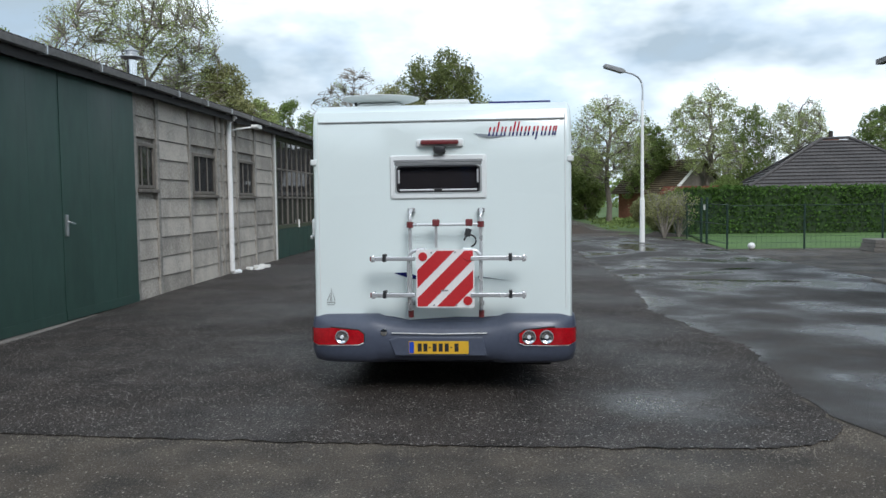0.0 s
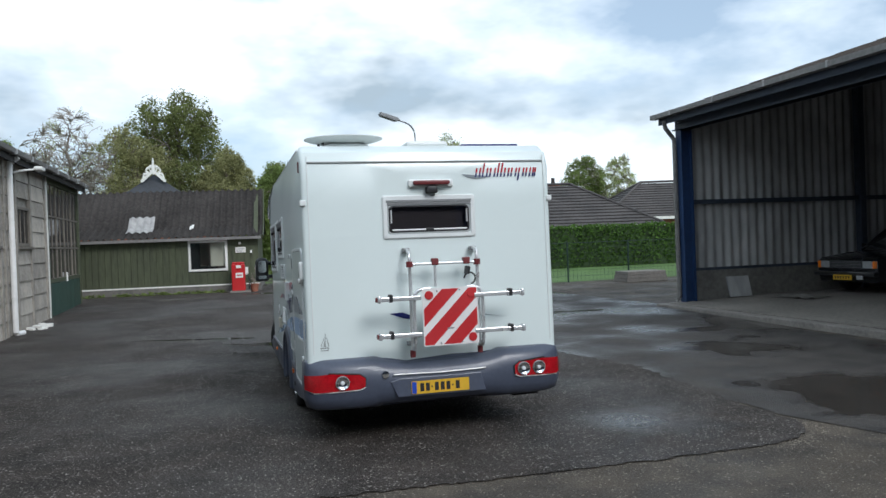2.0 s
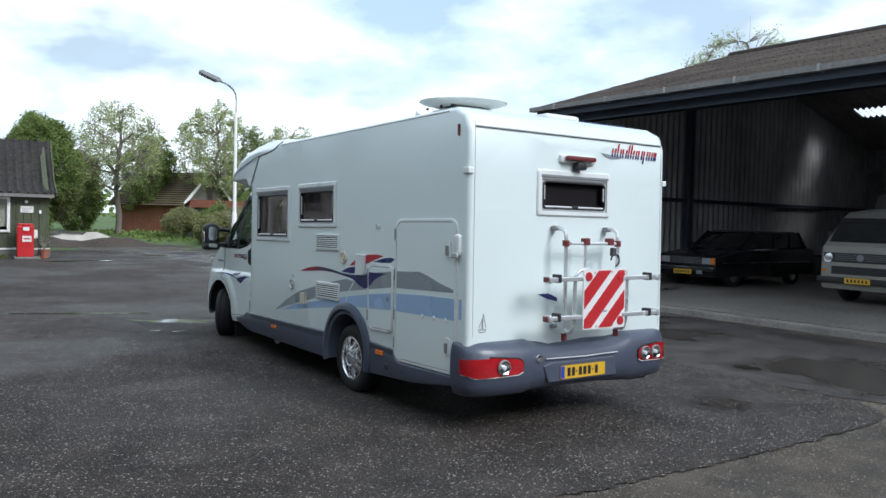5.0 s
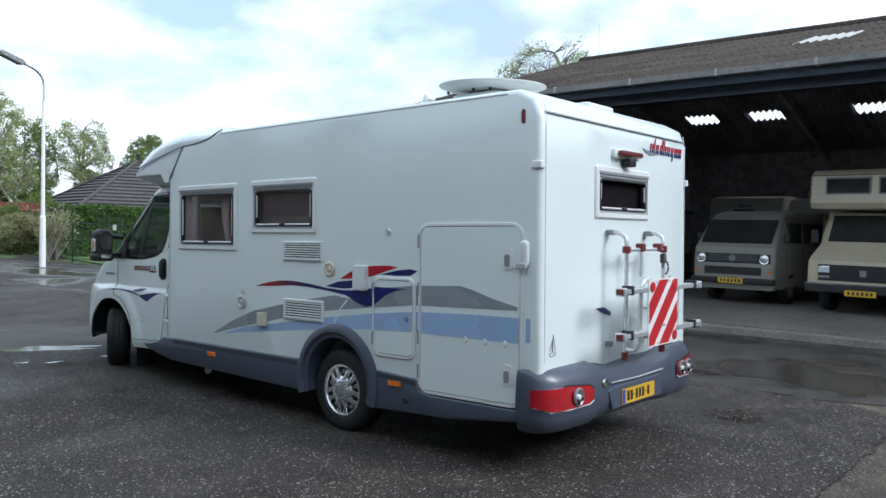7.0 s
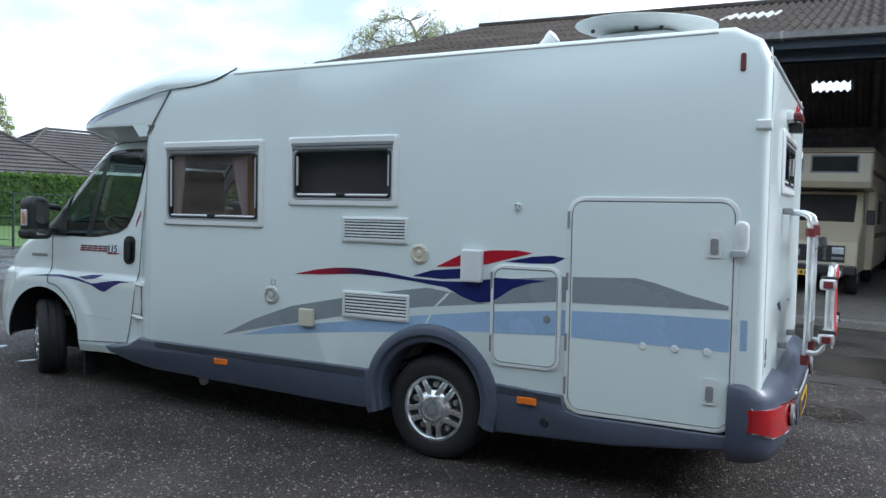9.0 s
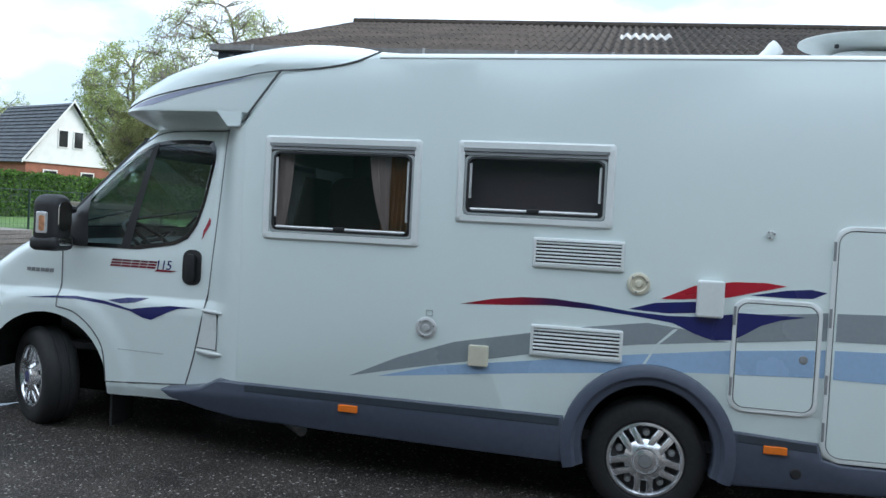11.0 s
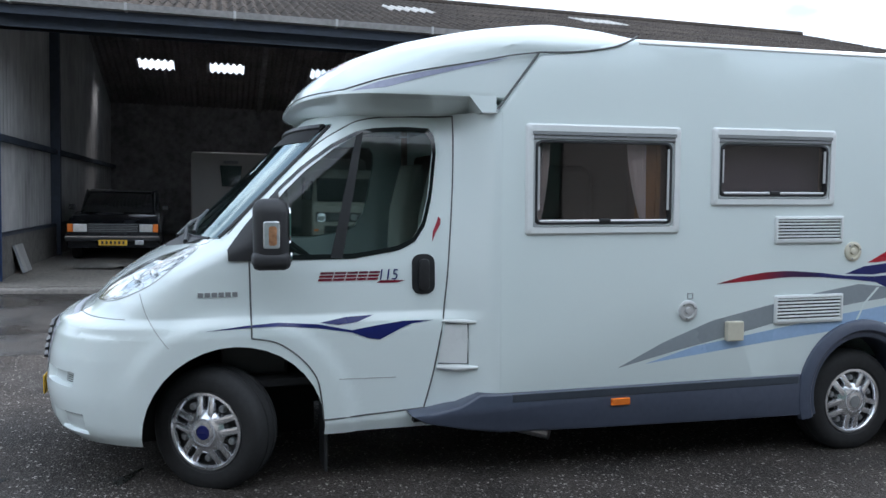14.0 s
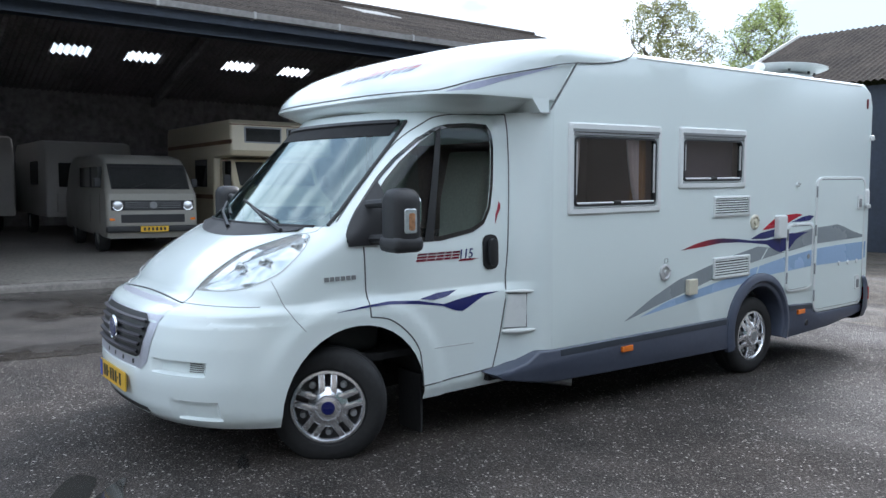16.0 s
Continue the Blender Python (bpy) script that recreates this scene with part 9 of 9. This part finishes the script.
part("panel_mount", boxes((-1.60, -1.52, -0.96, -0.44, 2.565, 2.591), (-0.5, -0.42, -0.96, -0.44, 2.565, 2.591)), "plastic_black", van)
part("roof_hatch", prism(rounded(-0.2, 0.35, -0.28, 0.28, 0.05), 2.575, 2.60, "z", 0.008), "hatch_acrylic", van, "white translucent roof light hatch")
part("roof_hatch", boxes((-1.75, -1.30, -0.25, 0.15, 2.565, 2.625), bevel=0.03), "van_trim", van)

# the cab runs out a little further forward than its slices
def run_out(x):
    return x + 0.052 * max(0.0, x - 2.6) / 2.25


for ob in van.children_recursive:
    if ob.type != "MESH" or ob.parent.name.split(".")[0] in ("wheel", "number_plate"):
        continue
    if ob.name.split(".")[0] in ("wheel", "number_plate"):
        ob.location.x = run_out(ob.location.x)
        continue
    for v in ob.data.vertices:
        v.co.x = run_out(v.co.x)
for ob in van.children_recursive:
    if ob.name.split(".")[0] in ("pane", "side_window", "windscreen"):
        ob.visible_shadow = False


# ---- parked in the shed ----
def road_wheel(parent, x, y, z, r, width, side, hub="wheel_silver"):
    m = Matrix.Translation((x, y, z)) @ Matrix.Rotation(radians(90 * side), 4, "Y")
    w = part("wheel", lathe(bmesh.new(), [(r * 0.62, -width / 2), (r * 0.92, -width / 2), (r, -width * 0.3), (r, width * 0.3), (r * 0.92, width / 2), (r * 0.66, width / 2), (r * 0.62, width * 0.3)], 28), "black_rubber", parent, smooth=40)
    w.matrix_local = m
    part("hubcap", lathe(bmesh.new(), [(r * 0.64, width * 0.36), (r * 0.5, width * 0.42), (r * 0.2, width * 0.50), (0, width * 0.52)], 24), hub, w, smooth=40)


def plain_plate(parent, y, z, w=0.52, h=0.11):
    p = part("number_plate", boxes((-w / 2, w / 2, y - 0.012, y, z - h / 2, z + h / 2)), "plate_yellow", parent, "yellow number plate")
    for k in range(6):
        x = -0.19 + 0.076 * k
        part("plate_bar", boxes((x - 0.02, x + 0.02, y - 0.014, y - 0.0125, z - 0.03, z + 0.03)), "plastic_black", p)


def face_pane(name, pts, mat, parent, thick=0.012, label=""):
    """A pane or panel from four or more corner points, pushed out along its normal."""
    bm = bmesh.new()
    vs = [bm.verts.new(p) for p in pts]
    f = bm.faces.new(vs)
    bm.normal_update()
    r = bmesh.ops.extrude_face_region(bm, geom=[f])
    bmesh.ops.translate(bm, verts=[v for v in r["geom"] if isinstance(v, bmesh.types.BMVert)], vec=f.normal * thick)
    bmesh.ops.recalc_face_normals(bm, faces=bm.faces[:])
    return part(name, bm, mat, parent, label)


def lamp_round(name, parent, x, y, z, r, mat="light_clear", rim="chrome"):
    q = Matrix.Translation((x, y, z)) @ Matrix.Rotation(radians(90), 4, "X")
    l = part(name, lathe(bmesh.new(), [(r, 0.0), (r * 0.95, 0.02), (r * 0.6, 0.035), (0.0, 0.04)], 24, q), mat, parent, smooth=50)
    part("rim", lathe(bmesh.new(), [(r * 1.15, 0.0), (r * 1.12, 0.024), (r * 0.98, 0.02)], 24, q), rim, l, smooth=50)


def old_van(m):
    v = root("van", m, "cream boxy old van with round headlights", "van")
    w = 0.865
    prof = [(0.05, 0.30), (0.0, 0.45), (0.0, 0.72), (0.03, 1.16), (0.10, 1.22), (0.52, 1.72), (0.72, 1.86), (1.3, 1.94), (4.1, 1.94), (4.45, 1.80), (4.55, 1.0), (4.5, 0.32)]
    bm = prism(prof, -w, w, "x", 0.09, 3)
    for q in bm.verts:
        q.co.x *= 1 - 0.14 * max(0.0, q.co.z - 1.15) / 0.8
    part("body", bm, "van_cream", v, smooth=40)
    part("windscreen", prism([(0.115, 1.275), (0.475, 1.70), (0.49, 1.69), (0.13, 1.265)], -0.715, 0.715, "x"), "pane_dark", v)
    part("windscreen_seal", prism([(0.118, 1.245), (0.50, 1.735), (0.507, 1.728), (0.125, 1.238)], -0.742, 0.742, "x"), "plastic_black", v)
    for s in (-1, 1):
        part("side_window", boxes((s * 0.815 - 0.03, s * 0.815 + 0.03, 0.75, 1.45, 1.27, 1.68)), "pane_dark", v)
        part("side_window", boxes((s * 0.815 - 0.03, s * 0.815 + 0.03, 1.65, 2.75, 1.27, 1.68)), "pane_dark", v)
        lamp_round("headlight", v, s * 0.66, -0.005, 0.935, 0.088)
        part("indicator", boxes((s * 0.76 - 0.045, s * 0.76 + 0.045, -0.012, 0.02, 0.645, 0.69)), "light_orange", v)
        for yy in (0.60, 1.55):
            part("door_gap", boxes((s * w - 0.002, s * w + 0.004, yy, yy + 0.008, 0.55, 1.15)), "seam_dark", v)
        for y in (0.95, 3.4):
            road_wheel(v, s * 0.76, y, 0.32, 0.32, 0.20, s)
        part("mirror", boxes((s * 0.93 - 0.06, s * 0.93 + 0.06, 0.42, 0.47, 1.28, 1.46), bevel=0.02), "plastic_black", v)
    part("grille", boxes((-0.775, 0.775, -0.010, 0.05, 0.84, 1.03), bevel=0.006), "plastic_black", v)
    for k in range(4):
        part("grille_slat", boxes((-0.52, 0.52, -0.016, -0.011, 0.885 + 0.035 * k, 0.892 + 0.035 * k)), "plastic_grey", v)
    part("badge", lathe(bmesh.new(), [(0.07, 0.0), (0.07, 0.01), (0.05, 0.012), (0, 0.008)], 20, Matrix.Translation((0, -0.010, 0.94)) @ Matrix.Rotation(radians(90), 4, "X")), "plastic_grey", v)
    part("lower_grille", boxes((-0.60, 0.60, -0.008, 0.05, 0.60, 0.76), bevel=0.006), "plastic_black", v)
    part("bumper", boxes((-0.875, 0.875, -0.08, 0.06, 0.42, 0.54), bevel=0.03), "plastic_black", v)
    plain_plate(v, -0.082, 0.48)
    for x in (-0.4, 0.25):
        bm = bmesh.new()
        tube(bm, [(x, 0.08, 1.26), (x + 0.3, 0.17, 1.36)], 0.008, 5)
        part("wiper", bm, "plastic_black", v)


def old_camper(m):
    c = root("camper", m, "cream old motor caravan with a sleeping pod over the cab", "camper")
    w = 0.98
    part("cab", prism([(0.04, 0.42), (0.0, 0.62), (0.02, 1.02), (0.12, 1.10), (0.62, 1.34), (1.0, 1.93), (1.6, 1.96), (1.6, 0.42)], -w, w, "x", 0.05, 3), "camper_cream", c, smooth=40)
    part("coach", prism([(1.55, 0.45), (1.55, 1.97), (0.45, 2.0), (0.36, 2.10), (0.42, 2.60), (0.54, 2.68), (5.3, 2.72), (5.4, 2.6), (5.4, 0.45)], -1.12, 1.12, "x", 0.06, 3), "camper_cream", c, "cream living box with an overcab pod", smooth=40)
    part("windscreen", prism([(0.645, 1.395), (0.962, 1.888), (0.977, 1.878), (0.66, 1.385)], -0.84, 0.84, "x"), "pane_dark", c)
    for x0, x1 in ((-0.80, -0.06), (0.12, 0.86)):
        part("pod_window", boxes((x0, x1, 0.374, 0.44, 2.27, 2.52), bevel=0.006), "pane_dark", c)
        part("pod_window_frame", ring_frame(x0 - 0.03, x1 + 0.03, 2.24, 2.55, 0.03, 0.42, 0.372, 0.02, 2), "plastic_grey", c)
    part("pod_trim", boxes((-1.125, 1.125, 0.408, 0.44, 2.575, 2.595)), "brown_stripe", c)
    part("grille", boxes((-0.78, 0.78, -0.012, 0.05, 0.64, 0.95), bevel=0.008), "plastic_black", c)
    for k in range(5):
        part("grille_slat", boxes((-0.50, 0.50, -0.02, -0.013, 0.68 + 0.055 * k, 0.69 + 0.055 * k)), "plastic_black", c)
    part("grille_badge", prism([(-0.05, 0.74), (0.05, 0.74), (0.06, 0.86), (-0.06, 0.86)], -0.026, -0.02, "y"), "plastic_grey", c)
    for s in (-1, 1):
        part("headlight", boxes((s * 0.67 - 0.10, s * 0.67 + 0.10, -0.03, 0.02, 0.79, 0.92), bevel=0.012), "light_clear", c)
        part("indicator", boxes((s * 0.67 - 0.10, s * 0.67 + 0.10, -0.026, 0.02, 0.69, 0.74), bevel=0.008), "plastic_grey", c)
        part("side_window", boxes((s * w - 0.006, s * w + 0.008, 0.80, 1.35, 1.40, 1.90)), "pane_dark", c)
        part("coach_window", boxes((s * 1.12 - 0.01, s * 1.12 + 0.012, 2.0, 2.9, 1.35, 1.95)), "pane_dark", c)
        part("coach_stripe", boxes((s * 1.12 - 0.004, s * 1.12 + 0.006, 1.6, 5.3, 1.08, 1.18), (s * 1.12 - 0.004, s * 1.12 + 0.006, 0.3, 5.3, 2.22, 2.30)), "brown_stripe", c)
        for y in (0.85, 4.2):
            road_wheel(c, s * 0.84, y, 0.33, 0.33, 0.20, s, "plastic_grey")
        part("mirror", boxes((s * 1.10 - 0.07, s * 1.10 + 0.07, 0.66, 0.71, 1.35, 1.62), bevel=0.02), "plastic_black", c)
    part("bumper", boxes((-0.98, 0.98, -0.13, 0.04, 0.42, 0.58), bevel=0.025), "plastic_black", c)
    part("chrome_strip", boxes((-0.98, 0.98, -0.135, -0.13, 0.575, 0.60)), "chrome", c)
    plain_plate(c, -0.14, 0.43)
    # a low old chassis: the cab sits a little lower on its wheels
    for ob in c.children_recursive:
        if ob.type == "MESH" and not (ob.name.startswith("wheel") or ob.name.startswith("hubcap")):
            for q in ob.data.vertices:
                q.co.z *= lerp([(0.0, 0.955), (1.5, 0.955), (2.0, 0.975), (2.7, 1.0)], q.co.z)


def old_saloon(m):
    c = root("car", m, "black boxy old estate car with square headlights", "car")
    w = 0.85
    part("body", prism([(0.06, 0.26), (0.0, 0.45), (0.02, 0.74), (0.10, 0.80), (1.25, 0.93), (1.30, 0.94), (4.35, 0.97), (4.55, 0.90), (4.6, 0.4), (4.5, 0.26)], -w, w, "x", 0.05, 3), "car_black", c, smooth=40)
    part("roof", prism([(1.80, 1.36), (2.1, 1.41), (3.9, 1.40), (4.05, 1.36)], -0.64, 0.64, "x", 0.03, 2), "car_black", c, smooth=40)
    glass = prism([(1.15, 0.93), (1.82, 1.37), (4.02, 1.37), (4.40, 0.96)], -0.68, 0.68, "x", 0.02, 2)
    part("greenhouse", glass, "pane_dark", c, "dark windows", smooth=40)
    for y0, z0, y1, z1 in ((1.17, 0.94, 1.84, 1.38), (2.75, 0.95, 2.72, 1.40), (3.55, 0.95, 3.50, 1.40), (4.36, 0.97, 4.0, 1.38)):
        for s in (-1, 1):
            bm = bmesh.new()
            tube(bm, [(s * 0.70, y0, z0), (s * 0.66, y1, z1)], 0.028, 6)
            part("pillar", bm, "car_black", c)
    bm = bmesh.new()
    for s in (-1, 1):
        tube(bm, [(s * 0.68, 1.22, 0.98), (s * 0.645, 1.86, 1.375), (s * 0.645, 4.0, 1.375)], 0.010, 6)
    part("drip_rail", bm, "chrome", c)
    part("grille", boxes((-0.46, 0.46, -0.012, 0.03, 0.56, 0.74), bevel=0.006), "plastic_black", c)
    for k in range(5):
        part("grille_slat", boxes((-0.45, 0.45, -0.018, -0.013, 0.585 + 0.033 * k, 0.592 + 0.033 * k)), "plastic_grey", c)
    for s in (-1, 1):
        part("headlight", boxes((s * 0.60 - 0.125, s * 0.60 + 0.125, -0.02, 0.03, 0.57, 0.73), bevel=0.012), "light_clear", c)
        part("indicator", boxes((s * 0.78 - 0.05, s * 0.78 + 0.05, -0.01, 0.06, 0.57, 0.73), bevel=0.012), "light_orange", c)
        for y in (0.85, 3.55):
            road_wheel(c, s * 0.74, y, 0.31, 0.31, 0.18, s, "chrome")
        part("mirror", boxes((s * 0.92 - 0.06, s * 0.92 + 0.06, 1.42, 1.48, 0.98, 1.08), bevel=0.015), "car_black", c)
        part("side_trim", boxes((s * w - 0.004, s * w + 0.008, 0.3, 4.3, 0.60, 0.625)), "chrome", c)
    part("bumper", boxes((-0.86, 0.86, -0.10, 0.05, 0.40, 0.50), bevel=0.02), "plastic_black", c)
    part("bumper_strip", boxes((-0.86, 0.86, -0.105, -0.10, 0.475, 0.495)), "chrome", c)
    plain_plate(c, -0.104, 0.37)
    part("fog_lamp", boxes((0.40, 0.56, -0.12, -0.08, 0.33, 0.42), bevel=0.01), "light_clear", c)


def caravan(m, w, h, label, win):
    c = root("caravan", m, label, "caravan")
    part("body", prism([(0.0, 0.5), (-0.03, 1.2), (0.08, h - 0.35), (0.25, h - 0.06), (0.6, h), (3.9, h), (4.2, h - 0.2), (4.3, 0.5)], -w / 2, w / 2, "x", 0.07, 3), "caravan_white", c, smooth=40)
    if win == "small":
        part("window", prism([(-0.30, h - 0.40), (0.30, h - 0.40), (0.24, h - 0.98), (-0.24, h - 0.98)], -0.06, 0.06, "y", 0.01), "pane_dark", c)
        part("vent", boxes((-0.2, 0.2, 0.05, 0.09, h - 0.34, h - 0.26)), "plastic_grey", c)
    else:
        part("window", boxes((-0.75, 0.75, -0.055, 0.02, 1.25, 1.85), bevel=0.02), "pane_dark", c)
        part("front_locker", boxes((-0.8, 0.8, -0.06, 0.05, 0.62, 1.1), bevel=0.02), "caravan_white", c)
    part("hitch", prism([(-0.35, 0.0), (0.35, 0.0), (0.05, -0.8), (-0.05, -0.8)], 0.42, 0.50, "z"), "plastic_grey", c)
    bm = bmesh.new()
    tube(bm, [(0, -0.7, 0.0), (0, -0.7, 0.62)], 0.03, 8)
    part("jockey_leg", bm, "zinc", c)
    for s in (-1, 1):
        road_wheel(c, s * (w / 2 - 0.1), 2.3, 0.32, 0.32, 0.18, s, "plastic_grey")
        part("side_window", boxes((s * w / 2 - 0.01, s * w / 2 + 0.012, 0.9, 1.9, 1.3, 1.9)), "pane_dark", c)


def in_shed(u, v, turn=0.0, inward=1.0):
    return SHED @ Matrix.Translation((u, v, floor_z(v + inward))) @ Matrix.Rotation(radians(turn), 4, "Z")


old_saloon(in_shed(1.85, 3.10, 2))
old_van(in_shed(6.50, 2.52, -3))
old_camper(in_shed(9.10, 1.88, -4))
caravan(in_shed(4.15, 9.6, 0), 2.15, 2.55, "white caravan with a small dark rear window, parked in the shed", "small")
caravan(in_shed(6.75, 8.4, 0), 2.1, 2.42, "white caravan parked behind the old van", "wide")
caravan(in_shed(11.6, 9.4, 0), 2.1, 2.45, "white caravan parked deep in the shed", "wide")

board_lean = root("leaning_board", in_shed(NORTH + 0.34, 1.22, 0, 0.0) @ Matrix.Rotation(radians(-18), 4, "Y"), "pale square board leaning on the low shed wall", "board")
part("sheet", boxes((-0.015, 0.015, -0.29, 0.29, 0.02, 0.50), bevel=0.004), "sheet", board_lean)
part("edge", boxes((-0.018, 0.018, -0.295, -0.282, 0.02, 0.50)), "plastic_grey", board_lean)
tarp = bmesh.new()
rows = []
for i in range(9):
    rows.append([tarp.verts.new((-0.55 + 0.14 * i, -0.35 + 0.1 * j, 0.02 + 0.07 * max(0, noise.noise(Vector((i * 0.6, j * 0.7, 2)))) + (0.05 if 2 < i < 6 and 2 < j < 5 else 0))) for j in range(8)])
for a, b in zip(rows, rows[1:]):
    for j in range(7):
        tarp.faces.new((a[j], b[j], b[j + 1], a[j + 1]))
ob = finish("tarpaulin", tarp, "block_wall", smooth=50)
ob.matrix_world = in_shed(1.9, 1.9, 0, 0.0)
tagged(ob, "crumpled dark sheet lying on the shed floor", "tarpaulin")

# slabs stacked beside the shed, outside
slabs = root("slab_stack", Matrix.Translation((13.3, 23.6, ground_z(23.6))) @ Matrix.Rotation(radians(-6), 4, "Z"), "low stack of grey concrete slabs by the fence", "slabs")
for k in range(3):
    part("slab", boxes((-0.75 + 0.02 * k, 0.75 - 0.03 * k, -0.5, 0.5 - 0.03 * k, 0.12 * k + 0.002, 0.12 * k + 0.115), bevel=0.012), "kerb", slabs)
stack = root("timber_stack", Matrix.Translation((20.5, 25.6, ground_z(25.6))) @ Matrix.Rotation(radians(114), 4, "Z"), "stack of dark weathered timber by the fence", "timber")
rnd = random.Random(77)
for k in range(5):
    for j in range(4):
        d, e = rnd.uniform(-0.25, 0.2), rnd.uniform(-0.25, 0.2)
        part("board", boxes((-1.45 + d, 1.4 + e, -0.50 + 0.26 * j, -0.27 + 0.26 * j, 0.21 * k + 0.002 + 0.01 * (j % 2), 0.21 * k + 0.195), bevel=0.012), "old_wood", stack)
mound("soil_heap", 23.7, 24.8, 0.9, 1.5, 0.75, "soil", "heap of dark brown earth by the fence", "soil", 12)
